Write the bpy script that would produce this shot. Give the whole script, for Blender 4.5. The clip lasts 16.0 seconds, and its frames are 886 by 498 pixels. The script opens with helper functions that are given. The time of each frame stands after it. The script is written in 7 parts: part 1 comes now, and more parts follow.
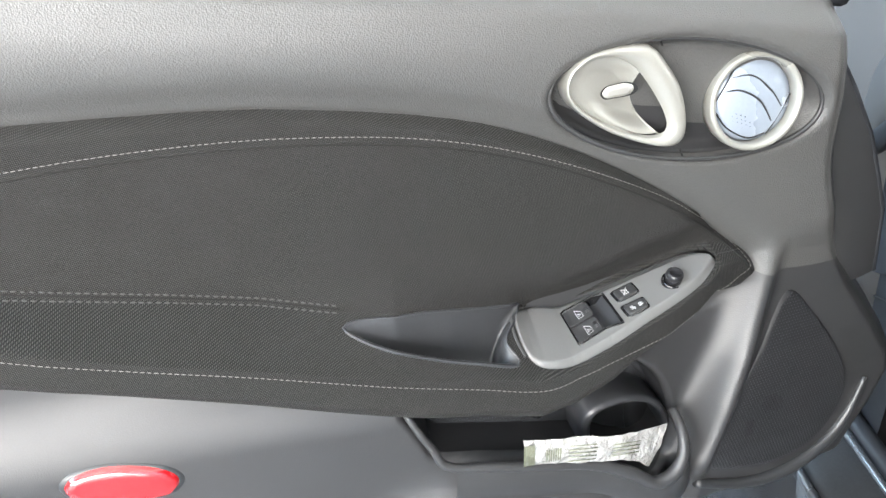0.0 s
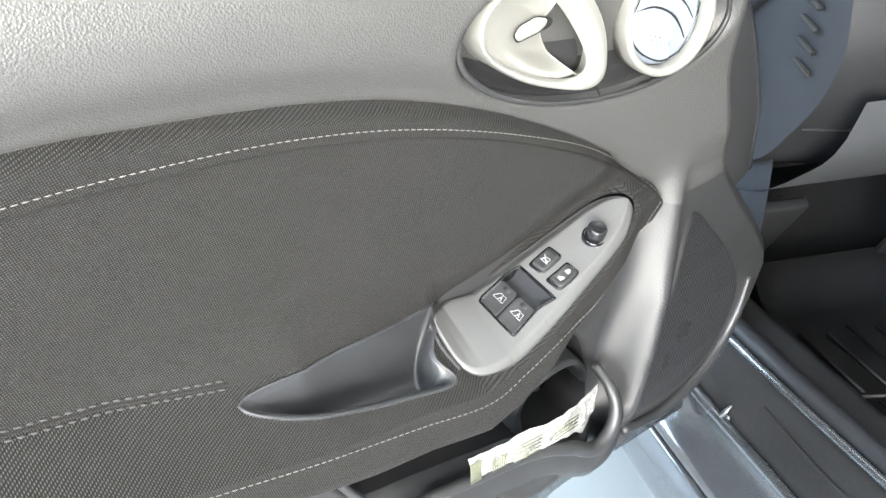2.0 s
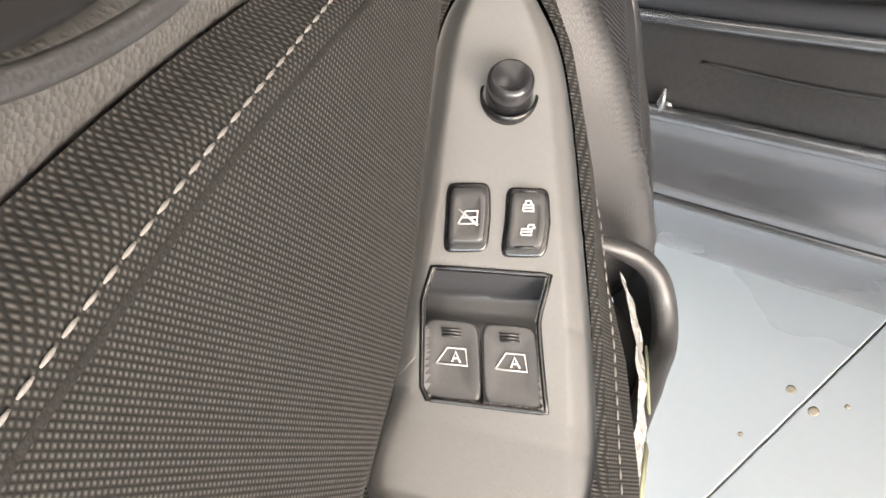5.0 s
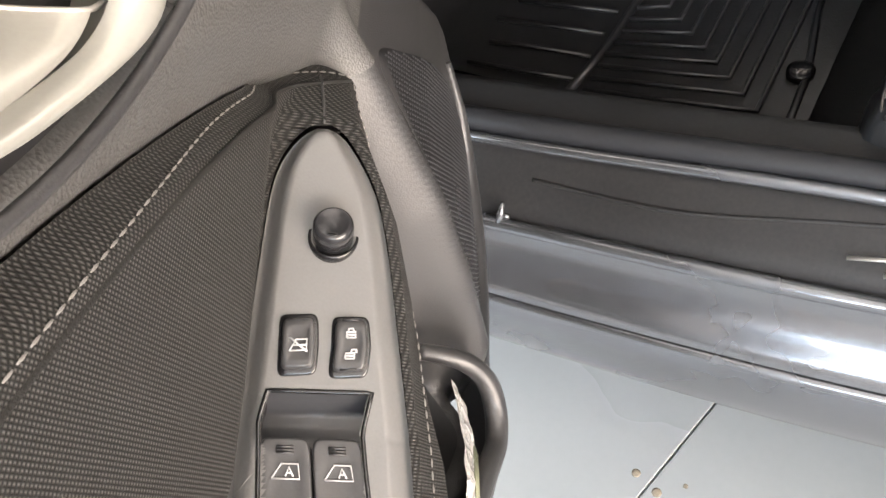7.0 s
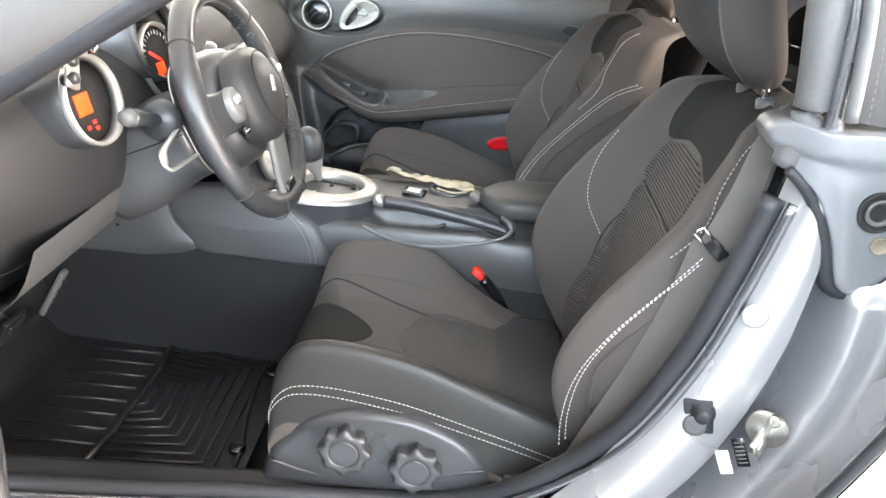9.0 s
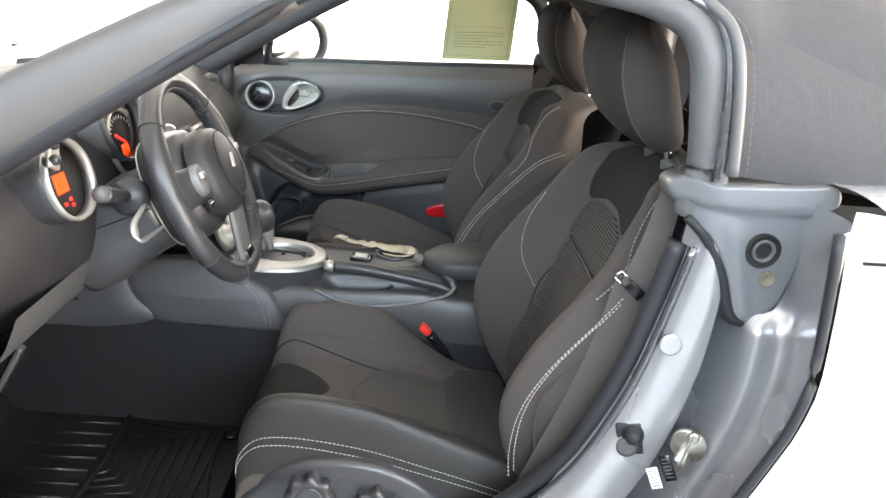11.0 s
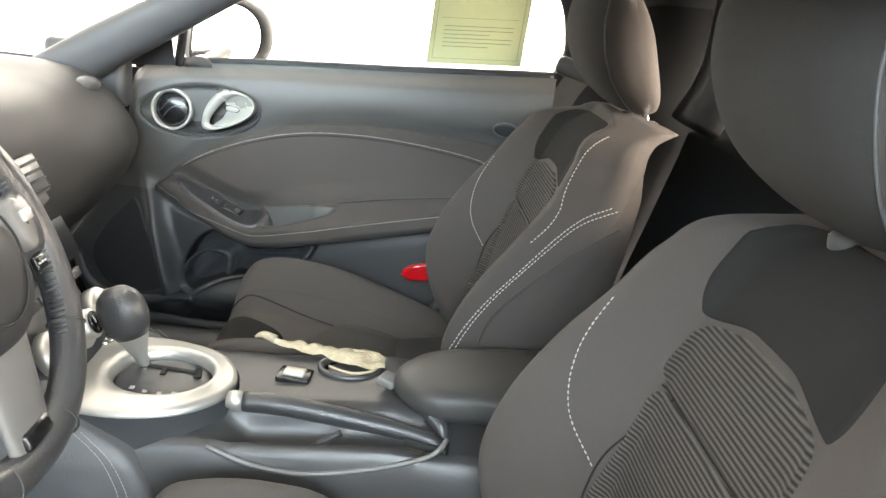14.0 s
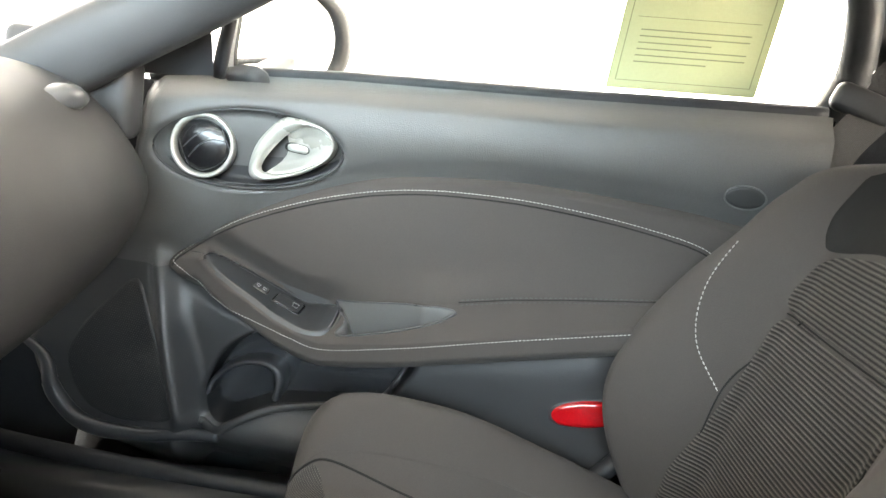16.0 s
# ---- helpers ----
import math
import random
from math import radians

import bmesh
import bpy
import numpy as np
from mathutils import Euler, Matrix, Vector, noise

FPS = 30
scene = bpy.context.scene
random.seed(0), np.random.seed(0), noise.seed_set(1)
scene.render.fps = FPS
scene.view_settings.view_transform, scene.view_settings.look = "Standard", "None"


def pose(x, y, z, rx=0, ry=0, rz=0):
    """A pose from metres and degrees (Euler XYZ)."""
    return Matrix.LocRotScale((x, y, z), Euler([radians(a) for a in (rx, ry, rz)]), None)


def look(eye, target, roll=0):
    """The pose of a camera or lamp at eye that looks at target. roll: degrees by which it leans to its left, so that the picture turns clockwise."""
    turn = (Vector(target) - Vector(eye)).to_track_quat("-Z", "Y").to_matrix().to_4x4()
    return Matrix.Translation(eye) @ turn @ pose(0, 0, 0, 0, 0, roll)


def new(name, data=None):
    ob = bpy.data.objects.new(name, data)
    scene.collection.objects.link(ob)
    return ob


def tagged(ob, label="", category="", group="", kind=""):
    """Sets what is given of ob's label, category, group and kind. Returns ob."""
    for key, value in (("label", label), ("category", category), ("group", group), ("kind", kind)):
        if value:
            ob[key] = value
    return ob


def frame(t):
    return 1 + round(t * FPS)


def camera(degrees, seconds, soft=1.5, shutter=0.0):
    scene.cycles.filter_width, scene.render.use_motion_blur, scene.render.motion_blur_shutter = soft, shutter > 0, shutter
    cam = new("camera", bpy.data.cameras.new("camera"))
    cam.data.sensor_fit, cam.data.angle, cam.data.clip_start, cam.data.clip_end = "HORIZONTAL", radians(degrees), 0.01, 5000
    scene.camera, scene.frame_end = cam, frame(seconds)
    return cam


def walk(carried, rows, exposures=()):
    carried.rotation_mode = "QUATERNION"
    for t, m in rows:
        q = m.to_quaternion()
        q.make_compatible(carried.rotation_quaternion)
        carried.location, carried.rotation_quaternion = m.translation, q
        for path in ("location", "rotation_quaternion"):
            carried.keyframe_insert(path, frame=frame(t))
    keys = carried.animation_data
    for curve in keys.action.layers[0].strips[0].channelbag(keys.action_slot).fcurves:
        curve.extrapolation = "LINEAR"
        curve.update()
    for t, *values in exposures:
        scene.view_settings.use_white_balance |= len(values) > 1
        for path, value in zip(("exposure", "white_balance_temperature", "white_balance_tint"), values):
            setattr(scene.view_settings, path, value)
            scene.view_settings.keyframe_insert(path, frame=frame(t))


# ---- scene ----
# Metres: x to the rear of the car, y to the passenger's side, z up; y = 0 is the car's middle.
cam = camera(59.82, 16.0)
ROWS = [  # seconds, eye, yaw, pitch, roll
    (0.0, 0.6380, -1.0264, 1.0201, 100.92, -21.15, -0.82),
    (0.5, 0.6305, -1.0305, 1.0205, 98.99, -21.65, -1.18),
    (1.0, 0.6058, -1.0477, 1.0232, 96.11, -23.37, -1.65),
    (1.5, 0.5611, -1.0767, 1.0283, 91.14, -25.66, -2.16),
    (2.0, 0.4703, -1.1372, 1.0408, 81.84, -30.21, -3.58),
    (2.5, 0.3841, -1.1367, 1.0355, 74.54, -35.53, -10.06),
    (3.0, 0.2747, -1.0901, 1.0081, 72.68, -41.43, -19.53),
    (3.5, 0.1859, -1.0766, 0.9715, 69.20, -46.33, -27.35),
    (3.7, 0.1684, -1.0776, 0.9601, 68.73, -47.72, -31.04),
    (5.8, 0.1101, -1.0314, 0.9302, 71.38, -54.80, -40.25),
    (6.0, 0.1141, -1.0321, 0.9351, 70.01, -54.55, -39.30),
    (6.5, 0.1142, -1.0310, 0.9333, 62.74, -54.52, -33.64),
    (7.0, 0.1471, -1.0368, 0.9647, 52.57, -52.81, -25.93),
    (7.5, 0.2025, -1.0531, 1.0156, 36.98, -49.16, -13.69),
    (8.0, 0.3038, -1.1474, 1.1043, 21.52, -40.79, -1.73),
    (8.5, 0.3394, -1.2815, 1.1603, 8.76, -31.63, 5.01),
    (9.0, 0.3338, -1.3943, 1.1974, 1.42, -25.13, 6.77),
    (9.5, 0.3241, -1.4837, 1.2112, -1.57, -21.74, 6.47),
    (9.7, 0.3163, -1.5062, 1.2163, -2.51, -20.82, 6.31),
    (11.8, 0.3293, -1.4983, 1.2170, -3.21, -19.07, 5.99),
    (12.0, 0.3385, -1.4699, 1.2191, -3.49, -18.97, 6.19),
    (12.5, 0.3829, -1.3855, 1.2068, -3.29, -18.89, 6.54),
    (13.0, 0.3619, -1.2205, 1.1826, -3.34, -18.89, 6.91),
    (13.5, 0.3409, -1.0567, 1.1620, -3.94, -18.51, 7.31),
    (14.0, 0.3313, -0.8825, 1.1419, -4.46, -18.34, 7.09),
    (14.5, 0.2592, -0.7678, 1.1111, -4.81, -17.49, 6.62),
    (15.0, 0.2099, -0.6784, 1.0902, -7.14, -16.03, 5.65),
    (15.5, 0.1622, -0.5112, 1.0544, -6.87, -16.28, 3.94),
    (16.0, 0.1329, -0.2960, 1.0317, -3.90, -15.12, 8.89),
]
EXPOSURES = [(0.0, 0.02, 6100, 10), (1.0, 0.14, 6150, 8), (2.5, 0.62, 6350, 10), (3.5, 0.55, 7050, 14), (6.0, 0.15, 7300, 17), (7.0, 0.08, 7200, 18), (7.5, 0.25, 7250, 17), (8.0, 0.82, 7200, 17), (8.5, 0.92, 7050, 16), (9.5, 0.62, 7050, 16), (12.0, 0.08, 7050, 15), (12.5, 0.15, 7200, 15), (13.5, 0.57, 7200, 13), (14.0, 0.82, 7300, 13), (14.5, 0.72, 7200, 12), (15.0, 0.77, 7250, 12), (16.0, 1.10, 7300, 12)]
walk(cam, [(t, pose(x, y, z, 90 + pitch, 0, yaw) @ pose(0, 0, 0, 0, 0, roll)) for t, x, y, z, yaw, pitch, roll in ROWS], EXPOSURES)

# ---- world and light ----
world = bpy.data.worlds.new("sky")
scene.world = world
world.use_nodes = True
sky = world.node_tree.nodes.new("ShaderNodeTexSky")
sky.sky_type, sky.sun_disc, sky.sun_elevation, sky.sun_rotation = "NISHITA", False, radians(40), radians(180)
world.node_tree.links.new(sky.outputs[0], world.node_tree.nodes["Background"].inputs[0])
world.node_tree.nodes["Background"].inputs[1].default_value = 0.15


def area_lamp(name, eye, target, sx, sy, watts, colour):
    lamp = bpy.data.lights.new(name, "AREA")
    lamp.shape, lamp.size, lamp.size_y, lamp.energy, lamp.color = "RECTANGLE", sx, sy, watts, colour
    ob = new(name, lamp)
    ob.matrix_world = look(eye, target)
    return ob


# unseen fill lamps set before solid walls, bluish and warm; ceiling panels add more
area_lamp("daylight_fill", (0.5, -5.85, 2.9), (0.5, 0, 0.9), 11.0, 1.7, 1400, (0.62, 0.82, 1.0))
area_lamp("far_fill", (0.0, 4.8, 1.9), (0.0, 0, 1.0), 9.0, 3.0, 420, (1.0, 0.96, 0.90))
area_lamp("rear_fill", (6.2, -1.8, 1.5), (0.4, -0.8, 1.0), 7.0, 2.6, 1800, (1.0, 0.93, 0.84))


# ---- materials ----
def coords(nt, scale=(1, 1, 1), kind="Object"):
    tc, mp = nt.nodes.new("ShaderNodeTexCoord"), nt.nodes.new("ShaderNodeMapping")
    mp.inputs["Scale"].default_value = scale
    nt.links.new(tc.outputs[kind], mp.inputs[0])
    return mp.outputs[0]


def material(name, colour, rough=0.5, metal=0.0, vary=0.12, coarse=6.0, fine=300.0, bump=0.05, cell=0.0, coat=0.0, sheen=0.0, emit=0.0, relief=0.001, spec=0.5):
    """A procedural surface: tone in large patches, grain, fine relief; cell > 0 gives a leather-like grain of that many cells a metre."""
    m = bpy.data.materials.new(name)
    m.use_nodes = True
    nt = m.node_tree
    b = nt.nodes["Principled BSDF"]
    v = coords(nt)
    big, small = nt.nodes.new("ShaderNodeTexNoise"), nt.nodes.new("ShaderNodeTexNoise")
    big.inputs["Scale"].default_value, small.inputs["Scale"].default_value = coarse, fine
    big.inputs["Detail"].default_value = 4
    nt.links.new(v, big.inputs["Vector"]), nt.links.new(v, small.inputs["Vector"])
    add = nt.nodes.new("ShaderNodeMath")
    add.operation = "ADD"
    nt.links.new(big.outputs[0], add.inputs[0]), nt.links.new(small.outputs[0], add.inputs[1])
    ramp = nt.nodes.new("ShaderNodeMapRange")
    ramp.inputs["From Min"].default_value, ramp.inputs["From Max"].default_value = 0.6, 1.4
    ramp.inputs["To Min"].default_value, ramp.inputs["To Max"].default_value = 1 - vary, 1 + vary
    nt.links.new(add.outputs[0], ramp.inputs[0])
    mul = nt.nodes.new("ShaderNodeVectorMath")
    mul.operation = "SCALE"
    mul.inputs[0].default_value = colour
    nt.links.new(ramp.outputs[0], mul.inputs["Scale"])
    nt.links.new(mul.outputs[0], b.inputs["Base Color"])
    rr = nt.nodes.new("ShaderNodeMapRange")
    rr.inputs["From Min"].default_value, rr.inputs["From Max"].default_value = 0.3, 0.7
    rr.inputs["To Min"].default_value, rr.inputs["To Max"].default_value = max(rough - 0.06, 0.02), min(rough + 0.06, 1)
    nt.links.new(big.outputs[0], rr.inputs[0])
    nt.links.new(rr.outputs[0], b.inputs["Roughness"])
    b.inputs["Metallic"].default_value = metal
    b.inputs["Specular IOR Level"].default_value = spec
    b.inputs["Coat Weight"].default_value = coat
    b.inputs["Coat Roughness"].default_value = 0.06
    b.inputs["Sheen Weight"].default_value = sheen
    b.inputs["Sheen Roughness"].default_value = 0.6
    if emit:
        b.inputs["Emission Color"].default_value = (*colour, 1)
        b.inputs["Emission Strength"].default_value = emit
    if bump:
        bp = nt.nodes.new("ShaderNodeBump")
        bp.inputs["Strength"].default_value, bp.inputs["Distance"].default_value = bump, relief
        if cell:
            vo = nt.nodes.new("ShaderNodeTexVoronoi")
            vo.inputs["Scale"].default_value = cell
            nt.links.new(v, vo.inputs["Vector"])
            nt.links.new(vo.outputs["Distance"], bp.inputs["Height"])
        else:
            nt.links.new(small.outputs[0], bp.inputs["Height"])
        nt.links.new(bp.outputs[0], b.inputs["Normal"])
    return m


def woven(name, colour, pitch, angle=0.0, rough=0.95, bump=0.6, contrast=0.45, ribs=False, sheen=0.0):
    """Cloth: a weave of two crossing waves (or ribs alone) of that pitch in metres, over a patchy tone."""
    m = material(name, colour, rough, 0, 0.16, 7.0, 500.0, 0, sheen=sheen, spec=0.35)
    nt = m.node_tree
    b = nt.nodes["Principled BSDF"]
    tc, mp = nt.nodes.new("ShaderNodeTexCoord"), nt.nodes.new("ShaderNodeMapping")
    mp.inputs["Rotation"].default_value = (0, 0, radians(angle))
    nt.links.new(tc.outputs["UV"], mp.inputs[0])
    waves = []
    for axis in ("X", "Y")[: 1 if ribs else 2]:
        w = nt.nodes.new("ShaderNodeTexWave")
        w.bands_direction = "Y" if ribs else axis
        w.inputs["Scale"].default_value = 2 * math.pi / (20 * pitch)
        w.inputs["Distortion"].default_value = 0.4
        w.inputs["Detail Scale"].default_value = 40
        nt.links.new(mp.outputs[0], w.inputs["Vector"])
        waves.append(w.outputs["Fac"])
    h = waves[0]
    if len(waves) == 2:
        x = nt.nodes.new("ShaderNodeMath")
        x.operation = "MULTIPLY"
        nt.links.new(waves[0], x.inputs[0]), nt.links.new(waves[1], x.inputs[1])
        h = x.outputs[0]
    tone = nt.nodes.new("ShaderNodeMapRange")
    tone.inputs["To Min"].default_value, tone.inputs["To Max"].default_value = 1 - contrast, 1 + contrast
    nt.links.new(h, tone.inputs[0])
    old = b.inputs["Base Color"].links[0].from_socket
    sc = nt.nodes.new("ShaderNodeVectorMath")
    sc.operation = "SCALE"
    nt.links.new(old, sc.inputs[0]), nt.links.new(tone.outputs[0], sc.inputs["Scale"])
    nt.links.new(sc.outputs[0], b.inputs["Base Color"])
    bp = nt.nodes.new("ShaderNodeBump")
    bp.inputs["Strength"].default_value, bp.inputs["Distance"].default_value = bump, pitch * 0.35
    nt.links.new(h, bp.inputs["Height"])
    nt.links.new(bp.outputs[0], b.inputs["Normal"])
    return m


def glass(name, tint, rough=0.0):
    m = bpy.data.materials.new(name)
    m.use_nodes = True
    b = m.node_tree.nodes["Principled BSDF"]
    b.inputs["Base Color"].default_value = (*tint, 1)
    b.inputs["Transmission Weight"].default_value, b.inputs["Roughness"].default_value, b.inputs["IOR"].default_value = 1.0, rough, 1.01
    return m


TRIM = material("grained_trim", (0.070, 0.069, 0.067), 0.42, 0, 0.10, 5, 500, 0.34, cell=800, relief=0.0009)
TRIM_FINE = material("fine_grained_trim", (0.034, 0.034, 0.035), 0.40, 0, 0.10, 5, 900, 0.12, cell=900)
PLASTIC = material("dark_plastic", (0.030, 0.031, 0.033), 0.38, 0, 0.14, 8, 700, 0.12)
PLASTIC_SMOOTH = material("satin_plastic", (0.034, 0.035, 0.038), 0.33, 0, 0.10, 9, 500, 0.04)
PLASTIC_GREY = material("grey_plate_plastic", (0.105, 0.104, 0.102), 0.44, 0, 0.07, 10, 900, 0.06)
BLACK = material("black_gloss_plastic", (0.008, 0.008, 0.009), 0.22, 0, 0.2, 10, 300, 0.02)
BUTTON = material("button_plastic", (0.030, 0.030, 0.031), 0.36, 0, 0.12, 30, 900, 0.05)
DARK = material("shadow_gap_black", (0.006, 0.006, 0.006), 0.85, 0, 0.2, 10, 200, 0.1)
SILVER = material("satin_silver", (0.42, 0.41, 0.385), 0.40, 0.70, 0.05, 12, 700, 0.03)
DISH = material("silver_painted_plastic", (0.33, 0.325, 0.295), 0.32, 0.40, 0.04, 12, 700, 0.02)
CHROME = material("bright_chrome", (0.75, 0.75, 0.75), 0.10, 1.0, 0.03, 10, 300, 0.0)
STEEL = material("zinc_steel", (0.50, 0.49, 0.45), 0.35, 1.0, 0.15, 40, 400, 0.1)
# Body's silver paint, darkened for the shaded sill; jamb and wing keep lighter copies.
PAINT = material("silver_paint_darkened", (0.145, 0.152, 0.165), 0.26, 0.75, 0.07, 4, 1500, 0.02, coat=0.8)
PAINT_JAMB = material("silver_jamb_paint", (0.39, 0.395, 0.41), 0.26, 0.60, 0.06, 4, 1500, 0.02, coat=0.8)
# Silver body paint with the pillars' shade put into its colour.
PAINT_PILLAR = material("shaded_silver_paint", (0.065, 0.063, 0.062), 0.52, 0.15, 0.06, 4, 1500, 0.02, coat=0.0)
PAINT_OUT = material("silver_body_paint", (0.62, 0.63, 0.65), 0.22, 0.45, 0.05, 3, 1500, 0.02, coat=1.0)
SCUFF = material("scuffed_sill_plastic", (0.019, 0.019, 0.020), 0.55, 0, 0.30, 7, 260, 0.12, spec=0.28)
BEZEL_GREY = material("dark_bezel_plastic", (0.022, 0.022, 0.023), 0.46, 0, 0.08, 9, 500, 0.04, spec=0.35)
SEAL = material("rubber_seal", (0.020, 0.021, 0.024), 0.48, 0, 0.15, 14, 300, 0.08, spec=0.3)
BRACKET = material("grey_bracket_plastic", (0.125, 0.132, 0.140), 0.40, 0, 0.08, 10, 500, 0.06)
SEAL_GREY = material("grey_weather_seal", (0.078, 0.079, 0.080), 0.46, 0, 0.12, 10, 300, 0.08, spec=0.35)
MAT_WALL = material("grey_black_rubber", (0.030, 0.031, 0.033), 0.42, 0, 0.2, 14, 500, 0.2)
RUBBER = material("black_mat_rubber", (0.014, 0.014, 0.015), 0.34, 0, 0.3, 18, 400, 0.25)
CARPET = material("black_carpet", (0.013, 0.0138, 0.016), 0.98, 0, 0.35, 25, 900, 0.9, relief=0.003)
THREAD_NEAR = material("dull_thread", (0.17, 0.163, 0.154), 0.8, 0, 0.15, 50, 2000, 0.3)
THREAD = material("pale_thread", (0.36, 0.345, 0.325), 0.8, 0, 0.15, 50, 2000, 0.3)
THREAD_DARK = material("black_thread", (0.03, 0.03, 0.03), 0.9, 0, 0.2, 50, 2000, 0.3)
FABRIC = woven("black_woven_insert", (0.0328, 0.0316, 0.0296), 0.0013, 12, 0.95, 1.0, 0.85)
CLOTH = material("seat_cloth", (0.050, 0.0428, 0.0388), 0.90, 0, 0.14, 6, 900, 0.4, sheen=0.03, spec=0.35)
CLOTH_HEAD = material("headrest_cloth", (0.030, 0.0285, 0.027), 0.92, 0, 0.14, 7, 900, 0.4, spec=0.3)
CLOTH_DARK = material("black_seat_cloth", (0.0175, 0.0168, 0.0162), 0.95, 0, 0.15, 8, 900, 0.4, spec=0.15)
MESH = woven("seat_mesh_cloth", (0.066, 0.060, 0.055), 0.0029, 45, 0.9, 0.7, 0.55)
RIBBED = woven("ribbed_seat_cloth", (0.049, 0.0430, 0.0393), 0.0047, 0, 0.9, 0.9, 0.75, ribs=True)
LEATHER = material("bolster_leather", (0.022, 0.0215, 0.021), 0.42, 0, 0.12, 9, 600, 0.25, cell=700, spec=0.28)
KNEE = material("knee_pad_leather", (0.072, 0.073, 0.076), 0.46, 0, 0.10, 9, 600, 0.2, cell=700)
LID = material("lid_leather", (0.036, 0.035, 0.034), 0.48, 0, 0.10, 9, 600, 0.2, cell=700, spec=0.35)
WHEEL_LEATHER = material("wheel_leather", (0.030, 0.031, 0.033), 0.34, 0, 0.15, 14, 600, 0.25, cell=650)
BELT = woven("belt_webbing", (0.085, 0.078, 0.072), 0.0014, 0, 0.8, 0.5, 0.3)
SOFTTOP = woven("soft_top_canvas", (0.058, 0.059, 0.062), 0.0012, 0, 0.95, 0.5, 0.35)
RED = material("red_reflector", (0.42, 0.006, 0.010), 0.12, 0, 0.15, 30, 250, 0.15, coat=1.0)
RED_BUTTON = material("red_button", (0.70, 0.03, 0.02), 0.4, 0, 0.1, 30, 300, 0.05)
AMBER = material("amber_display", (1.0, 0.06, 0.008), 0.4, 0, 0.1, 60, 300, 0.0, emit=0.9)
NEEDLE = material("red_needle", (0.9, 0.02, 0.01), 0.4, 0, 0.05, 60, 300, 0.0, emit=0.8)
WHITE_INK = material("white_ink", (0.40, 0.40, 0.40), 0.6, 0, 0.06, 50, 600, 0.0)
INK = material("faded_ink", (0.16, 0.17, 0.11), 0.8, 0, 0.2, 50, 600, 0.0)
PAPER = material("yellow_green_paper", (0.52, 0.56, 0.33), 0.8, 0, 0.04, 8, 300, 0.05)
WRAP = material("crumpled_wrapper", (0.50, 0.49, 0.47), 0.26, 0.35, 0.12, 60, 220, 0.7, relief=0.004)
FILM_WRAP = material("yellowed_plastic_film", (0.34, 0.295, 0.205), 0.15, 0, 0.18, 60, 250, 0.6, relief=0.003)
LABEL_WHITE = material("white_label", (0.74, 0.74, 0.72), 0.5, 0, 0.05, 40, 300, 0.02)
WALL = material("white_wall_paint", (0.82, 0.82, 0.81), 0.7, 0, 0.03, 1.2, 90, 0.05)
WALL_DIM = material("grey_dimming_wall_paint", (0.30, 0.30, 0.29), 0.7, 0, 0.06, 1.2, 90, 0.05)
TILE = material("pale_floor_tile", (0.215, 0.228, 0.236), 0.30, 0, 0.025, 1.3, 120, 0.02)
GROUT = material("grey_grout", (0.20, 0.21, 0.21), 0.9, 0, 0.15, 20, 300, 0.2)
DIRT_AND_HOLE = material("brown_drip_and_hole", (0.16, 0.135, 0.10), 0.6, 0, 0.3, 60, 400, 0.2)
MIRROR = material("mirror_glass", (0.9, 0.92, 0.92), 0.03, 1.0, 0.01, 5, 50, 0.0)
GLASS = glass("clear_glass", (0.93, 0.96, 0.94))
LIGHT_PANEL = material("ceiling_panel_glow", (1.0, 0.93, 0.84), 0.6, 0, 0.01, 2, 50, 0.0, emit=4.0)

# ---- mesh helpers ----
INV = {}


def thing(name, base, label, category, group="", kind=""):
    """An Empty at the base of a thing; its parts are given in world metres."""
    ob = new(name)
    ob.empty_display_size = 0.05
    ob.location = base
    INV[ob] = Matrix.Translation(base).inverted()
    return tagged(ob, label, category, group, kind)


def part(name, bm, mat, parent=None, label="", smooth=True):
    """Links a bmesh, or (verts, faces[, uvs]), as one mesh object under a thing or a part."""
    me = bpy.data.meshes.new(name)
    if isinstance(bm, tuple):
        me.from_pydata([tuple(v) for v in bm[0]], [], bm[1])
        if len(bm) > 2:
            uv = me.uv_layers.new(name="UVMap")
            idx = np.empty(len(me.loops), dtype=np.int32)
            me.loops.foreach_get("vertex_index", idx)
            uv.data.foreach_set("uv", np.asarray(bm[2], dtype=np.float32)[idx].ravel())
    else:
        bm.to_mesh(me)
        bm.free()
    if smooth:
        me.polygons.foreach_set("use_smooth", [True] * len(me.polygons))
    me.materials.append(mat)
    ob = new(name, me)
    if parent:
        ob.parent = parent
        ob.matrix_parent_inverse = INV.get(parent, Matrix())
    if label:
        ob["label"] = label
    return ob


def spline(pts, n, closed=False):
    """n points at even steps along a Catmull-Rom curve through pts."""
    p = np.asarray(pts, float)
    k = len(p)
    out = []
    for i in range(k if closed else k - 1):
        if closed:
            a, b, c, d = p[i - 1], p[i], p[(i + 1) % k], p[(i + 2) % k]
        else:
            a, b, c, d = p[max(i - 1, 0)], p[i], p[i + 1], p[min(i + 2, k - 1)]
        for s in np.linspace(0, 1, 24, endpoint=False):
            out.append(0.5 * (2 * b + (c - a) * s + (2 * a - 5 * b + 4 * c - d) * s * s + (3 * b - a - 3 * c + d) * s**3))
    out.append(p[0] if closed else p[-1])
    out = np.array(out)
    run = np.r_[0, np.cumsum(np.linalg.norm(np.diff(out, axis=0), axis=1))]
    want = np.linspace(0, run[-1], n + 1 if closed else n)[: n]
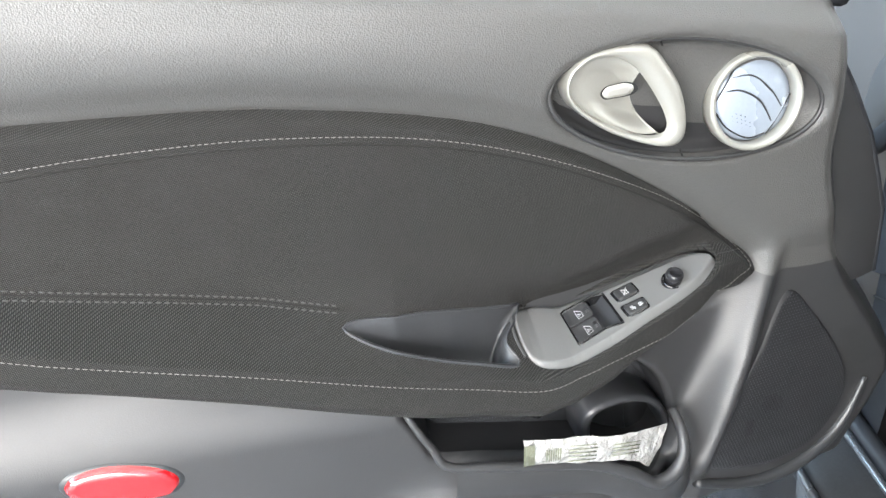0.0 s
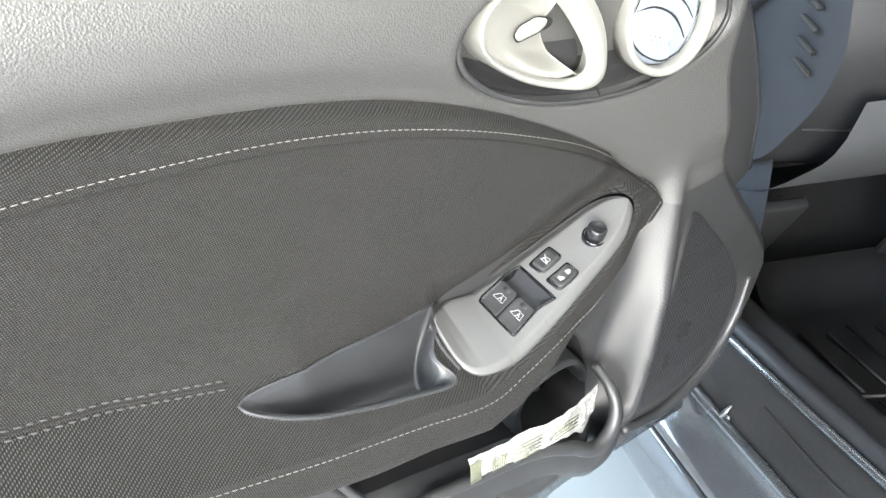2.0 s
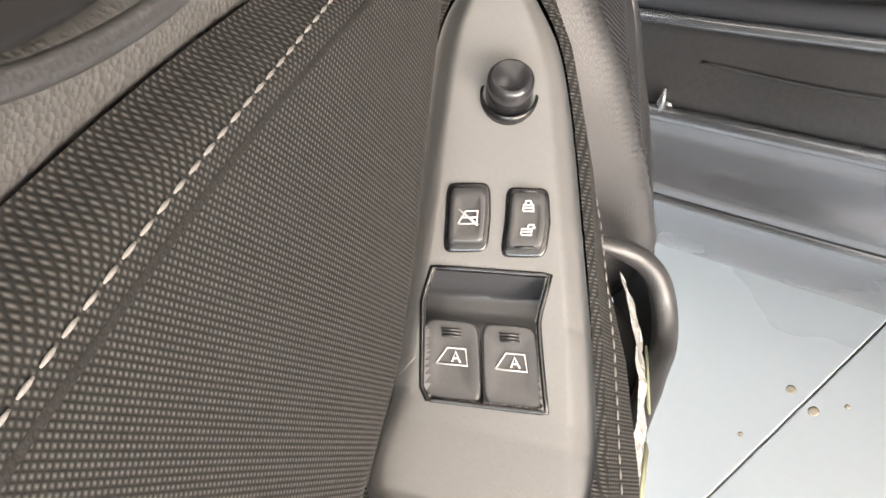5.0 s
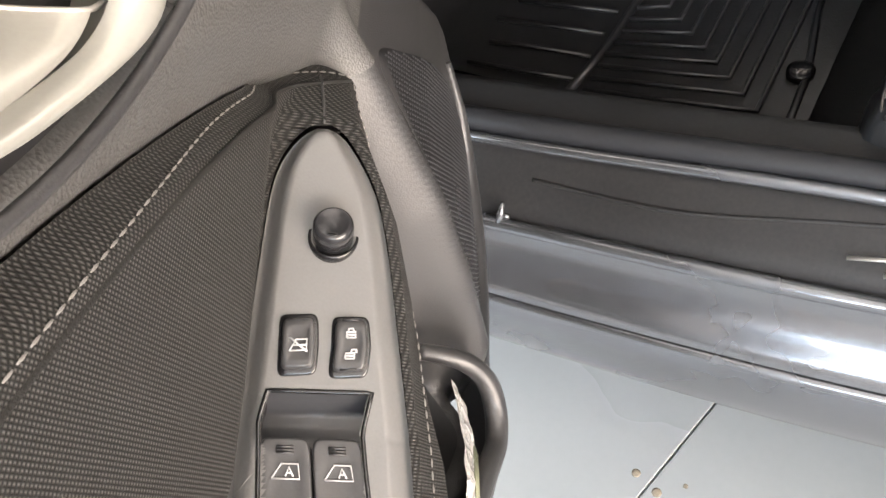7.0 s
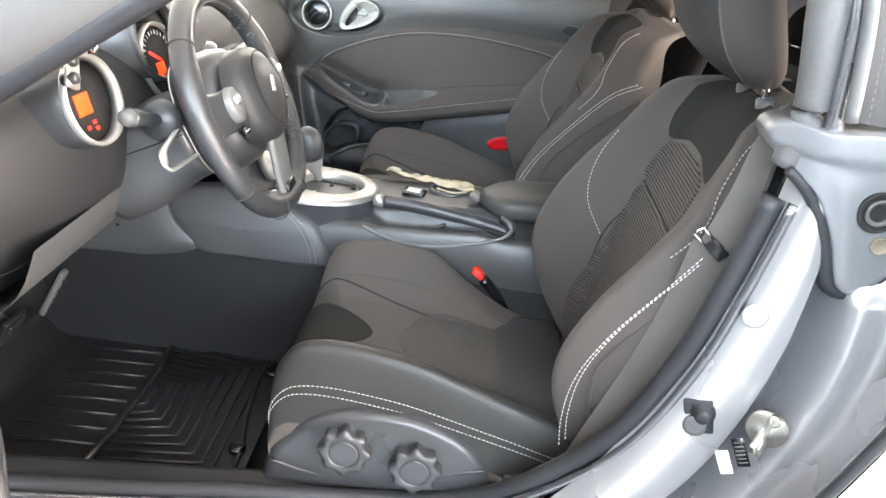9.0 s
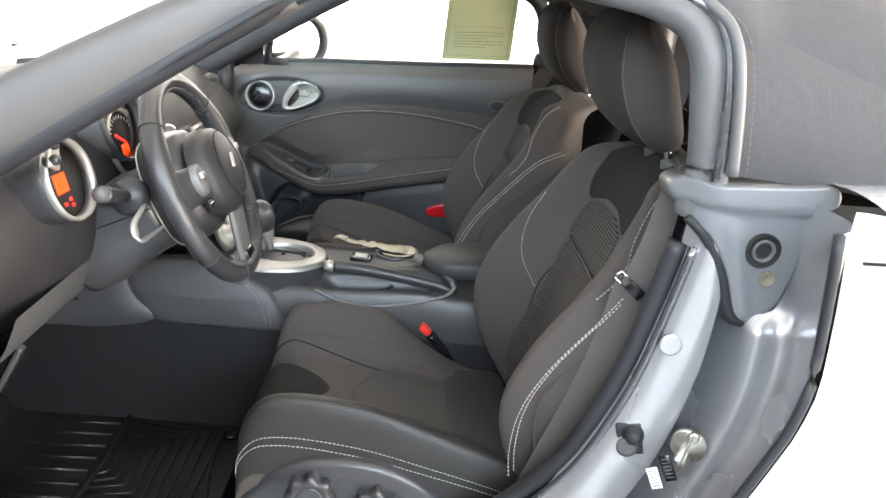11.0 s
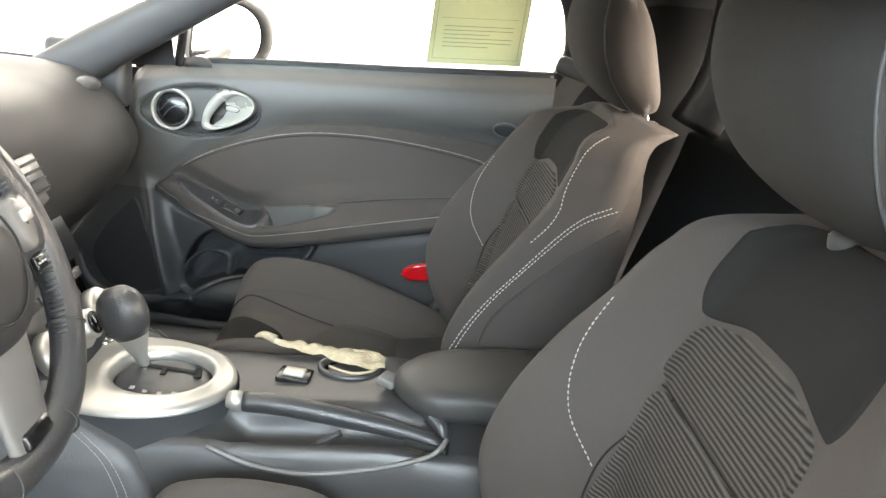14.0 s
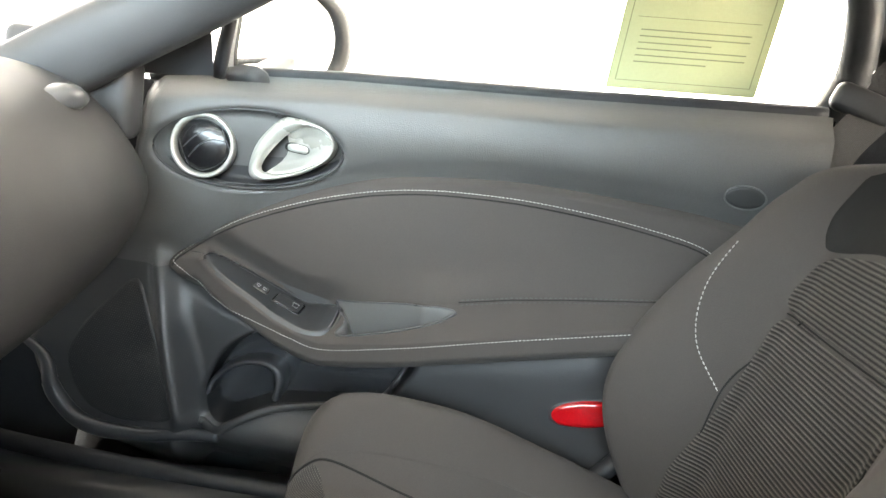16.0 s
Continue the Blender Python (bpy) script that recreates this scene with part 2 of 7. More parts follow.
    return np.stack([np.interp(want, run, out[:, j]) for j in range(out.shape[1])], 1)


def grid(rows, close_u=False, close_v=False, caps=False, uvs=None):
    """A sheet through rows of points: verts, faces."""
    rows = np.asarray(rows, float)
    r, c = rows.shape[:2]
    verts = rows.reshape(-1, 3).tolist()
    faces = []
    for i in range(r if close_v else r - 1):
        j2 = (i + 1) % r
        for j in range(c if close_u else c - 1):
            k = (j + 1) % c
            faces.append((i * c + j, i * c + k, j2 * c + k, j2 * c + j))
    if caps:
        faces.append(tuple(range(c))[::-1])
        faces.append(tuple((r - 1) * c + j for j in range(c)))
    return (verts, faces) if uvs is None else (verts, faces, np.asarray(uvs, float).reshape(-1, 2))


def tube(pts, radius, sides=10, n=0, closed=False, flat=1.0, up=(0, 0, 1)):
    """A round bar along a smooth curve; flat < 1 squashes it along up; radius may be a list."""
    p = spline(pts, n, closed) if n else np.asarray(pts, float)
    tan = np.gradient(p, axis=0)
    if closed:
        tan = np.roll(p, -1, 0) - np.roll(p, 1, 0)
    rows = []
    rad = np.interp(np.linspace(0, 1, len(p)), np.linspace(0, 1, len(np.atleast_1d(radius))), np.atleast_1d(radius))
    for q, t, r in zip(p, tan, rad):
        t = t / (np.linalg.norm(t) + 1e-9)
        a = np.cross(t, up)
        if np.linalg.norm(a) < 1e-3:
            a = np.cross(t, (1, 0, 0.3))
        a /= np.linalg.norm(a)
        b = np.cross(a, t)
        rows.append([q + r * (math.cos(s) * a + flat * math.sin(s) * b) for s in np.linspace(0, 2 * math.pi, sides, endpoint=False)])
    return grid(rows, close_u=True, close_v=closed, caps=not closed)


def join(*meshes):
    verts, faces = [], []
    for m in meshes:
        k = len(verts)
        verts += list(m[0])
        faces += [tuple(i + k for i in f) for f in m[1]]
    return verts, faces


def stitches(pts, length=0.0034, gap=0.0014, r=0.0004, lift=(0, 0, 0)):
    """A run of separate thread stitches along a curve of points."""
    p = np.asarray(pts, float) + np.asarray(lift, float)
    run = np.r_[0, np.cumsum(np.linalg.norm(np.diff(p, axis=0), axis=1))]
    out = []
    for s in np.arange(0, run[-1] - length, length + gap):
        a, b = (np.array([np.interp(v, run, p[:, j]) for j in range(3)]) for v in (s, s + length))
        mid = (a + b) / 2
        out.append(tube([a, mid * 0.7 + a * 0.3, mid * 0.7 + b * 0.3, b], [r * 0.5, r, r, r * 0.5], 5))
    return join(*out)


def rounded_box(size, bevel=0.15, seg=3, m=None):
    """A box of that size with rounded edges (bevel in parts of its least side), under matrix m."""
    bm = bmesh.new()
    bmesh.ops.create_cube(bm, size=1)
    for v in bm.verts:
        v.co = Vector((v.co.x * size[0], v.co.y * size[1], v.co.z * size[2]))
    bmesh.ops.bevel(bm, geom=list(bm.edges), offset=min(size) * bevel, segments=seg, profile=0.5, affect="EDGES")
    if m is not None:
        bm.transform(m)
    return bm


def lathe(profile, m=None, sides=32):
    """A turned body: profile of (radius, height), round the z axis, under matrix m."""
    rows = [[(r * math.cos(s), r * math.sin(s), h) for s in np.linspace(0, 2 * math.pi, sides, endpoint=False)] for r, h in profile]
    ring = profile[-1][0] > 0.001 and len(profile) > 2
    v, f = grid(rows, close_u=True, close_v=ring, caps=not ring)
    if m is not None:
        v = [tuple(m @ Vector(q)) for q in v]
    return v, f


def axis_frame(origin, z, x=(0, 0, 1)):
    """A matrix at origin whose z axis points along z."""
    z = Vector(z).normalized()
    y = z.cross(Vector(x)).normalized()
    return Matrix.Translation(origin) @ Matrix((y.cross(z), y, z)).transposed().to_4x4()


def curve(x, xs, ys):
    """A smooth curve through points (xs, ys)."""
    x, xs, ys = np.asarray(x, float), np.asarray(xs, float), np.asarray(ys, float)
    h = np.diff(xs)
    d = np.diff(ys) / h
    m = np.r_[d[0], np.where(d[:-1] * d[1:] > 0, (d[:-1] + d[1:]) / 2, 0), d[-1]]
    x = np.clip(x, xs[0], xs[-1])
    i = np.clip(np.searchsorted(xs, x) - 1, 0, len(h) - 1)
    t = (x - xs[i]) / h[i]
    return (2 * t**3 - 3 * t**2 + 1) * ys[i] + (t**3 - 2 * t**2 + t) * h[i] * m[i] + (3 * t**2 - 2 * t**3) * ys[i + 1] + (t**3 - t**2) * h[i] * m[i + 1]


def step(a, b, x):
    t = np.clip((np.asarray(x, float) - a) / (b - a), 0, 1)
    return t * t * (3 - 2 * t)


def inside(poly, u, z):
    """Signed distance to a closed outline: negative inside."""
    u, z = np.asarray(u, float), np.asarray(z, float)
    best = np.full(u.shape, 1e9)
    sign = np.ones(u.shape)
    for (ax, ay), (bx, by) in zip(poly, np.roll(poly, -1, 0)):
        ex, ey, wx, wy = bx - ax, by - ay, u - ax, z - ay
        t = np.clip((wx * ex + wy * ey) / (ex * ex + ey * ey + 1e-12), 0, 1)
        best = np.minimum(best, (wx - ex * t) ** 2 + (wy - ey * t) ** 2)
        cond = ((ay > z) != (by > z)) & (u < ex * (z - ay) / (ey + (1e-12 if ey >= 0 else -1e-12)) + ax)
        sign = np.where(cond, -sign, sign)
    return sign * np.sqrt(best)

# ---- the hall ----
def slab(name, lo, hi, mat, label, parent=None):
    bm = bmesh.new()
    bmesh.ops.create_cube(bm, size=1)
    for v in bm.verts:
        v.co = Vector([lo[i] + (v.co[i] + 0.5) * (hi[i] - lo[i]) for i in range(3)])
    ob = part(name, bm, mat, parent, smooth=False)
    return tagged(ob, label, name.split("_")[0], kind="structure")


ground = slab("ground", (-7, -6, -0.2), (7, 5, -0.006), GROUT, "grey grout bed under pale floor tiles")
slab("wall_north", (-7, 5, -0.2), (7, 5.2, 3.8), WALL, "plain white painted wall beside the car")
slab("wall_west", (-7.2, -6, -0.2), (-7, 5.2, 3.8), WALL, "plain white painted wall in front of the car")
slab("wall_east", (7, -6, -0.2), (7.2, 5.2, 3.8), WALL, "plain white painted wall behind the car")
# Unseen grey wall, added so the sill reflects something darker.
slab("wall_south", (-7, -6.2, -0.2), (7, -6, 3.8), WALL_DIM, "unseen grey wall added to dim reflections in the paint")
slab("ceiling", (-7.2, -6, 3.8), (7.2, 5.2, 4.0), WALL, "plain white painted ceiling of the hall")
# Unseen glowing panels, added for soft fill from above.
for i, x in enumerate((-4.2, -1.4, 1.4, 4.2)):
    for y in (-3.9, -0.9, 2.1):
        lamp = thing("ceiling_fill", (x, y, 3.8), "unseen flat white panel with thin frame, added as ceiling fill", "lamp", "ceiling lights")
        part("diffuser", rounded_box((1.15, 0.55, 0.02), 0.2, 2, pose(x, y, 3.785)), LIGHT_PANEL, lamp)
        part("frame", join(*[tube([(x + a, y + b, 3.79), (x + c, y + d, 3.79)], 0.018, 6) for a, b, c, d in ((-0.6, -0.3, 0.6, -0.3), (-0.6, 0.3, 0.6, 0.3), (-0.6, -0.3, -0.6, 0.3), (0.6, -0.3, 0.6, 0.3))]), SILVER, lamp)

# ---- the doors ----
# door plan: u to the rear along the panel, w out of it into the cabin, z up
SLOPE = math.atan(0.18)
U, N, O = np.array([math.cos(SLOPE), -math.sin(SLOPE), 0]), np.array([-math.sin(SLOPE), -math.cos(SLOPE), 0]), np.array([0, 0.70, 0])
SWING = np.array([[0.249146, 0.961052, 0.119608], [-0.968443, 0.246392, 0.037533], [0.0066, -0.125185, 0.992112]])
SHIFT = np.array([0.56006, -0.86928, -0.03651])


def passenger_place(u, w, z):
    u, w, z = (np.asarray(v, float)[..., None] for v in (u, w, z))
    return O + u * U + w * N + z * np.array([0, 0, 1.0])


def driver_place(u, w, z):
    u, z = np.asarray(u, float), np.asarray(z, float)
    z = z - np.clip(u - 0.12, 0, None) * (0.03 * step(0.82, 0.70, z) + 0.05 * step(0.70, 0.62, z))
    w = np.asarray(w, float) + 0.022 * step(0.66, 0.58, z) * step(-0.12, 0.0, u)
    p = passenger_place(u, w, z) * np.array([1, -1, 1.0])
    return p @ SWING.T + SHIFT


INSERT = [(-0.172, 0.684), (-0.123, 0.729), (-0.059, 0.773), (0.017, 0.814), (0.092, 0.844), (0.160, 0.861), (0.240, 0.872), (0.305, 0.877), (0.412, 0.876), (0.520, 0.872),
          (0.590, 0.856), (0.612, 0.800), (0.600, 0.732), (0.500, 0.702), (0.427, 0.682), (0.300, 0.647), (0.172, 0.613), (0.100, 0.595), (0.024, 0.594), (-0.048, 0.618), (-0.117, 0.641), (-0.153, 0.667)]
INSERT = spline(INSERT, 260, True)
BEZEL_C, BEZEL_R, BEZEL_T = (-0.068, 0.858), (0.128, 0.051), math.atan2(0.032, 0.254)
BEZEL = np.array([(BEZEL_C[0] + BEZEL_R[0] * math.cos(s) * math.cos(BEZEL_T) - BEZEL_R[1] * math.sin(s) * math.sin(BEZEL_T),
                   BEZEL_C[1] + BEZEL_R[0] * math.cos(s) * math.sin(BEZEL_T) + BEZEL_R[1] * math.sin(s) * math.cos(BEZEL_T)) for s in np.linspace(0, 2 * math.pi, 90, endpoint=False)])
HANDLE = spline([(0.048, 0.880), (0.043, 0.894), (0.026, 0.905), (-0.007, 0.909), (-0.025, 0.905), (-0.038, 0.892), (-0.052, 0.873), (-0.060, 0.852), (-0.062, 0.830), (-0.053, 0.822), (-0.032, 0.824), (0.003, 0.836), (0.032, 0.854), (0.044, 0.867)], 100, True)
HANDLE_IN = spline([(0.0445, 0.880), (0.039, 0.891), (0.026, 0.8985), (0.009, 0.899), (-0.007, 0.893), (-0.020, 0.881), (-0.035, 0.861), (-0.043, 0.847), (-0.045, 0.838), (-0.040, 0.833), (-0.024, 0.833), (0.002, 0.842), (0.026, 0.8555), (0.0405, 0.868)], 100, True)
HANDLE_HOLE = spline([(-0.0165, 0.886), (-0.0155, 0.872), (-0.018, 0.859), (-0.026, 0.846), (-0.040, 0.832), (-0.054, 0.831), (-0.054, 0.844), (-0.044, 0.862), (-0.030, 0.880)], 60, True)
CUP = spline([(0.2347, 0.7025), (0.2142, 0.7035), (0.1652, 0.697), (0.1116, 0.684), (0.070, 0.674), (0.094, 0.6625), (0.0887, 0.648), (0.1481, 0.664), (0.1951, 0.6815), (0.2214, 0.693)], 90, True)
POCKET = spline([(0.192, 0.640), (0.166, 0.560), (0.150, 0.542), (0.060, 0.524), (0.002, 0.513), (-0.040, 0.490), (-0.066, 0.478), (-0.090, 0.490), (-0.094, 0.530), (-0.070, 0.580), (-0.030, 0.610), (0.060, 0.640)], 120, True)
GRILLE = spline([(-0.207, 0.657), (-0.245, 0.625), (-0.286, 0.572), (-0.304, 0.527), (-0.291, 0.487), (-0.270, 0.461), (-0.229, 0.450), (-0.180, 0.455), (-0.122, 0.480), (-0.141, 0.549), (-0.172, 0.605)], 110, True)
BELT_LINE = lambda u: np.interp(u, (-0.24, -0.11, 0.04, 0.32, 0.62), (0.924, 0.946, 0.962, 0.984, 1.011))
FRONT_EDGE = lambda z: np.interp(z, (0.36, 0.44, 0.53, 0.555, 0.645, 0.715, 0.777, 0.869, 0.931, 1.0), (-0.30, -0.33, -0.372, -0.362, -0.292, -0.250, -0.226, -0.207, -0.200, -0.20))
CREASE = lambda u: np.interp(u, (-0.17, -0.142, -0.115, -0.09, -0.06, -0.03, 0.0, 0.03, 0.062, 0.082, 0.139, 0.191, 0.235, 0.28, 0.365, 0.48, 0.62), (0.701, 0.710, 0.7155, 0.706, 0.695, 0.684, 0.6725, 0.6635, 0.667, 0.676, 0.692, 0.704, 0.711, 0.720, 0.737, 0.757, 0.785))
CREASE_W = lambda u: np.interp(u, (-0.17, -0.142, -0.115, -0.09, -0.03, 0.03, 0.062, 0.082, 0.139, 0.191, 0.24, 0.30), (0.008, 0.005, 0.000, -0.005, -0.010, -0.010, -0.004, 0.008, 0.022, 0.032, 0.028, 0.018))
BREAST_W = lambda u: np.interp(u, (-0.17, -0.142, -0.115, -0.09, -0.06, -0.03, 0.0, 0.038, 0.08, 0.20, 0.45, 0.62), (0.012, 0.020, 0.031, 0.043, 0.051, 0.056, 0.061, 0.064, 0.067, 0.072, 0.070, 0.060))
BREAST = lambda u: np.interp(u, (-0.17, -0.142, -0.115, -0.09, -0.06, -0.03, 0.0, 0.038, 0.07, 0.166, 0.30, 0.445, 0.62), (0.688, 0.700, 0.706, 0.693, 0.6795, 0.668, 0.6546, 0.642, 0.637, 0.657, 0.695, 0.734, 0.780))


def shelf(pts):
    """Points (u, w) of the armrest's shelf as (u, z)."""
    u, w = np.asarray(pts, float).T
    return np.stack([u, CREASE(u) + (w - CREASE_W(u)) / (BREAST_W(u) - CREASE_W(u)) * (BREAST(u) - CREASE(u))], 1)


PLATE = shelf(spline([(0.079, 0.012), (0.064, -0.002), (0.050, -0.0065), (0.028, -0.0066), (-0.005, -0.0062), (-0.043, -0.0045), (-0.072, -0.0030), (-0.090, -0.0010), (-0.103, 0.0045), (-0.112, 0.0130), (-0.1125, 0.0210), (-0.106, 0.0290), (-0.090, 0.0390), (-0.070, 0.0450), (-0.040, 0.0510), (-0.003, 0.0575), (0.030, 0.0605), (0.055, 0.0590), (0.076, 0.0500), (0.081, 0.0310)], 120, True))


def armrest(u, z):
    """How far the cloth insert and its armrest stand out of the panel: a near-level shelf below the crease."""
    u, z = np.asarray(u, float), np.asarray(z, float)
    gap = np.maximum(CREASE(u) - BREAST(u), 0.008)
    t = (CREASE(u) - z) / gap
    out = CREASE_W(u) + (BREAST_W(u) - CREASE_W(u)) * np.clip(t, 0, 1)
    out = out - 0.040 * step(0.022, 0.062, BREAST(u) - z)
    return out + (0.014 - CREASE_W(u)) * step(0.0, 0.045, z - CREASE(u))


def pod(u, z):
    """The face of the speaker pod, which leans out towards its foot."""
    edge = np.interp(z, (0.47, 0.70), (-0.112, -0.182))
    return np.interp(z, (0.44, 0.49, 0.55, 0.60, 0.657, 0.70), (0.056, 0.055, 0.047, 0.037, 0.018, 0.004)) - 0.16 * np.clip(edge - u, 0, 1)


def panel_relief(u, z):
    """The hard trim: shoulder under the window, hollow round the insert, pocket and speaker pod."""
    s = BELT_LINE(u) - z
    w = 0.012 - 0.022 * step(0.03, 0.0, s) + 0.010 * step(0.0, 0.06, s) * step(0.14, 0.06, s)
    d = inside(INSERT, u, z)
    low = step(0.70, 0.62, z - 0.28 * np.clip(u, 0, 1))
    w = w * (1 - low) + 0.016 * low
    w = w - 0.011 * np.exp(-((np.clip(d, 0, 1) / 0.020) ** 2)) * (1 - 0.6 * low) - 0.012 * step(0.002, -0.012, d)
    near = step(-0.085, -0.125, u + 0.28 * np.clip(z - 0.49, 0, 1)) * step(0.74, 0.66, z)
    w = w * (1 - near) + near * pod(u, z)
    ridge_u = np.interp(z, (0.47, 0.70), (-0.108, -0.184))
    w = w + 0.012 * np.exp(-(((u - ridge_u) / 0.013) ** 2)) * step(0.72, 0.68, z) * step(0.44, 0.48, z)
    w = w + 0.030 * np.exp(-(((z - (0.470 + 0.19 * np.clip(u - 0.14, 0, 1))) / 0.035) ** 2)) * step(-0.12, -0.06, u) * step(0.22, 0.12, u)
    w = w - 0.085 * step(0.004, -0.014, inside(POCKET, u, z))
    w = w - 0.020 * step(0.006, -0.010, inside(BEZEL, u, z))
    w = w - 0.005 * step(0.014, 0.0, u - FRONT_EDGE(z)) ** 2
    return w - 0.06 * step(0.44, 0.36, z)


def patch(outline, relief, place, rings=14, lift=0.0, edge=0.004, edge_drop=0.006, centre=None, spread=1.0):
    """A sheet filling an outline, lying on a relief, its border turned under."""
    o = np.asarray(outline, float)
    c = np.asarray(centre if centre is not None else o.mean(0), float)
    rows, uvs = [], []
    for k in np.r_[np.linspace(0.03, 0.9, rings), 0.95, 0.985, 1.0]:
        q = c + (o - c) * k
        w = relief(q[:, 0], q[:, 1]) + lift
        if edge_drop:
            w = w - edge_drop * step(edge, 0.0, -inside(o, q[:, 0], q[:, 1]))
        rows.append(place(q[:, 0], w, q[:, 1]))
        uvs.append(q)
    v, f, uv = grid(rows, close_u=True, uvs=uvs)
    f.append(tuple(range(len(o)))[::-1])
    return v, f, uv


def on_shelf(place, q, lift):
    """Points of the armrest's sloping shelf, lifted square to it."""
    q = np.asarray(q, float)
    return place(q[:, 0], armrest(q[:, 0], q[:, 1]) + 0.26 * np.asarray(lift), q[:, 1] + 0.96 * np.asarray(lift))


def quad(corners, a, b):
    """A point at (a, b), each from -1 to 1, between four corners of a slanted key."""
    c = np.asarray(corners, float)
    s, t = (a + 1) / 2, (b + 1) / 2
    return c[0] * (1 - s) * (1 - t) + c[1] * s * (1 - t) + c[2] * s * t + c[3] * (1 - s) * t


def key_block(place, corners, lift, mat, name, parent, hollow=0.0, sink=0.004, grow=1.0):
    """A control set into the armrest plate between four corners."""
    n, rows = 32, []
    ring = [(math.copysign(abs(math.cos(t)) ** 0.3, math.cos(t)), math.copysign(abs(math.sin(t)) ** 0.3, math.sin(t))) for t in np.linspace(0, 2 * math.pi, n, endpoint=False)]
    for k, h in ((1.0, -sink), (1.0, lift * 0.5), (0.97, lift * 0.85), (0.90, lift), (0.6, lift - hollow), (0.2, lift - hollow)):
        rows.append(on_shelf(place, [quad(corners, a * k * grow, b * k * grow) for a, b in ring], h))
    v, f = grid(rows, close_u=True)
    f.append(tuple(range((len(rows) - 1) * n, len(rows) * n)))
    return part(name, (v, f), mat, parent)


def mark(place, corners, strokes, lift, r=0.0005):
    """Thin printed strokes, each a list of (a, b) between a key's corners."""
    return join(*[tube(on_shelf(place, [quad(corners, a, b) for a, b in s], lift), r, 4) for s in strokes])


def build_door(place, driver):
    base = place(-0.30, -0.05, 0.30)
    if driver:
        door = thing("vehicle_door", base, "open driver's door with black cloth insert and grey switch plate", "car door", "car doors")
    else:
        door = thing("vehicle_door", base, "closed passenger door with dark grained trim and pale stitching", "car door", "car doors")
    # hard trim sheet
    rows, uvs = [], []
    for k in np.linspace(0, 1, 165):
        row_u = np.linspace(0, 1, 250)
        u_guess = -0.3 + row_u * 0.93
        z = 0.355 + k * (BELT_LINE(u_guess) - 0.355)
        u = FRONT_EDGE(z) + row_u * (0.63 - FRONT_EDGE(z))
        z = 0.355 + k * (BELT_LINE(u) - 0.355)
        rows.append(place(u, panel_relief(u, z), z))
        uvs.append(np.stack([u, z], 1))
    part("upper_trim", grid(rows[92:], uvs=uvs[92:]), TRIM, door, "dark grained upper door trim")
    part("lower_trim", grid(rows[:93], uvs=uvs[:93]), TRIM_FINE, door, "smooth dark plastic lower door trim")
    zs = np.linspace(0.445, 0.955, 60)
    fe = FRONT_EDGE(zs)
    w0 = panel_relief(fe, zs)
    part("front_return", grid([place(fe - du, w0 + dw, zs + 0.0 * zs) for du, dw in ((0.0, 0.0), (0.004, -0.003), (0.014, -0.018), (0.028, -0.042), (0.036, -0.066), (0.036, -0.085))]), TRIM_FINE, door, "smooth edge of the trim by the hinges")
    # outer shell behind the trim
    shell = []
    for k, w in ((0, 0.0), (0, -0.075), (1, -0.085), (1, -0.02)):
        u = np.linspace(0, 1, 40)
        z = np.full(40, 0.30) if k == 0 else BELT_LINE(-0.3 + u * 0.93) - 0.004
        uu = FRONT_EDGE(z) - 0.020 + u * (0.660 - FRONT_EDGE(z))
        shell.append(place(uu, np.full(40, w - 0.01) - (0.05 if k == 0 else 0) * 0, z))
    part("outer_shell", grid(shell, close_v=True), PAINT, door, "silver painted metal shell in the darkened tone")
    part("edge_seal", tube(place(FRONT_EDGE(np.linspace(0.42, 0.93, 30)) - 0.030, np.full(30, -0.075), np.linspace(0.42, 0.93, 30)), 0.007, 8), SEAL, door, "black rubber edge seal")
    # cloth insert with armrest
    # a fine sheet cut to the outline, open where the cup and the plate sit
    o, c = INSERT, np.array([0.17, 0.735])
    fine = spline(INSERT, 620 if driver else 340, True)
    rings = np.r_[np.linspace(0.006, 0.93, 210 if driver else 110), 0.95, 0.965, 0.98, 0.99, 1.0]
    q = (c + (fine - c) * rings[:, None, None]).reshape(-1, 2)
    for hole in (CUP, PLATE):
        for _ in range(2):
            d = inside(hole, q[:, 0], q[:, 1])
            g = np.stack([inside(hole, q[:, 0] + 2e-4, q[:, 1]) - d, inside(hole, q[:, 0], q[:, 1] + 2e-4) - d], 1) / 2e-4
            q = q - np.where(np.abs(d) < 0.0016, d, 0)[:, None] * g
    w = armrest(q[:, 0], q[:, 1]) - 0.012 * step(0.012, 0.0, -inside(o, q[:, 0], q[:, 1])) ** 2
    deep = np.minimum(inside(CUP, q[:, 0], q[:, 1]), inside(PLATE, q[:, 0], q[:, 1])) < 0.0004
    shape = (len(rings), len(fine))
    v, f, uv = grid(place(q[:, 0], w, q[:, 1]).reshape(*shape, 3), close_u=True, uvs=q)
    f = [g for g in f if not all(deep[i] for i in g)]
    f.append(tuple(range(len(fine)))[::-1])
    insert = part("cloth_insert", (v, f, uv), FABRIC if driver else CLOTH, door, "black woven cloth insert and armrest")
    inner = [(-0.157, 0.690), (-0.148, 0.704), (-0.110, 0.736), (-0.059, 0.769), (0.016, 0.804), (0.092, 0.830), (0.160, 0.845), (0.228, 0.8525), (0.312, 0.8555), (0.416, 0.8505), (0.509, 0.838), (0.548, 0.818)]
    q = spline(inner, 260)
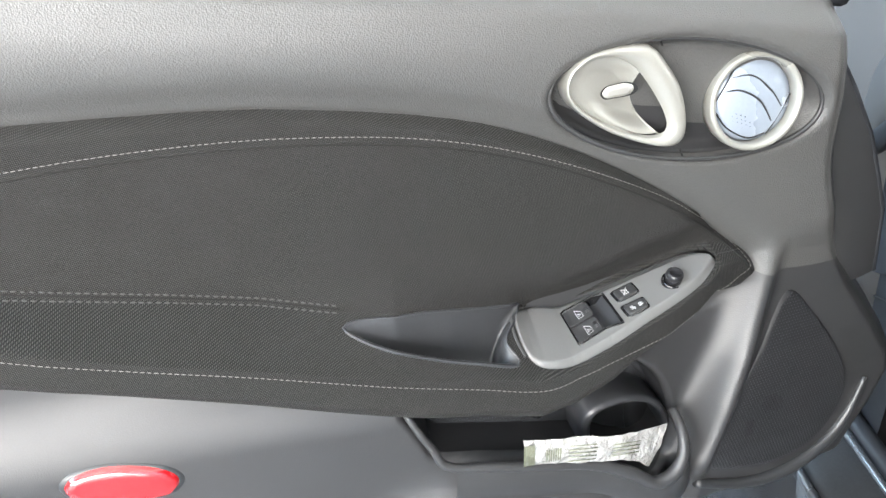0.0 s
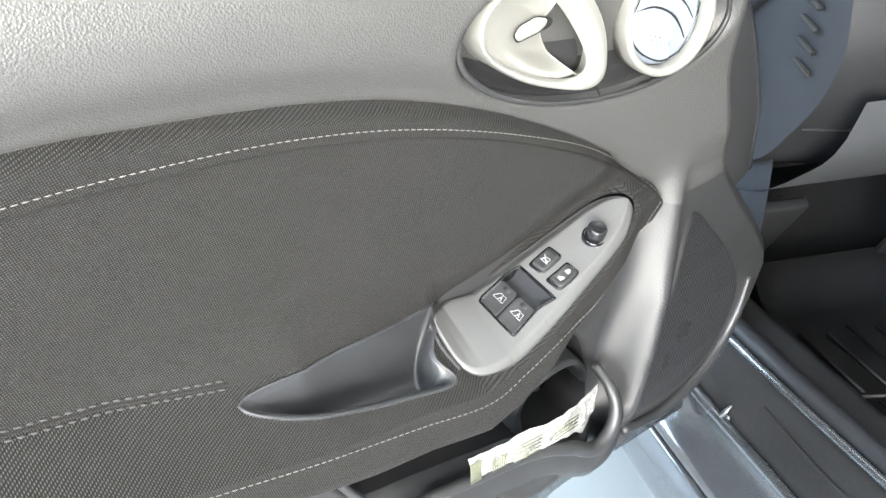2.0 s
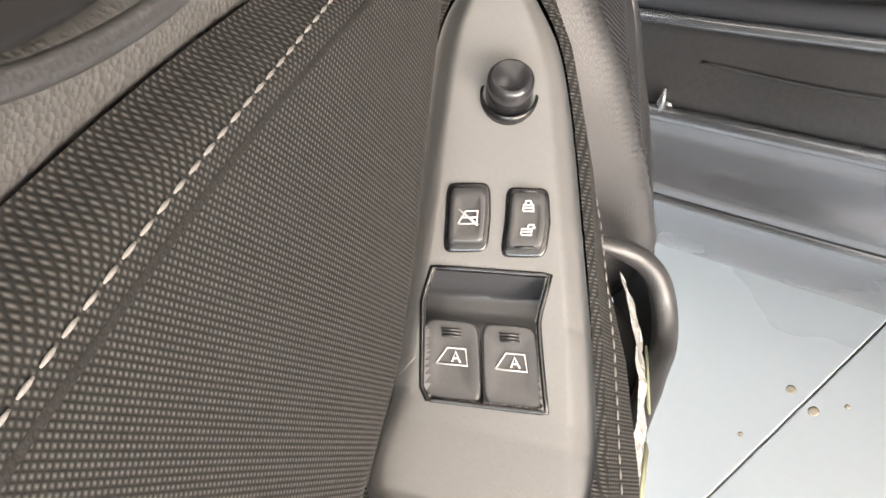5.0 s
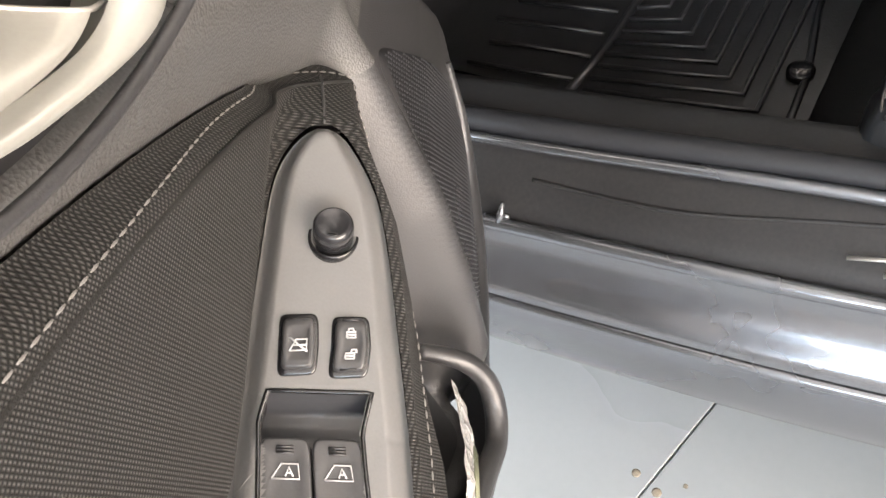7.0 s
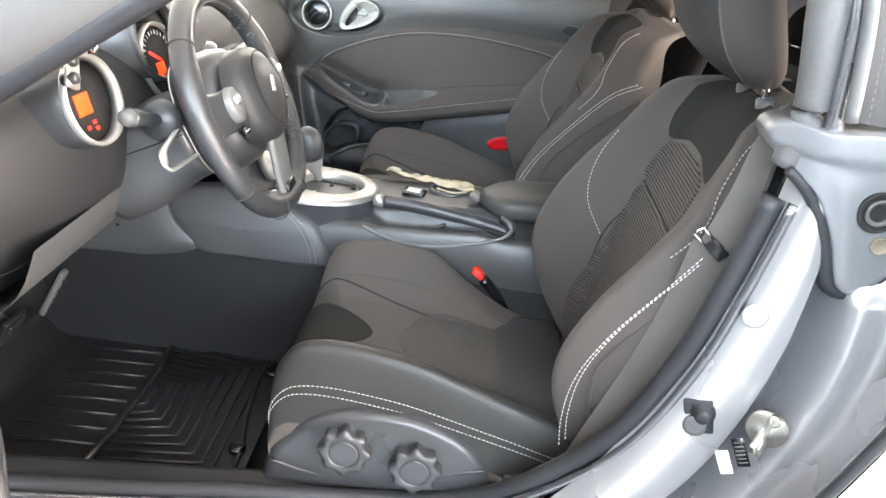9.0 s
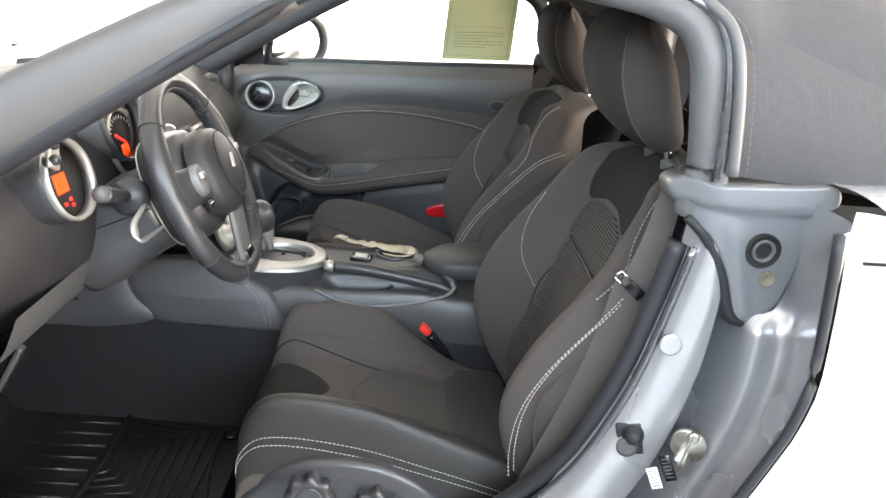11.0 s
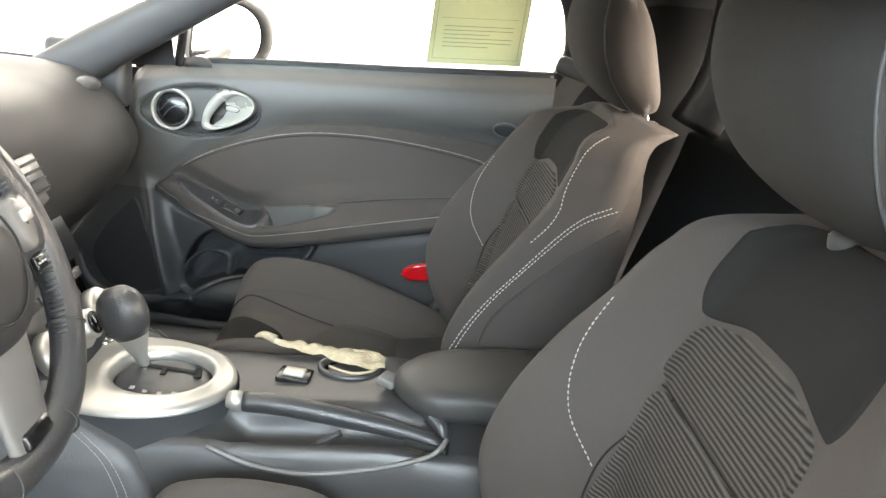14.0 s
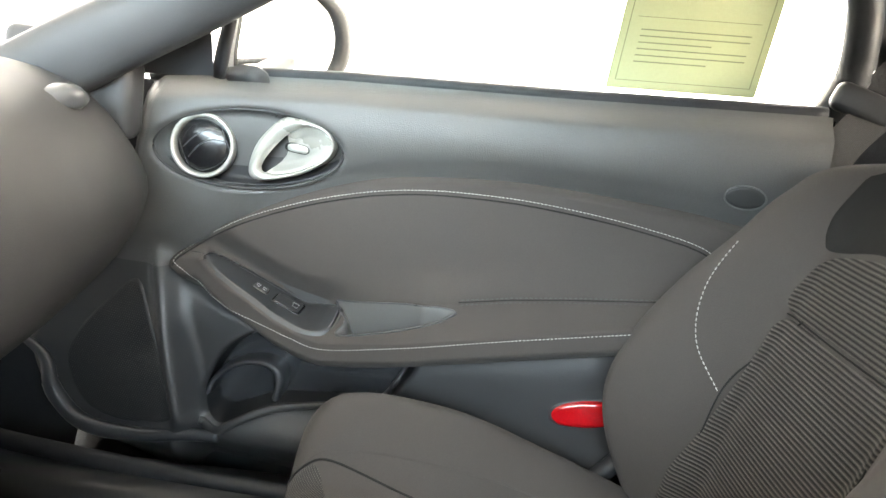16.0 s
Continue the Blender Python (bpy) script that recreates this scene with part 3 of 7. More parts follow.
    part("upper_stitching", stitches(place(q[:, 0], armrest(q[:, 0], q[:, 1]) - 0.012 * step(0.012, 0.0, -inside(o, q[:, 0], q[:, 1])) ** 2 + (0.0006 if driver else 0.0014), q[:, 1]), 0.0034, 0.0014, 0.0004 if driver else 0.0007), THREAD_NEAR if driver else THREAD, insert, "pale thread stitching")
    q[:, 1] -= 0.006
    part("upper_seam", tube(place(q[:, 0], armrest(q[:, 0], q[:, 1]) - 0.0002, q[:, 1]), 0.0010, 5), CLOTH_DARK, insert)
    lower = [(-0.157, 0.692), (-0.150, 0.687), (-0.130, 0.680), (-0.110, 0.671), (-0.088, 0.661), (-0.063, 0.653), (-0.033, 0.648), (0.0, 0.642), (0.031, 0.635), (0.075, 0.630), (0.166, 0.652), (0.300, 0.690), (0.445, 0.729), (0.56, 0.760)]
    q = spline(lower, 260)
    part("lower_stitching", stitches(place(q[:, 0], armrest(q[:, 0], q[:, 1]) - 0.012 * step(0.012, 0.0, -inside(o, q[:, 0], q[:, 1])) ** 2 + (0.0006 if driver else 0.0014), q[:, 1]), 0.0034, 0.0014, 0.0004 if driver else 0.0007), THREAD_NEAR if driver else THREAD, insert, "pale thread stitching")
    for dz in (0.0055, -0.0005):
        us = np.linspace(0.238, 0.58, 140)
        zs = CREASE(us) + dz
        part("crease_stitching", stitches(place(us, armrest(us, zs) + 0.0006, zs), 0.0040, 0.0022, 0.0008), CREASE_THREAD, insert)
    us = np.linspace(0.235, 0.60, 100)
    part("crease_seam", tube(place(us, armrest(us, CREASE(us) + 0.0025) - 0.0006, CREASE(us) + 0.0025), 0.0011, 5), CLOTH_DARK, insert)
    q = shelf([(-0.113, 0.017), (-0.122, 0.015), (-0.132, 0.012), (-0.142, 0.009)])
    part("tip_seam", tube(on_shelf(place, q, 0.0002), 0.0007, 4), THREAD_DARK, insert)
    # pull cup
    rows = []
    part("cup_lip", tube(on_shelf(place, CUP, 0.0002), 0.0014, 6, closed=True), PLASTIC_SMOOTH, door)
    cc = np.array([0.140, 0.676])
    for k in np.r_[np.linspace(0.03, 0.97, 24), 1.0]:
        q = cc + (CUP - cc) * k
        rows.append(on_shelf(place, q, 0.0012 - 0.036 * step(0.0, 0.013, -inside(CUP, q[:, 0], q[:, 1]))))
    v, f = grid(rows, close_u=True)
    f.append(tuple(range(90))[::-1])
    # Passenger cup takes paler trim: light from above is put into its colour.
    part("pull_cup", (v, f), PLASTIC if driver else TRIM, door, "dark plastic pull cup in the armrest" if driver else "plastic pull cup lightened as if lit from above")
    # switch plate
    rec = shelf([(0.0315, 0.0078), (-0.0105, 0.0044), (-0.0145, 0.0430), (0.0280, 0.0455)])
    rows, flat = [], []
    pc = shelf([[-0.005, 0.026]])[0]
    outline = spline(PLATE, 300 if driver else 120, True)
    for k in np.r_[np.linspace(0.01, 0.975, 110 if driver else 40), 0.985, 0.993, 1.0]:
        q = pc + (outline - pc) * k
        rows.append(on_shelf(place, q, 0.0025 - 0.006 * step(0.0022, 0.0, -inside(PLATE, q[:, 0], q[:, 1]))))
        flat.append(q)
    v, f = grid(rows, close_u=True)
    if driver:
        deep = inside(rec, *np.concatenate(flat).T) < -0.0002
        f = [g for g in f if not all(deep[i] for i in g)]
    else:
        f.append(tuple(range(len(outline)))[::-1])
    plate = part("switch_plate", (v, f), PLASTIC_GREY if driver else PLASTIC, door, "matt grey switch plate" if driver else "dark grey switch plate")
    ends = shelf(spline([(0.0795, 0.013), (0.0815, 0.030), (0.0765, 0.0465)], 16))
    part("plate_end", grid([on_shelf(place, ends + [dx, 0], h) for dx, h in ((0.0, -0.0005), (0.0035, 0.0012), (0.006, -0.004), (0.007, -0.020))]), BUTTON, plate)
    if driver:
        loop = np.array([quad(rec, a, b) for a, b in [(t, -1) for t in np.linspace(-1, 1, 12)] + [(1, t) for t in np.linspace(-0.9, 0.9, 8)] + [(t, 1) for t in np.linspace(1, -1, 12)] + [(-1, t) for t in np.linspace(0.9, -0.9, 8)]])
        part("recess_rim", tube(on_shelf(place, loop, 0.0022), 0.0010, 6, closed=True), BLACK, plate)
        part("switch_recess", grid([on_shelf(place, loop, 0.0024), on_shelf(place, loop, -0.013)], close_u=True), BLACK, plate, smooth=False)
        bowl = [on_shelf(place, [quad(rec, a, b) for b in np.linspace(-1, 1, 10)], -0.0105 + 0.0105 * float(step(0.80, 1.0, a)) + 0.003 * float(step(0.6, 0.2, a))) for a in np.linspace(-1, 0.99, 30)]
        part("recess_floor", grid(bowl), PLASTIC_SMOOTH, plate, "smooth hollow in front of the switches")
        for b0, b1 in ((-0.97, -0.02), (0.02, 0.97)):
            cs = [quad(rec, a, b) for a, b in ((-0.98, b0), (0.24, b0), (0.24, b1), (-0.98, b1))]
            sw = key_block(place, cs, 0.0016, BUTTON, "window_switch", plate, 0.0010, 0.011)
            part("window_mark", mark(place, cs, [[(-0.1, -0.55), (0.30, -0.15), (0.30, 0.5), (-0.1, 0.55), (-0.1, -0.55)], [(-0.04, 0.0), (0.22, 0.14), (-0.04, 0.3)], [(0.06, 0.05), (0.06, 0.24)]], 0.0011, 0.00035), WHITE_INK, sw)
            for g in (0.58, 0.66, 0.74):
                part("grip_rib", mark(place, cs, [[(g, -0.35), (g, 0.35)]], 0.0017, 0.0005), BUTTON, sw)
        for cs, kind in ((shelf([(-0.0150, 0.0070), (-0.0378, 0.0060), (-0.0402, 0.0210), (-0.0178, 0.0222)]), "child_lock_switch"), (shelf([(-0.0168, 0.0258), (-0.0396, 0.0256), (-0.0416, 0.0402), (-0.0192, 0.0412)]), "door_lock_switch")):
            key_block(place, cs, 0.0032, BLACK, "switch_rim", plate, 0.0, 0.002)
            key = key_block(place, cs, 0.0052, BUTTON, kind, plate, 0.0010, 0.002, 0.80)
            if kind[0] == "c":
                part("window_mark", mark(place, cs, [[(-0.25, -0.4), (0.10, -0.1), (0.10, 0.4), (-0.25, 0.4), (-0.25, -0.4)], [(-0.3, 0.45), (0.18, -0.45)], [(-0.08, -0.3), (-0.08, 0.4)]], 0.0048, 0.0004), WHITE_INK, key)
            else:
                for a, o2 in ((0.36, 0.0), (-0.30, 0.16)):
                    part("lock_mark", mark(place, cs, [[(a - 0.12, -0.22), (a + 0.05, -0.22), (a + 0.05, 0.22), (a - 0.12, 0.22), (a - 0.12, -0.22)], [(a - 0.03, -0.2), (a - 0.03, 0.2)], [(a + 0.05, -0.14 + o2), (a + 0.16, -0.10 + o2), (a + 0.16, 0.10 + o2), (a + 0.05, 0.14 + o2)]], 0.0048, 0.00045), WHITE_INK, key)
                for a in (-0.78, 0.78):
                    part("grip_rib", mark(place, cs, [[(a, -0.4), (a, 0.4)]], 0.0050, 0.0005), BUTTON, key)
        # mirror control
        k0 = shelf([[-0.0690, 0.0240]])
        p0, p1 = on_shelf(place, k0, 0.0)[0], on_shelf(place, k0, 0.01)[0]
        m = axis_frame(p0, p1 - p0)
        part("mirror_knob", lathe([(0.0080, -0.003), (0.0080, 0.009), (0.0078, 0.0115), (0.0068, 0.0130), (0.0060, 0.0130), (0.0052, 0.0124), (0.0001, 0.0124)], m, 36), KNOB, plate, "small black mirror knob")
        part("knob_collar", lathe([(0.0100, -0.002), (0.0100, 0.0029), (0.0090, 0.0031), (0.0084, -0.002)], m, 36), BLACK, plate)
    else:
        for cs, nm in ((shelf([(-0.0378, 0.0120), (-0.0170, 0.0130), (-0.0178, 0.0270), (-0.0402, 0.0260)]), "door_lock_switch"), (shelf([(-0.0090, 0.0100), (0.0330, 0.0100), (0.0300, 0.0330), (-0.0110, 0.0330)]), "window_switch")):
            key_block(place, cs, 0.0032, BLACK, "switch_rim", plate, 0.0, 0.002)
            sw = key_block(place, cs, 0.0048, BUTTON, nm, plate, 0.0010, 0.002, 0.85)
            for a in ((-0.4, 0.4) if nm[0] == "d" else (0.45,)):
                part("white_mark", mark(place, cs, [[(a - 0.2, -0.3), (a + 0.2, -0.3), (a + 0.2, 0.3), (a - 0.1, 0.3), (a - 0.2, -0.3)]], 0.0046, 0.0006), WHITE_INK, sw)
    # handle bezel
    dish = lambda u, z: np.full(np.shape(u), -0.020) + 0.016 * step(-0.012, 0.004, inside(BEZEL, u, z))
    bezel = part("handle_bezel", patch(BEZEL, dish, place, 16, 0.014, 0.002, 0.010), BEZEL_GREY, door, "dark satin oval bezel")
    part("bezel_rim", tube(place(BEZEL[:, 0], np.full(len(BEZEL), 0.0125), BEZEL[:, 1]), 0.0022, 8, closed=True), TRIM_FINE, bezel)
    for uu, zz in (((-0.034, -0.030), (0.905, 0.911)), ((-0.064, -0.068), (0.815, 0.808))):
        part("bezel_joint", tube(place(np.array(uu), np.full(2, 0.011), np.array(zz)), 0.0009, 4), DARK, bezel)
    arc = spline([(-0.044, 0.898), (-0.068, 0.888), (-0.083, 0.868), (-0.080, 0.846), (-0.063, 0.832)], 40)
    part("cover_line", tube(place(arc[:, 0], dish(arc[:, 0], arc[:, 1]) + 0.0142, arc[:, 1]), 0.0005, 4), DARK, bezel)
    # dished pull: a floor that falls towards the finger hole, and a rounded rim, broad at the grip
    fall = lambda u, z: 0.012 - 0.016 * step(0.042, -0.035, u) * step(0.0, 0.014, -inside(HANDLE_IN, u, z))
    v, f, uv = patch(HANDLE_IN, fall, place, 60, 0.0, 0.001, 0.0, centre=(0.004, 0.868))
    hole = inside(HANDLE_HOLE, *np.concatenate(uv.reshape(1, -1, 2)).T) < 0
    keep = [g for g in f if not all(hole[i] for i in g)]
    v = np.array(v, float)
    lip = spline(HANDLE_HOLE, 500, True)
    flat_uv = np.concatenate(uv.reshape(1, -1, 2))
    for i in {i for g in keep for i in g if hole[i]}:
        e = lip[np.argmin(((lip - flat_uv[i]) ** 2).sum(1))]
        v[i] = place(e[0], float(fall(e[0], e[1])), e[1])
    part("hole_lip", tube(place(lip[::5, 0], np.array([float(fall(a, b)) for a, b in lip[::5]]) - 0.0004, lip[::5, 1]), 0.0008, 6, closed=True), DISH, bezel)
    part("handle_dish", (v, keep, uv), DISH, bezel, "smooth satin silver dish")
    prof = ((0.0, -0.010), (0.0, 0.008), (0.03, 0.0125), (0.12, 0.0165), (0.3, 0.0195), (0.55, 0.0200), (0.8, 0.0185), (0.95, 0.0155), (1.0, 0.012))
    rows = []
    for t, w in prof:
        q = HANDLE * (1 - t) + HANDLE_IN * t
        rows.append(place(q[:, 0], np.full(len(q), w) + 0.004 * step(0.0, -0.05, q[:, 0]) * (w > 0.008), q[:, 1]))
    part("door_handle", grid(rows, close_u=True), DISH, bezel, "satin silver pull handle")
    part("finger_hole", patch(HANDLE_HOLE, lambda u, z: np.full(np.shape(u), -0.0035) + 0.02 * np.clip(u + 0.03, 0, 1), place, 8, 0.0, 0.001, 0.0), BUTTON, bezel, "dark finger hole")
    lev = spline([(0.0125, 0.8690), (0.0085, 0.8745), (0.0, 0.8755), (-0.0150, 0.8750), (-0.0165, 0.8630), (0.0, 0.8620), (0.0085, 0.8630)], 40, True)
    lev = np.array([-0.002, 0.869]) + (lev - [-0.002, 0.869]) * [1.0, 0.78]
    part("lock_lever_slot", patch(np.array([-0.002, 0.869]) + (lev - [-0.002, 0.869]) * 1.14, fall, place, 6, 0.0022, 0.001, 0.0), DARK, bezel)
    part("lock_lever", patch(lev, fall, place, 8, 0.0052, 0.003, 0.003), LEVER, bezel, "small bright lock lever")
    # round air vent
    vc = np.array([-0.129, 0.852])
    p0 = place(vc[0], 0.004, vc[1])
    n = place(vc[0] + 0.002, 0.026, vc[1] + 0.003) - p0
    ax = Vector(place(vc[0], 0.004, vc[1] + 0.01) - p0)
    m = axis_frame(p0, n, ax)
    side = 1 if driver else -1
    vent = part("air_vent", lathe([(0.0400, -0.014), (0.0425, 0.002), (0.0425, 0.009), (0.0415, 0.0115), (0.0395, 0.0122), (0.0375, 0.0112), (0.0362, 0.008), (0.0355, -0.008)], m, 56), DISH, bezel, "round vent with a satin silver ring")
    face = [(0.0358, -0.002), (0.0345, 0.002), (0.028, 0.0050), (0.017, 0.0072), (0.0001, 0.0080)]
    part("vent_ball", lathe(face, m, 48), VENT_SHEEN if driver else BLACK, vent)
    dome = lambda du, dz: m @ Vector((dz, side * du, 0.0083 - (du * du + dz * dz) * 5.2))
    slats = [[(0.021, 0.020), (0.004, 0.021), (-0.013, 0.009), (-0.026, -0.006)], [(0.028, 0.008), (0.013, 0.009), (-0.004, 0.000), (-0.018, -0.018)], [(0.032, -0.010), (0.021, -0.023), (0.001, -0.0325), (-0.014, -0.029)], [(0.018, 0.031), (0.035, -0.003)], [(-0.034, 0.004), (-0.016, -0.030)]]
    for k, line in enumerate(slats):
        q = spline(line, 20)
        part("vent_slat", tube([tuple(dome(a, b)) for a, b in q], 0.0009, 5), DARK if driver else PLASTIC_SMOOTH, vent)
    if driver:
        dots = []
        for i in range(5):
            for j in range(5):
                if abs(i - 2) + abs(j - 2) < 4:
                    q = dome(0.0195 - i * 0.0040 - j * 0.0012, -0.009 - j * 0.0036 - i * 0.0014)
                    dots.append(lathe([(0.0006, -0.0005), (0.0006, 0.0004)], axis_frame(q, n), 6))
        part("vent_dots", join(*dots), BUTTON, vent)
    # speaker
    grille = part("speaker_grille", patch(GRILLE, lambda u, z: pod(u, z) + 0.003, place, 16, 0.0, 0.004, 0.006), GRILLE_MAT, door, "black perforated speaker grille")
    # rows of fine raised dots on the grille
    gu, gz = np.meshgrid(np.arange(-0.31, -0.11, 0.0036), np.arange(0.445, 0.665, 0.0031))
    gu = gu + 0.0018 * (np.arange(len(gz)) % 2)[:, None]
    keep = inside(GRILLE, gu, gz) < -0.004
    dots, df = [], []
    for u0, z0 in zip(gu[keep], gz[keep]):
        k = len(dots)
        du, dz = np.array([-1, 1, 1, -1, 0]) * 0.0008, np.array([-1, -1, 1, 1, 0]) * 0.0007
        dots += place(u0 + du, pod(u0 + du, z0 + dz) + np.array([0.0030] * 4 + [0.0040]), z0 + dz).tolist()
        df += [(k, k + 1, k + 4), (k + 1, k + 2, k + 4), (k + 2, k + 3, k + 4), (k + 3, k, k + 4)]
    gd = part("grille_dots", (dots, df), PLASTIC_SMOOTH if driver else BUTTON, grille)
    gd["kind"] = "stuff"
    rl = spline([(-0.192, 0.690), (-0.166, 0.610), (-0.138, 0.540), (-0.118, 0.482)], 40)
    part("grille_groove", tube(place(rl[:, 0], pod(rl[:, 0], rl[:, 1]) + 0.0035, rl[:, 1]), 0.0012, 6), DARK, door)
    if driver:
        rb = spline([(-0.330, 0.530), (-0.320, 0.500), (-0.302, 0.464), (-0.270, 0.441), (-0.229, 0.431), (-0.180, 0.436), (-0.115, 0.460)], 50)
        part("lower_rim", tube(place(rb[:, 0], pod(rb[:, 0], rb[:, 1]) + 0.001, rb[:, 1]), [0.003, 0.007, 0.008, 0.007, 0.005], 10), PLASTIC, door, "dark rim below the grille")
    else:
        rb = spline([(-0.372, 0.535), (-0.330, 0.515), (-0.300, 0.470), (-0.255, 0.440), (-0.180, 0.440), (-0.110, 0.455), (-0.060, 0.462)], 60)
        part("lower_rim", tube(place(rb[:, 0], np.interp(rb[:, 1], (0.43, 0.49, 0.55), (0.050, 0.045, 0.010)), rb[:, 1]), [0.006, 0.012, 0.012, 0.010, 0.008], 10), PLASTIC_SMOOTH, door)
    if driver:
        lip = spline([(0.192, 0.030, 0.620), (0.166, 0.036, 0.575), (0.150, 0.040, 0.552), (0.096, 0.041, 0.538), (0.010, 0.041, 0.522), (-0.028, 0.050, 0.507), (-0.054, 0.060, 0.491), (-0.075, 0.064, 0.496), (-0.087, 0.061, 0.513), (-0.090, 0.048, 0.531), (-0.089, 0.026, 0.542)], 90)
        wall = lip[20:82]
        part("pocket_wall", grid([place(wall[:, 0] + du * np.linspace(0, 1, 62) ** 3, wall[:, 1] + dw, wall[:, 2] + dz) for dz, dw, du in ((0.002, 0.0, 0.0), (-0.010, 0.004, -0.002), (-0.030, 0.004, -0.010), (-0.055, -0.006, -0.022), (-0.080, -0.030, -0.030))]), TRIM_FINE, door, "smooth outer wall of the map pocket")
    else:
        pl = spline([(0.187, 0.628), (0.165, 0.575), (0.145, 0.552), (0.060, 0.530), (0.002, 0.514), (-0.040, 0.492), (-0.066, 0.474), (-0.094, 0.480)], 80)
        lip = np.stack([pl[:, 0], panel_relief(pl[:, 0], pl[:, 1] - 0.012) + 0.002, pl[:, 1] - 0.004], 1)
    part("pocket_lip", tube(place(*lip.T), [0.003, 0.004, 0.005, 0.006, 0.007, 0.007, 0.005] if driver else [0.003, 0.004, 0.005, 0.006, 0.006], 10), TRIM_FINE, door, "rounded lip of the map pocket")
    # Black sheet added over the pocket's recess to deepen its dark.
    part("pocket_dark_sheet", patch(POCKET, panel_relief, place, 14, 0.003, 0.001, 0.0), POCKET_BLACK, door, "black sheet added in the hollow of the map pocket")
    arch = spline([(-0.104, 0.500), (-0.092, 0.530), (-0.066, 0.556), (-0.030, 0.570), (0.002, 0.566), (0.012, 0.545), (0.008, 0.515)], 40)
    mid = np.array([-0.045, 0.525])
    rest = []
    for k, w in ((1.0, -0.060), (1.0, 0.000), (0.985, 0.010), (0.94, 0.015), (0.86, 0.015), (0.80, 0.010), (0.78, -0.060)):
        q = mid + (arch - mid) * k
        rest.append(place(q[:, 0], np.full(40, w), q[:, 1]))
    part("bottle_rest", grid(rest), PLASTIC_SMOOTH, door, "moulded bottle rest in the pocket")
    us = np.linspace(0.19, 0.60, 60)
    zs = 0.6285 + 0.275 * (us - 0.19)
    part("trim_joint", tube(place(us, panel_relief(us, zs) + 0.001, zs), 0.0016, 5), PLASTIC_GREY, door)
    # reflector
    ro = spline([(0.377, 0.578), (0.385, 0.591), (0.405, 0.601), (0.435, 0.608), (0.458, 0.606), (0.468, 0.595), (0.460, 0.580), (0.435, 0.568), (0.400, 0.563), (0.384, 0.566)], 60, True)
    ro = ro + ([0.004, 0.012] if driver else [0.0, 0.006])
    rc = ro.mean(0)
    part("reflector_frame", patch(rc + (ro - rc) * 1.10, panel_relief, place, 4, 0.002, 0.003, 0.003), PLASTIC, door)
    part("door_reflector", patch(ro, panel_relief, place, 6, 0.006, 0.004, 0.005), RED, door, "glossy red safety reflector")
    # oval cap near the rear of the panel
    ov = np.array([(0.549 + 0.024 * math.cos(s), 0.905 + 0.0145 * math.sin(s)) for s in np.linspace(0, 2 * math.pi, 40, endpoint=False)])
    part("oval_cap", patch(ov, panel_relief, place, 5, 0.002, 0.002, 0.003), TRIM_FINE, door)
    part("oval_groove", tube(place(ov[:, 0], panel_relief(ov[:, 0], ov[:, 1]) + 0.0005, ov[:, 1]), 0.0010, 5, closed=True), PLASTIC_GREY, door)
    # window ledge and front corner
    us = np.linspace(-0.22, 0.625, 60)
    part("window_seal", tube(place(us, np.full(60, -0.022), BELT_LINE(us) + 0.002), 0.009, 8), SEAL, door, "black rubber window seal")
    if driver:
        # side of the trim that turns away towards the hinges
        zs = np.linspace(0.905, 0.640, 26)
        near = np.interp(-zs, [-0.905, -0.82, -0.745, -0.68, -0.64], [-0.196, -0.216, -0.236, -0.260, -0.280])
        far = np.interp(-zs, [-0.905, -0.845, -0.795, -0.715, -0.64], [-0.210, -0.257, -0.291, -0.329, -0.341])
        rows = [place(near * (1 - t) + far * t, np.full(26, -0.006 - 0.016 * t ** 1.6), zs) for t in np.linspace(0, 1, 8)]
        part("trim_return", grid(rows), TRIM_FINE, door, "dark grained side of the trim")
        part("trim_return_edge", tube(place(far, np.full(26, -0.023), zs), 0.0028, 8), SEAL, door)
    return door


CREASE_THREAD = material("dark_crease_thread", (0.050, 0.049, 0.047), 0.8, 0, 0.2, 50, 2000, 0.3)
# Driver's vent ball: the sky's blue reflection is put into this colour.
VENT_SHEEN = material("vent_plastic_blue_sheen", (0.30, 0.34, 0.40), 0.28, 0.3, 0.05, 12, 400, 0.03)
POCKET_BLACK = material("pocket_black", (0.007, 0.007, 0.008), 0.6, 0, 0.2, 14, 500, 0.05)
GRILLE_MAT = material("speaker_black", (0.010, 0.010, 0.011), 0.6, 0, 0.15, 20, 500, 0.05)
LEVER = material("bright_lever", (0.45, 0.44, 0.41), 0.25, 0.3, 0.03, 12, 500, 0.0)
KNOB = material("glossy_knob", (0.020, 0.020, 0.022), 0.16, 0, 0.1, 20, 300, 0.01)
driver_door = build_door(driver_place, True)
passenger_door = build_door(passenger_place, False)

# ---- the car body ----
body = thing("car", (0.1, 0, 0.12), "silver grey convertible body shell with painted door opening", "car")


def sweep(profile, line, name, mat, parent, label="", n=60):
    """Sweeps a profile of (dy, z) along a line of (x, y)."""
    q = spline(line, n)
    return part(name, grid([[(x, y + dy, z) for dy, z in profile] for x, y in q]), mat, parent, label)


SILL = [(-0.80, -0.775), (-0.45, -0.742), (-0.20, -0.720), (0.06, -0.692), (0.25, -0.664), (0.40, -0.640), (0.50, -0.625)]
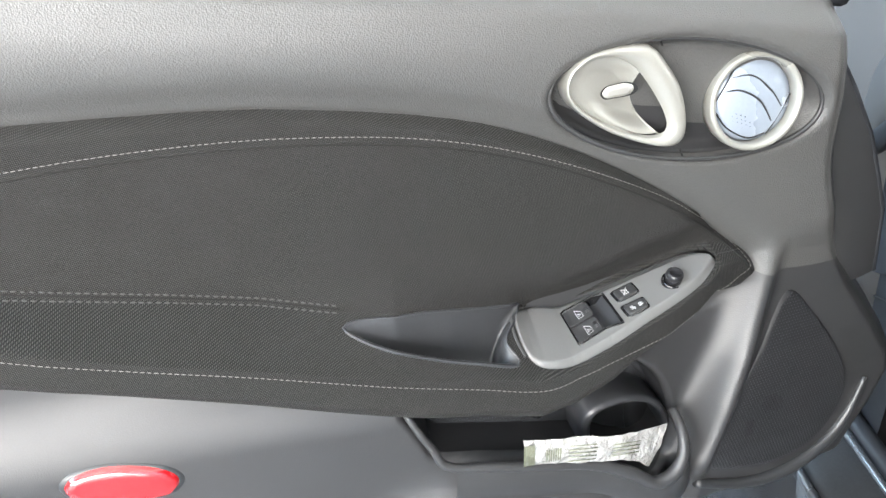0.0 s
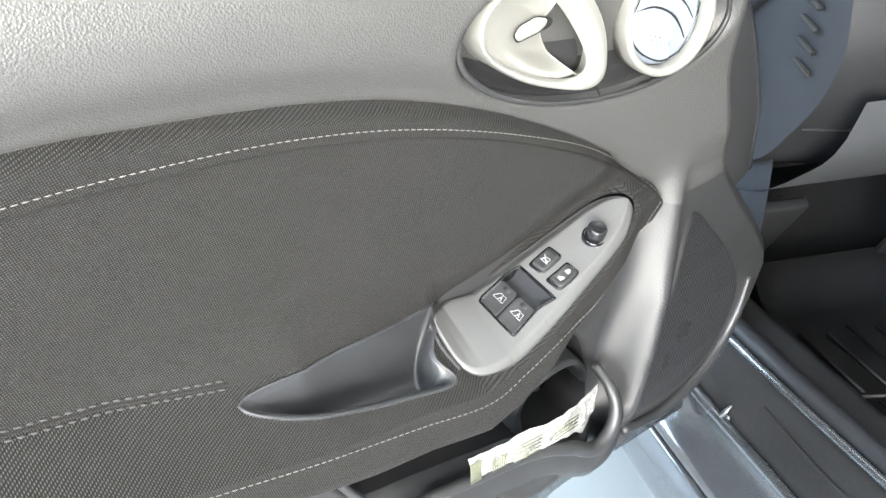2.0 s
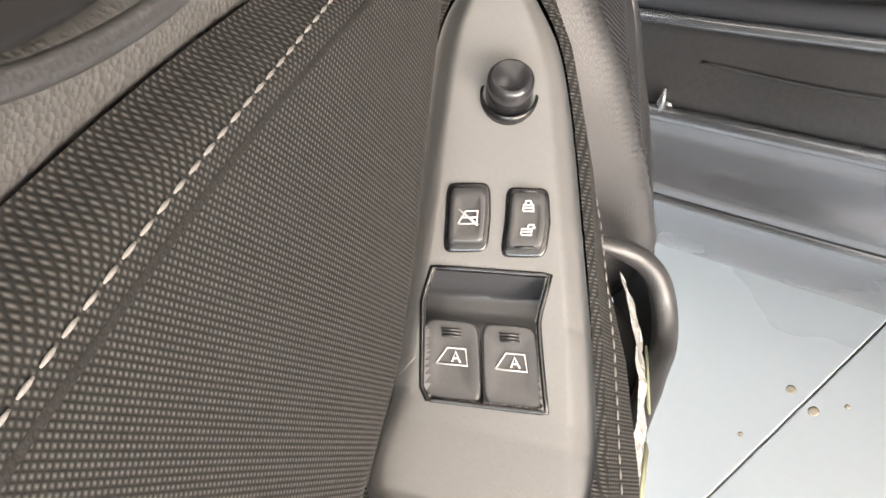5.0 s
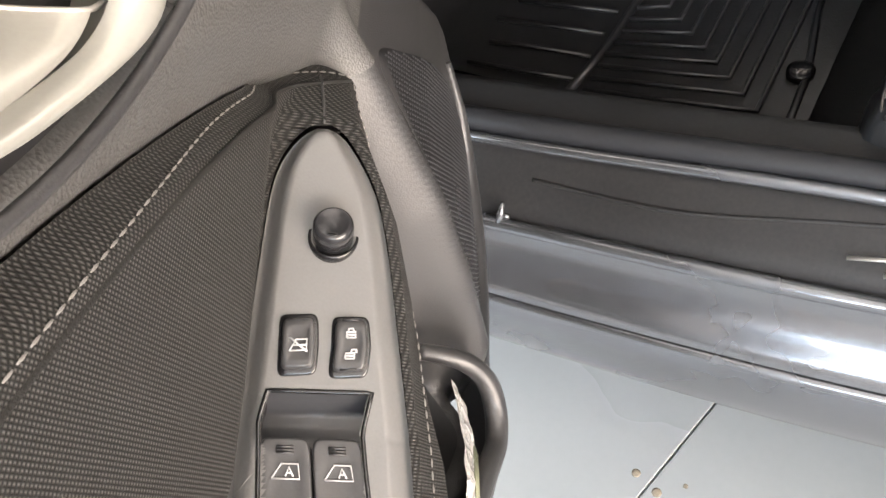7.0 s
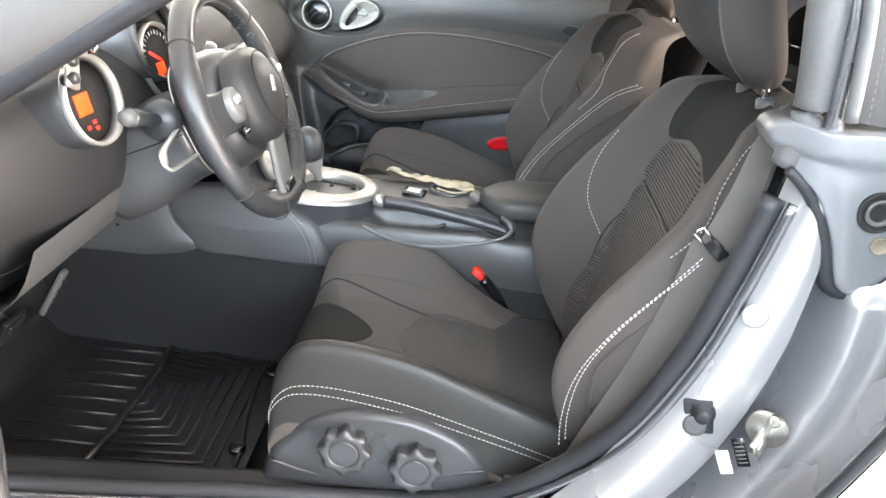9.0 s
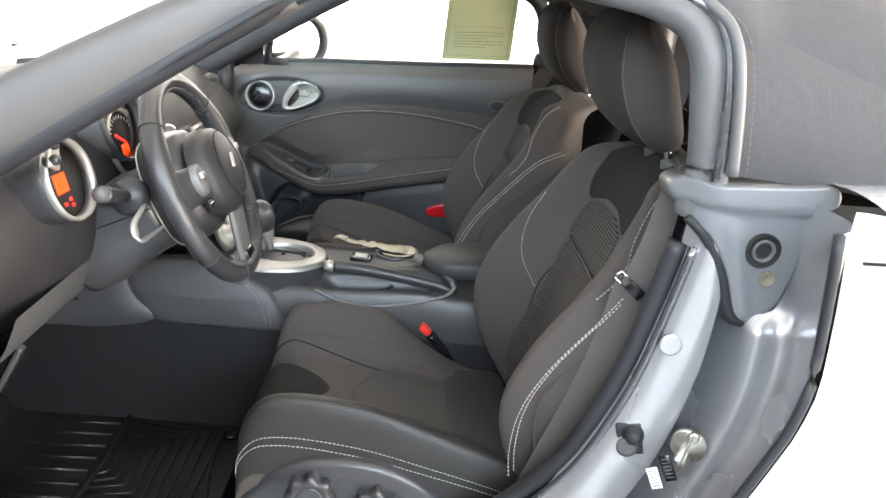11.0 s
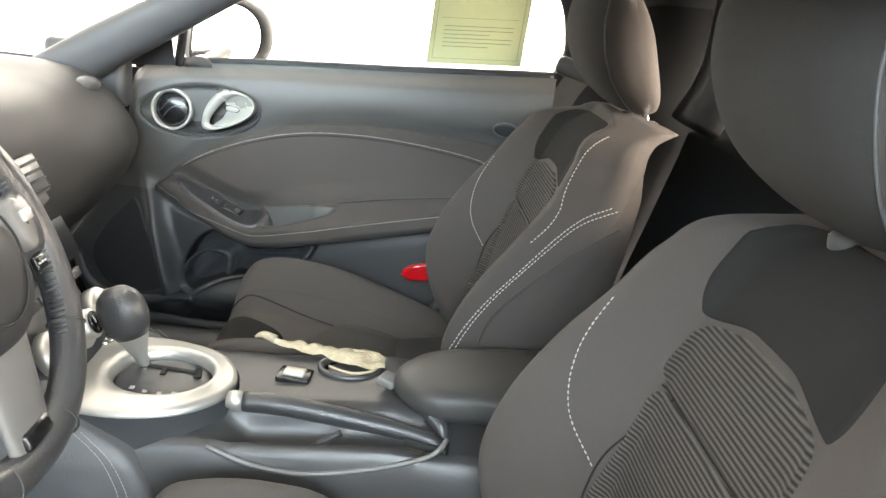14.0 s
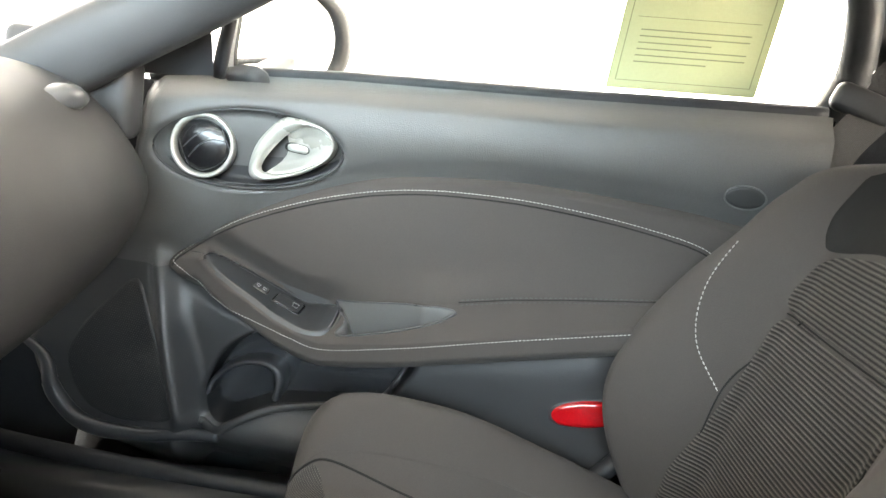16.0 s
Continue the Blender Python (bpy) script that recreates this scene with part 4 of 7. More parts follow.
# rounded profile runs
sweep(spline([(-0.004, 0.368), (-0.012, 0.352), (-0.024, 0.336), (-0.040, 0.322), (-0.046, 0.312)], 24), SILL, "sill_step", PAINT, body, "silver painted sill step, darkened for shade")
sweep(spline([(-0.047, 0.296), (-0.050, 0.285), (-0.052, 0.25), (-0.050, 0.215), (-0.040, 0.19), (0.0, 0.15), (0.10, 0.13)], 24), SILL, "outer_sill", PAINT, body, "silver painted outer sill, darkened for shade")
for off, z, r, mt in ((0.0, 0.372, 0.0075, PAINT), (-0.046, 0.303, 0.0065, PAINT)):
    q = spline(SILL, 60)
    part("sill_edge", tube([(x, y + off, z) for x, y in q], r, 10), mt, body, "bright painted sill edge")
scuff = sweep(spline([(0.006, 0.374), (0.012, 0.386), (0.030, 0.398), (0.060, 0.414), (0.076, 0.418)], 18), SILL, "scuff_plate", SCUFF, body, "dark grey plastic scuff plate")
sweep(spline([(0.090, 0.424), (0.110, 0.426), (0.140, 0.418), (0.150, 0.36), (0.152, 0.30)], 16), SILL, "sill_trim", SCUFF, body, "black plastic inner sill trim")
# plain emblem bars on the scuff plate
part("sill_emblem", join(tube([(0.120, -0.664, 0.4005), (0.165, -0.652, 0.4025)], 0.0022, 6, flat=0.4), tube([(0.148, -0.668, 0.396), (0.172, -0.662, 0.397)], 0.0022, 6, flat=0.4), tube([(0.150, -0.655, 0.4015), (0.158, -0.653, 0.4020)], 0.0008, 6, flat=0.4)), SILVER, scuff, "bright emblem strokes")
part("scuff_crease", tube(spline([(-0.15, -0.678, 0.4015), (-0.02, -0.668, 0.4005), (0.10, -0.640, 0.406), (0.20, -0.618, 0.4125)], 40), 0.0022, 6), SCUFF, scuff)
clip = part("sill_clip", join(tube([(-0.172, -0.722, 0.366), (-0.170, -0.715, 0.384), (-0.168, -0.708, 0.396)], [0.003, 0.004, 0.002], 8), tube([(-0.175, -0.712, 0.378), (-0.163, -0.711, 0.379)], 0.003, 8)), PAINT, body, "small bright sill clip")

# painted jamb behind the door opening, in bands from the seal to the wing's edge
LEVELS = [1.02, 0.95, 0.90, 0.85, 0.80, 0.75, 0.70, 0.65, 0.60, 0.55, 0.50, 0.45, 0.40, 0.34, 0.28, 0.20]
BANDS = [
    ((0.652, 0.647, 0.640, 0.630, 0.618, 0.604, 0.586, 0.566, 0.540, 0.508, 0.470, 0.42, 0.36, 0.33, 0.32, 0.32), -0.640),
    ((0.668, 0.664, 0.660, 0.652, 0.642, 0.630, 0.612, 0.592, 0.568, 0.536, 0.498, 0.45, 0.39, 0.36, 0.35, 0.35), -0.668),
    ((0.680, 0.684, 0.694, 0.692, 0.688, 0.679, 0.667, 0.650, 0.626, 0.595, 0.558, 0.51, 0.45, 0.42, 0.40, 0.40), -0.672),
    ((0.688, 0.692, 0.701, 0.700, 0.697, 0.689, 0.677, 0.661, 0.638, 0.607, 0.570, 0.523, 0.463, 0.43, 0.41, 0.41), -0.652),
    ((0.698, 0.702, 0.712, 0.714, 0.713, 0.706, 0.694, 0.678, 0.655, 0.625, 0.589, 0.543, 0.483, 0.445, 0.425, 0.425), -0.600),
    ((0.712, 0.716, 0.722, 0.725, 0.725, 0.719, 0.708, 0.692, 0.669, 0.640, 0.604, 0.558, 0.500, 0.456, 0.436, 0.436), -0.606),
    ((0.722, 0.726, 0.730, 0.733, 0.734, 0.728, 0.716, 0.700, 0.678, 0.650, 0.614, 0.568, 0.510, 0.465, 0.445, 0.445), -0.690),
    ((0.752, 0.756, 0.760, 0.762, 0.762, 0.756, 0.744, 0.728, 0.706, 0.678, 0.642, 0.598, 0.540, 0.490, 0.468, 0.468), -0.694),
    ((0.768, 0.772, 0.775, 0.777, 0.776, 0.768, 0.754, 0.736, 0.712, 0.682, 0.646, 0.602, 0.545, 0.495, 0.472, 0.472), -0.705),
    ((0.778, 0.780, 0.783, 0.785, 0.782, 0.770, 0.752, 0.730, 0.704, 0.674, 0.640, 0.597, 0.543, 0.494, 0.472, 0.472), -0.742),
    ((0.764, 0.766, 0.768, 0.769, 0.764, 0.747, 0.727, 0.704, 0.678, 0.650, 0.618, 0.580, 0.532, 0.486, 0.466, 0.466), -0.778),
    ((0.740, 0.748, 0.752, 0.755, 0.746, 0.727, 0.706, 0.683, 0.658, 0.632, 0.602, 0.566, 0.520, 0.478, 0.460, 0.460), -0.800),
]
rows = []
for z in np.linspace(1.02, 0.20, 56):
    c = spline([(np.interp(-z, [-v for v in LEVELS], xs), y + (0.0 if z > 0.5 else 0.10 * (0.5 - z)) + (0.034 * float(step(0.865, 0.895, z)) if -0.72 < y < -0.68 else 0.0), z) for xs, y in BANDS], 110)
    rows.append(c)
part("door_jamb", grid(rows), PAINT_JAMB, body, "silver painted door jamb with pressed channel")
edge = [(np.interp(-z, [-v for v in LEVELS], BANDS[-1][0]) - 0.002, -0.802, z) for z in np.linspace(1.02, 0.22, 40)]
part("wing_edge", tube(edge, 0.006, 8), SEAL, body, "dark shut line seal")
# rear wing outside
rows = []
for z in np.linspace(1.045, 0.20, 34):
    x0 = np.interp(-z, [-v for v in LEVELS], BANDS[-1][0])
    bulge = 0.10 * step(1.05, 0.80, z)
    rows.append([(x0 + 0.006 + s * 0.85, -0.805 - bulge * step(0, 0.75, s) - 0.028 * step(0, 0.06, s), z + 0.05 * s * (z > 0.8)) for s in np.linspace(0, 1, 30) ** 1.4])
part("rear_wing", grid(rows), PAINT_OUT, body, "pale silver rear wing panel")
part("wing_shut_line", tube([(0.747, -0.836, 1.004), (0.85, -0.86, 1.016), (1.0, -0.89, 1.035)], 0.0016, 6), DARK, body)
part("wing_shoulder", grid([[(x, -0.64 - 0.19 * t, 1.036 + 0.012 * math.sin(t * 3.1) + 0.05 * (x - 0.78)) for t in np.linspace(0, 1, 14)] for x in np.linspace(0.785, 1.6, 20)]), PAINT_OUT, body)

# door opening seal
SEAL_PATH = [(-0.62, -0.665, 0.52), (-0.50, -0.672, 0.44), (-0.21, -0.643, 0.426), (0.095, -0.604, 0.427), (0.30, -0.585, 0.432), (0.40, -0.592, 0.462), (0.475, -0.612, 0.530), (0.548, -0.630, 0.625), (0.598, -0.638, 0.745), (0.624, -0.640, 0.850), (0.642, -0.642, 0.950)]
part("door_seal", tube(SEAL_PATH, 0.0125, 12, 120), SEAL, body, "dark rubber door seal")
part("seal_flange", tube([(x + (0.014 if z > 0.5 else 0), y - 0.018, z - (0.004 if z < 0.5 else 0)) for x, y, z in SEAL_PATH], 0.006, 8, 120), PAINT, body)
# dark plastic quarter trim inside the seal
rows = []
for z in np.linspace(1.0, 0.46, 30):
    x0 = np.interp(-z, [-v for v in LEVELS], BANDS[0][0])
    rows.append([(x0 + 0.012 * t - 0.01 + 0.33 * max(t - 0.5, 0) * 2, -0.632 + 0.05 * t, z) for t in np.linspace(0, 1, 8)])
part("quarter_trim", grid(rows), PLASTIC, body, "black plastic quarter trim")

# fittings on the jamb
bump = part("rubber_stop", lathe([(0.0135, -0.004), (0.0135, 0.005), (0.010, 0.007), (0.0092, 0.013), (0.006, 0.016), (0.0001, 0.016)], axis_frame((0.626, -0.670, 0.700), (-0.25, -1, 0)), 24), SEAL, body, "dark rubber door stop")
part("stop_screw", lathe([(0.013, -0.004), (0.013, 0.003), (0.008, 0.004), (0.0001, 0.004)], axis_frame((0.620, -0.672, 0.682), (-0.25, -1, 0)), 20), SEAL_GREY, body)
part("stop_plate", rounded_box((0.032, 0.006, 0.044), 0.45, 3, pose(0.623, -0.6685, 0.692, 0, -14, -14)), SEAL, body, "dark plate of the door stop")
part("jamb_plug", lathe([(0.014, -0.003), (0.0135, 0.0015), (0.011, 0.0014), (0.0001, 0.0014)], axis_frame((0.648, -0.6722, 0.828), (-0.1, -1, 0.0)), 32), PAINT_JAMB, body, "round painted plug")
striker = part("door_striker", lathe([(0.022, -0.004), (0.022, 0.002), (0.020, 0.0035), (0.0001, 0.004)], axis_frame((0.690, -0.690, 0.702), (-0.55, -1, 0.0)), 28), STEEL, body, "zinc plated door striker")
part("striker_loop", tube([(0.690, -0.690, 0.716), (0.672, -0.722, 0.717), (0.662, -0.732, 0.706), (0.672, -0.722, 0.692), (0.690, -0.690, 0.690)], 0.0045, 10, 26), STEEL, striker)
for dz in (0.016, -0.016):
    part("striker_bolt", lathe([(0.007, 0.0), (0.007, 0.006), (0.005, 0.007), (0.0001, 0.005)], axis_frame((0.690 + dz * 0.2, -0.694, 0.702 + dz), (-0.55, -1, 0)), 16), STEEL, striker)
for px, pz, w, h, mt in ((0.658, 0.656, 0.014, 0.028, LABEL_WHITE), (0.672, 0.672, 0.014, 0.034, BLACK)):
    m = axis_frame((px, -0.6885, pz), (-0.45, -1, 0.1)) @ pose(0, 0, 0, 0, 0, 28)
    lab = part("jamb_label", rounded_box((h, w, 0.0008), 0.3, 1, m @ pose(0, 0, 0.012)), mt, body, "small printed label")
    bars = [rounded_box((0.0012, w * 0.7, 0.0003), 0.2, 1, m @ pose(-h * 0.35 + k * h * 0.14, 0, 0.0127)) for k in range(6)]
    for bm in bars:
        part("label_bar", bm, INK if mt is LABEL_WHITE else PLASTIC_GREY, lab, smooth=False)
part("sill_label", rounded_box((0.10, 0.030, 0.001), 0.3, 1, pose(0.47, -0.650, 0.400, 28, -14, 12)), LABEL_WHITE, body, "white sill label with yellow band")
part("sill_label_band", rounded_box((0.09, 0.010, 0.001), 0.3, 1, pose(0.47, -0.648, 0.4025, 28, -14, 12)), PAPER, body)

# grey bracket plate at the top of the jamb
BR = spline([(0.618, 1.016), (0.630, 1.031), (0.656, 1.030), (0.700, 1.033), (0.757, 1.037), (0.792, 1.040), (0.800, 1.022), (0.784, 1.008), (0.779, 0.972), (0.773, 0.935), (0.759, 0.888), (0.735, 0.869), (0.716, 0.874), (0.706, 0.894), (0.694, 0.925), (0.670, 0.964), (0.645, 0.985), (0.626, 1.000)], 110, True)
bc = np.array([0.715, 0.985])
face = lambda x, z: -0.676 - 0.009 * step(1.000, 1.008, z) - 0.006 * np.exp(-(((x - 0.700 + 0.30 * (z - 0.95)) / 0.010) ** 2)) * step(1.0, 0.97, z) + 0.05 * step(0.668, 0.60, x)
rows = []
for k, dy in ((1.0, 0.045), (1.0, 0.006), (0.993, 0.002), (0.975, 0.0), (0.93, 0.0), (0.87, 0.0), (0.8, 0.0), (0.7, 0.0), (0.6, 0.0), (0.45, 0.0), (0.3, 0.0), (0.15, 0.0), (0.03, 0.0)):
    q = bc + (BR - bc) * k
    rows.append(np.stack([q[:, 0], face(q[:, 0], q[:, 1]) + dy, q[:, 1]], 1))
bracket = part("roof_bracket", grid(rows, close_u=True, caps=True), BRACKET, body, "grey plastic bracket with two holes")
q = BR[50:104]
part("bracket_return", tube(np.stack([q[:, 0] - 0.003, np.full(len(q), -0.666), q[:, 1] - 0.002], 1), [0.003, 0.008, 0.009, 0.009, 0.005], 10), SEAL, bracket, "dark edge of the bracket")
hm = axis_frame((0.7285, -0.6775, 0.9585), (0.03, -1, 0.0))
# Raised dark discs stand in for the shaded depth of socket and hole.
part("bracket_socket", lathe([(0.0205, -0.004), (0.0205, 0.0024), (0.0190, 0.0030), (0.0175, 0.0014), (0.0001, 0.0012)], hm, 32), DARK, bracket, "round socket with a dark disc for its depth")
part("socket_ring", lathe([(0.0138, 0.0), (0.0138, 0.0036), (0.0122, 0.0044), (0.0100, 0.0034), (0.0085, 0.0004)], hm, 32), SEAL_GREY, bracket, "grey threaded ring")
part("bracket_hole", lathe([(0.0095, -0.002), (0.0095, 0.0018), (0.0086, 0.0023), (0.0078, 0.0010), (0.0001, 0.0009)], axis_frame((0.7415, -0.6770, 0.9245), (0.03, -1, 0)), 28), DIRT_AND_HOLE, bracket, "small hole drawn as a raised brown disc")

# pillars, header and roof
def pillar(pts, widths, name, mat, parent, label=""):
    """A bar of flattened section: widths are (along, across) at the ends."""
    p = spline(pts, 26)
    rows = []
    for i, q in enumerate(p):
        t = i / 25
        a, b = (np.array(widths[0]) * (1 - t) + np.array(widths[1]) * t)
        tan = p[min(i + 1, 25)] - p[max(i - 1, 0)]
        tan /= np.linalg.norm(tan)
        side = np.cross(tan, (0, 1, 0))
        side /= np.linalg.norm(side)
        rows.append([q + a * math.copysign(abs(math.cos(s)) ** 0.7, math.cos(s)) * side + b * math.copysign(abs(math.sin(s)) ** 0.7, math.sin(s)) * np.array([0, 1, 0]) for s in np.linspace(0, 2 * math.pi, 20, endpoint=False)])
    return part(name, grid(rows, close_u=True, caps=True), mat, parent, label)


for sy in (-1, 1):
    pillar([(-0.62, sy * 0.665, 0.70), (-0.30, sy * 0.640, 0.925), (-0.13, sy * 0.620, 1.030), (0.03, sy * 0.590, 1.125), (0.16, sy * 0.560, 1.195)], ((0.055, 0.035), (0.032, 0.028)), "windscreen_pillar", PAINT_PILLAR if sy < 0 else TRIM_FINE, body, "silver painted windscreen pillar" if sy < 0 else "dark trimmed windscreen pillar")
part("pillar_seal", tube([(-0.42, -0.664, 0.78), (-0.172, -0.634, 0.955), (-0.03, -0.616, 1.052), (0.10, -0.590, 1.140), (0.20, -0.565, 1.200), (0.34, -0.555, 1.225)], 0.0155, 12, 60), SEAL, body, "dark rubber pillar seal")
part("pillar_trim", grid([[(x + 0.022 * t, -0.622 + 0.055 * t, z - 0.035 + 0.012 * t) for t in np.linspace(0, 1, 6)] for x, z in zip(np.linspace(-0.20, 0.15, 20), np.linspace(0.965, 1.205, 20))]), TRIM_FINE, body)
part("windscreen_header", tube([(0.16, -0.57, 1.200), (0.150, -0.30, 1.222), (0.148, 0.0, 1.230), (0.150, 0.30, 1.222), (0.16, 0.57, 1.200)], 0.030, 12, 40), TRIM_FINE, body, "dark windscreen header")
ws = part("windscreen", grid([[(-0.62 + 0.76 * t - 0.10 * (1 - t) * (1 - (y / 0.6) ** 2), y * (1 - 0.07 * t), 0.915 + 0.305 * t - 0.02 * (y / 0.6) ** 2) for y in np.linspace(-0.63, 0.63, 24)] for t in np.linspace(0, 1, 16)]), GLASS, body, "clear windscreen glass")
ws.visible_shadow = False

soft = thing("soft_top", (0.7, 0, 1.0), "raised grey canvas convertible soft top with stitched edge", "soft top")
rows, uvs = [], []
for i, x in enumerate(np.linspace(0.17, 1.75, 46)):
    half, top = np.interp(x, (0.17, 0.6, 1.0, 1.75), (0.585, 0.635, 0.66, 0.62)), np.interp(x, (0.17, 0.4, 0.8, 1.2, 1.75), (1.245, 1.285, 1.275, 1.20, 1.02))
    low = np.interp(x, (0.17, 0.45, 0.60, 0.66, 0.69, 1.75), (1.215, 1.235, 1.212, 1.17, 1.045, 0.98))
    row = []
    for s in np.linspace(-1, 1, 41):
        a = abs(s)
        y = half * math.sin(min(a * 1.15, 1.0) * math.pi / 2) ** 0.9
        z = top - (top - low) * max(0, (a - 0.35) / 0.65) ** 2.2
        row.append((x, math.copysign(y + 0.02 * step(1.2, 1.04, z), s), z))
    rows.append(row)
    uvs.append([(x, s) for s in np.linspace(-1, 1, 41)])
v, f, uv = grid(rows, uvs=uvs)
flat = np.array(v)
pane_hole = lambda g: 1.17 < flat[list(g), 0].mean() < 1.62 and abs(flat[list(g), 1].mean()) < 0.46
part("canvas", (v, [g for g in f if not pane_hole(g)], uv), SOFTTOP, soft, "grey woven canvas")
lower = np.array([q for q in rows if 1.13 < q[0][0] < 1.67])[:, 9:32] - np.array([0, 0, 0.006])
rear_pane = part("rear_window", grid(lower), GLASS, soft, "clear glass rear window")
rear_pane.visible_shadow = False
edge = np.vstack([lower[1, 1:-1], lower[1:-1, -2], lower[-2, ::-1][1:-1], lower[1:-1, 1][::-1]])
part("window_rim", tube(edge, 0.012, 8, closed=True), SEAL, rear_pane, "black rubber rim")
part("side_canvas", grid([[(0.683 + 0.9 * t - 0.02 * s * (1 - t), -0.668 - 0.01 * math.sin(s * 3.1) + 0.05 * s * s, 1.040 + s * 0.17 - 0.05 * t) for t in np.linspace(0, 1, 24)] for s in np.linspace(0, 1, 20)], uvs=[[(t, s * 0.2) for t in np.linspace(0, 1, 24)] for s in np.linspace(0, 1, 20)]), SOFTTOP, soft, "grey canvas side panel")
TOP_EDGE = [(0.680, -0.677, 1.042), (0.677, -0.674, 1.080), (0.670, -0.668, 1.140), (0.660, -0.657, 1.185), (0.640, -0.640, 1.212), (0.58, -0.615, 1.240), (0.40, -0.590, 1.255), (0.20, -0.575, 1.235)]
part("edge_binding", tube([(x - 0.008, y - 0.004, z) for x, y, z in TOP_EDGE], 0.007, 8, 70), SEAL_GREY, soft, "stitched canvas binding")
q = spline([(x + 0.006, y - 0.008, z) for x, y, z in TOP_EDGE], 260)
part("edge_stitching", stitches(q, 0.0042, 0.003, 0.0004), SEAL_GREY, soft)
part("roof_seal", tube([(0.640, -0.648, 0.985), (0.648, -0.648, 1.040), (0.640, -0.646, 1.114), (0.632, -0.640, 1.165), (0.608, -0.625, 1.200), (0.54, -0.605, 1.222), (0.36, -0.580, 1.236), (0.18, -0.568, 1.215)], [0.015, 0.020, 0.020, 0.018, 0.016], 14, 90), SEAL_GREY, soft, "thick grey roof seal")
part("rain_channel", tube([(0.668, -0.662, 1.020), (0.666, -0.660, 1.060), (0.660, -0.656, 1.130), (0.648, -0.647, 1.185), (0.620, -0.633, 1.216), (0.54, -0.612, 1.236), (0.36, -0.588, 1.248)], 0.0095, 10, 80), PAINT, soft, "grey roof rail")
part("quarter_panel", grid([[(x, 0.655 + 0.02 * math.sin((x - 0.62) * 3), z) for x in np.linspace(0.60, 1.75, 20)] for z in np.linspace(0.40, 1.0, 14)] + [[(x, 0.660 - 0.02 * t, 1.0 + t * np.interp(x, (0.6, 0.66, 0.78), (0.002, 0.04, 0.24))) for x in np.linspace(0.60, 1.75, 20)] for t in (0.5, 1.0)]), CARPET, body, "black plastic passenger quarter panel")
part("pillar_foot", rounded_box((0.16, 0.05, 0.12), 0.3, 3, pose(-0.275, 0.672, 0.915, 0, 0, -8)), TRIM_FINE, body, "dark trim at the foot of the pillar")
part("roof_post", tube([(0.90, 0.585, 0.95), (0.93, 0.575, 1.05), (0.93, 0.560, 1.20)], [0.05, 0.045, 0.045], 14, 16), PLASTIC, soft, "dark grey trimmed roof post")
part("roof_rail", tube([(0.20, 0.560, 1.205), (0.45, 0.595, 1.215), (0.60, 0.610, 1.190), (0.655, 0.640, 1.080), (0.640, 0.650, 1.000)], [0.014, 0.016, 0.018, 0.020, 0.022], 12, 50), SEAL, soft, "dark roof rail and seal")
part("headlining", grid([[(x, y, np.interp(abs(y), (0, 0.4, 0.56), (1.252, 1.235, 1.205)) + 0.02 * math.sin((x - 0.17) * 2.2)) for y in np.linspace(-0.56, 0.56, 20)] for x in np.linspace(0.17, 1.1, 20)]), CLOTH_DARK, soft, "black cloth headlining")

# floor, tunnel and bulkheads
part("floor_pan", grid([[(x, y, 0.318 - 0.02 * math.sin((x + 0.8) * 2)) for y in np.linspace(-0.62, 0.62, 20)] for x in np.linspace(-0.85, 1.0, 24)]), CARPET, body, "black carpeted floor")
part("underbody", rounded_box((2.3, 1.30, 0.10), 0.3, 2, pose(0.25, 0, 0.20)), DARK, body)
part("tunnel", grid([[(x, y, z) for y, z in spline([(-0.165, 0.30), (-0.150, 0.45), (-0.130, 0.54), (-0.08, 0.57), (0.08, 0.57), (0.130, 0.54), (0.150, 0.45), (0.165, 0.30)], 30)] for x in np.linspace(-0.85, 0.95, 14)]), CARPET, body, "black carpeted centre tunnel")
part("firewall", grid([[(np.interp(z, (0.28, 0.45, 0.7), (-0.50, -0.68, -0.72)), y, z) for y in np.linspace(-0.66, 0.66, 14)] for z in np.linspace(0.28, 0.75, 10)]), CARPET, body, "black carpeted footwell wall")
for sy in (-1, 1):
    part("kick_panel", grid([[(x, sy * ((0.655 if sy < 0 else 0.785) - 0.02 * math.sin((z - 0.3) * 5)), z) for x in np.linspace(-0.85, -0.28 if sy < 0 else -0.12, 12)] for z in np.linspace(0.28, 0.92, 12)]), SEAL, body, "black plastic kick panel")
rows = [[(np.interp(z, (0.30, 0.60, 0.92), (0.78, 0.84, 0.92)), y, z) for y in np.linspace(-0.64, 0.66, 20)] for z in np.linspace(0.30, 0.93, 12)]
rows += [[(x, y, 0.935 + 0.02 * math.sin((x - 0.92) * 6)) for y in np.linspace(-0.64, 0.66, 20)] for x in np.linspace(0.95, 1.7, 8)]
part("rear_bulkhead", grid(rows), CARPET, body, "black carpeted rear bulkhead and deck")
for sy in (1, -1):
    part("roll_hoop_cover", grid([[(1.06 + 0.10 * math.cos(a) * r, sy * 0.33 + 0.17 * math.sin(a) * r, 0.93 + 0.13 * math.sqrt(max(0, 1 - r**4))) for a in np.linspace(0, 2 * math.pi, 30, endpoint=False)] for r in np.linspace(0.05, 1.0, 12)], close_u=True), CARPET, body, "rounded black lined deck cover behind the seat")
    part("cover_trim", tube([(1.06 + 0.097 * math.cos(a), sy * 0.33 + 0.165 * math.sin(a), 0.975) for a in np.linspace(0, 2 * math.pi, 40, endpoint=False)], 0.003, 6, closed=True), CHROME, body)
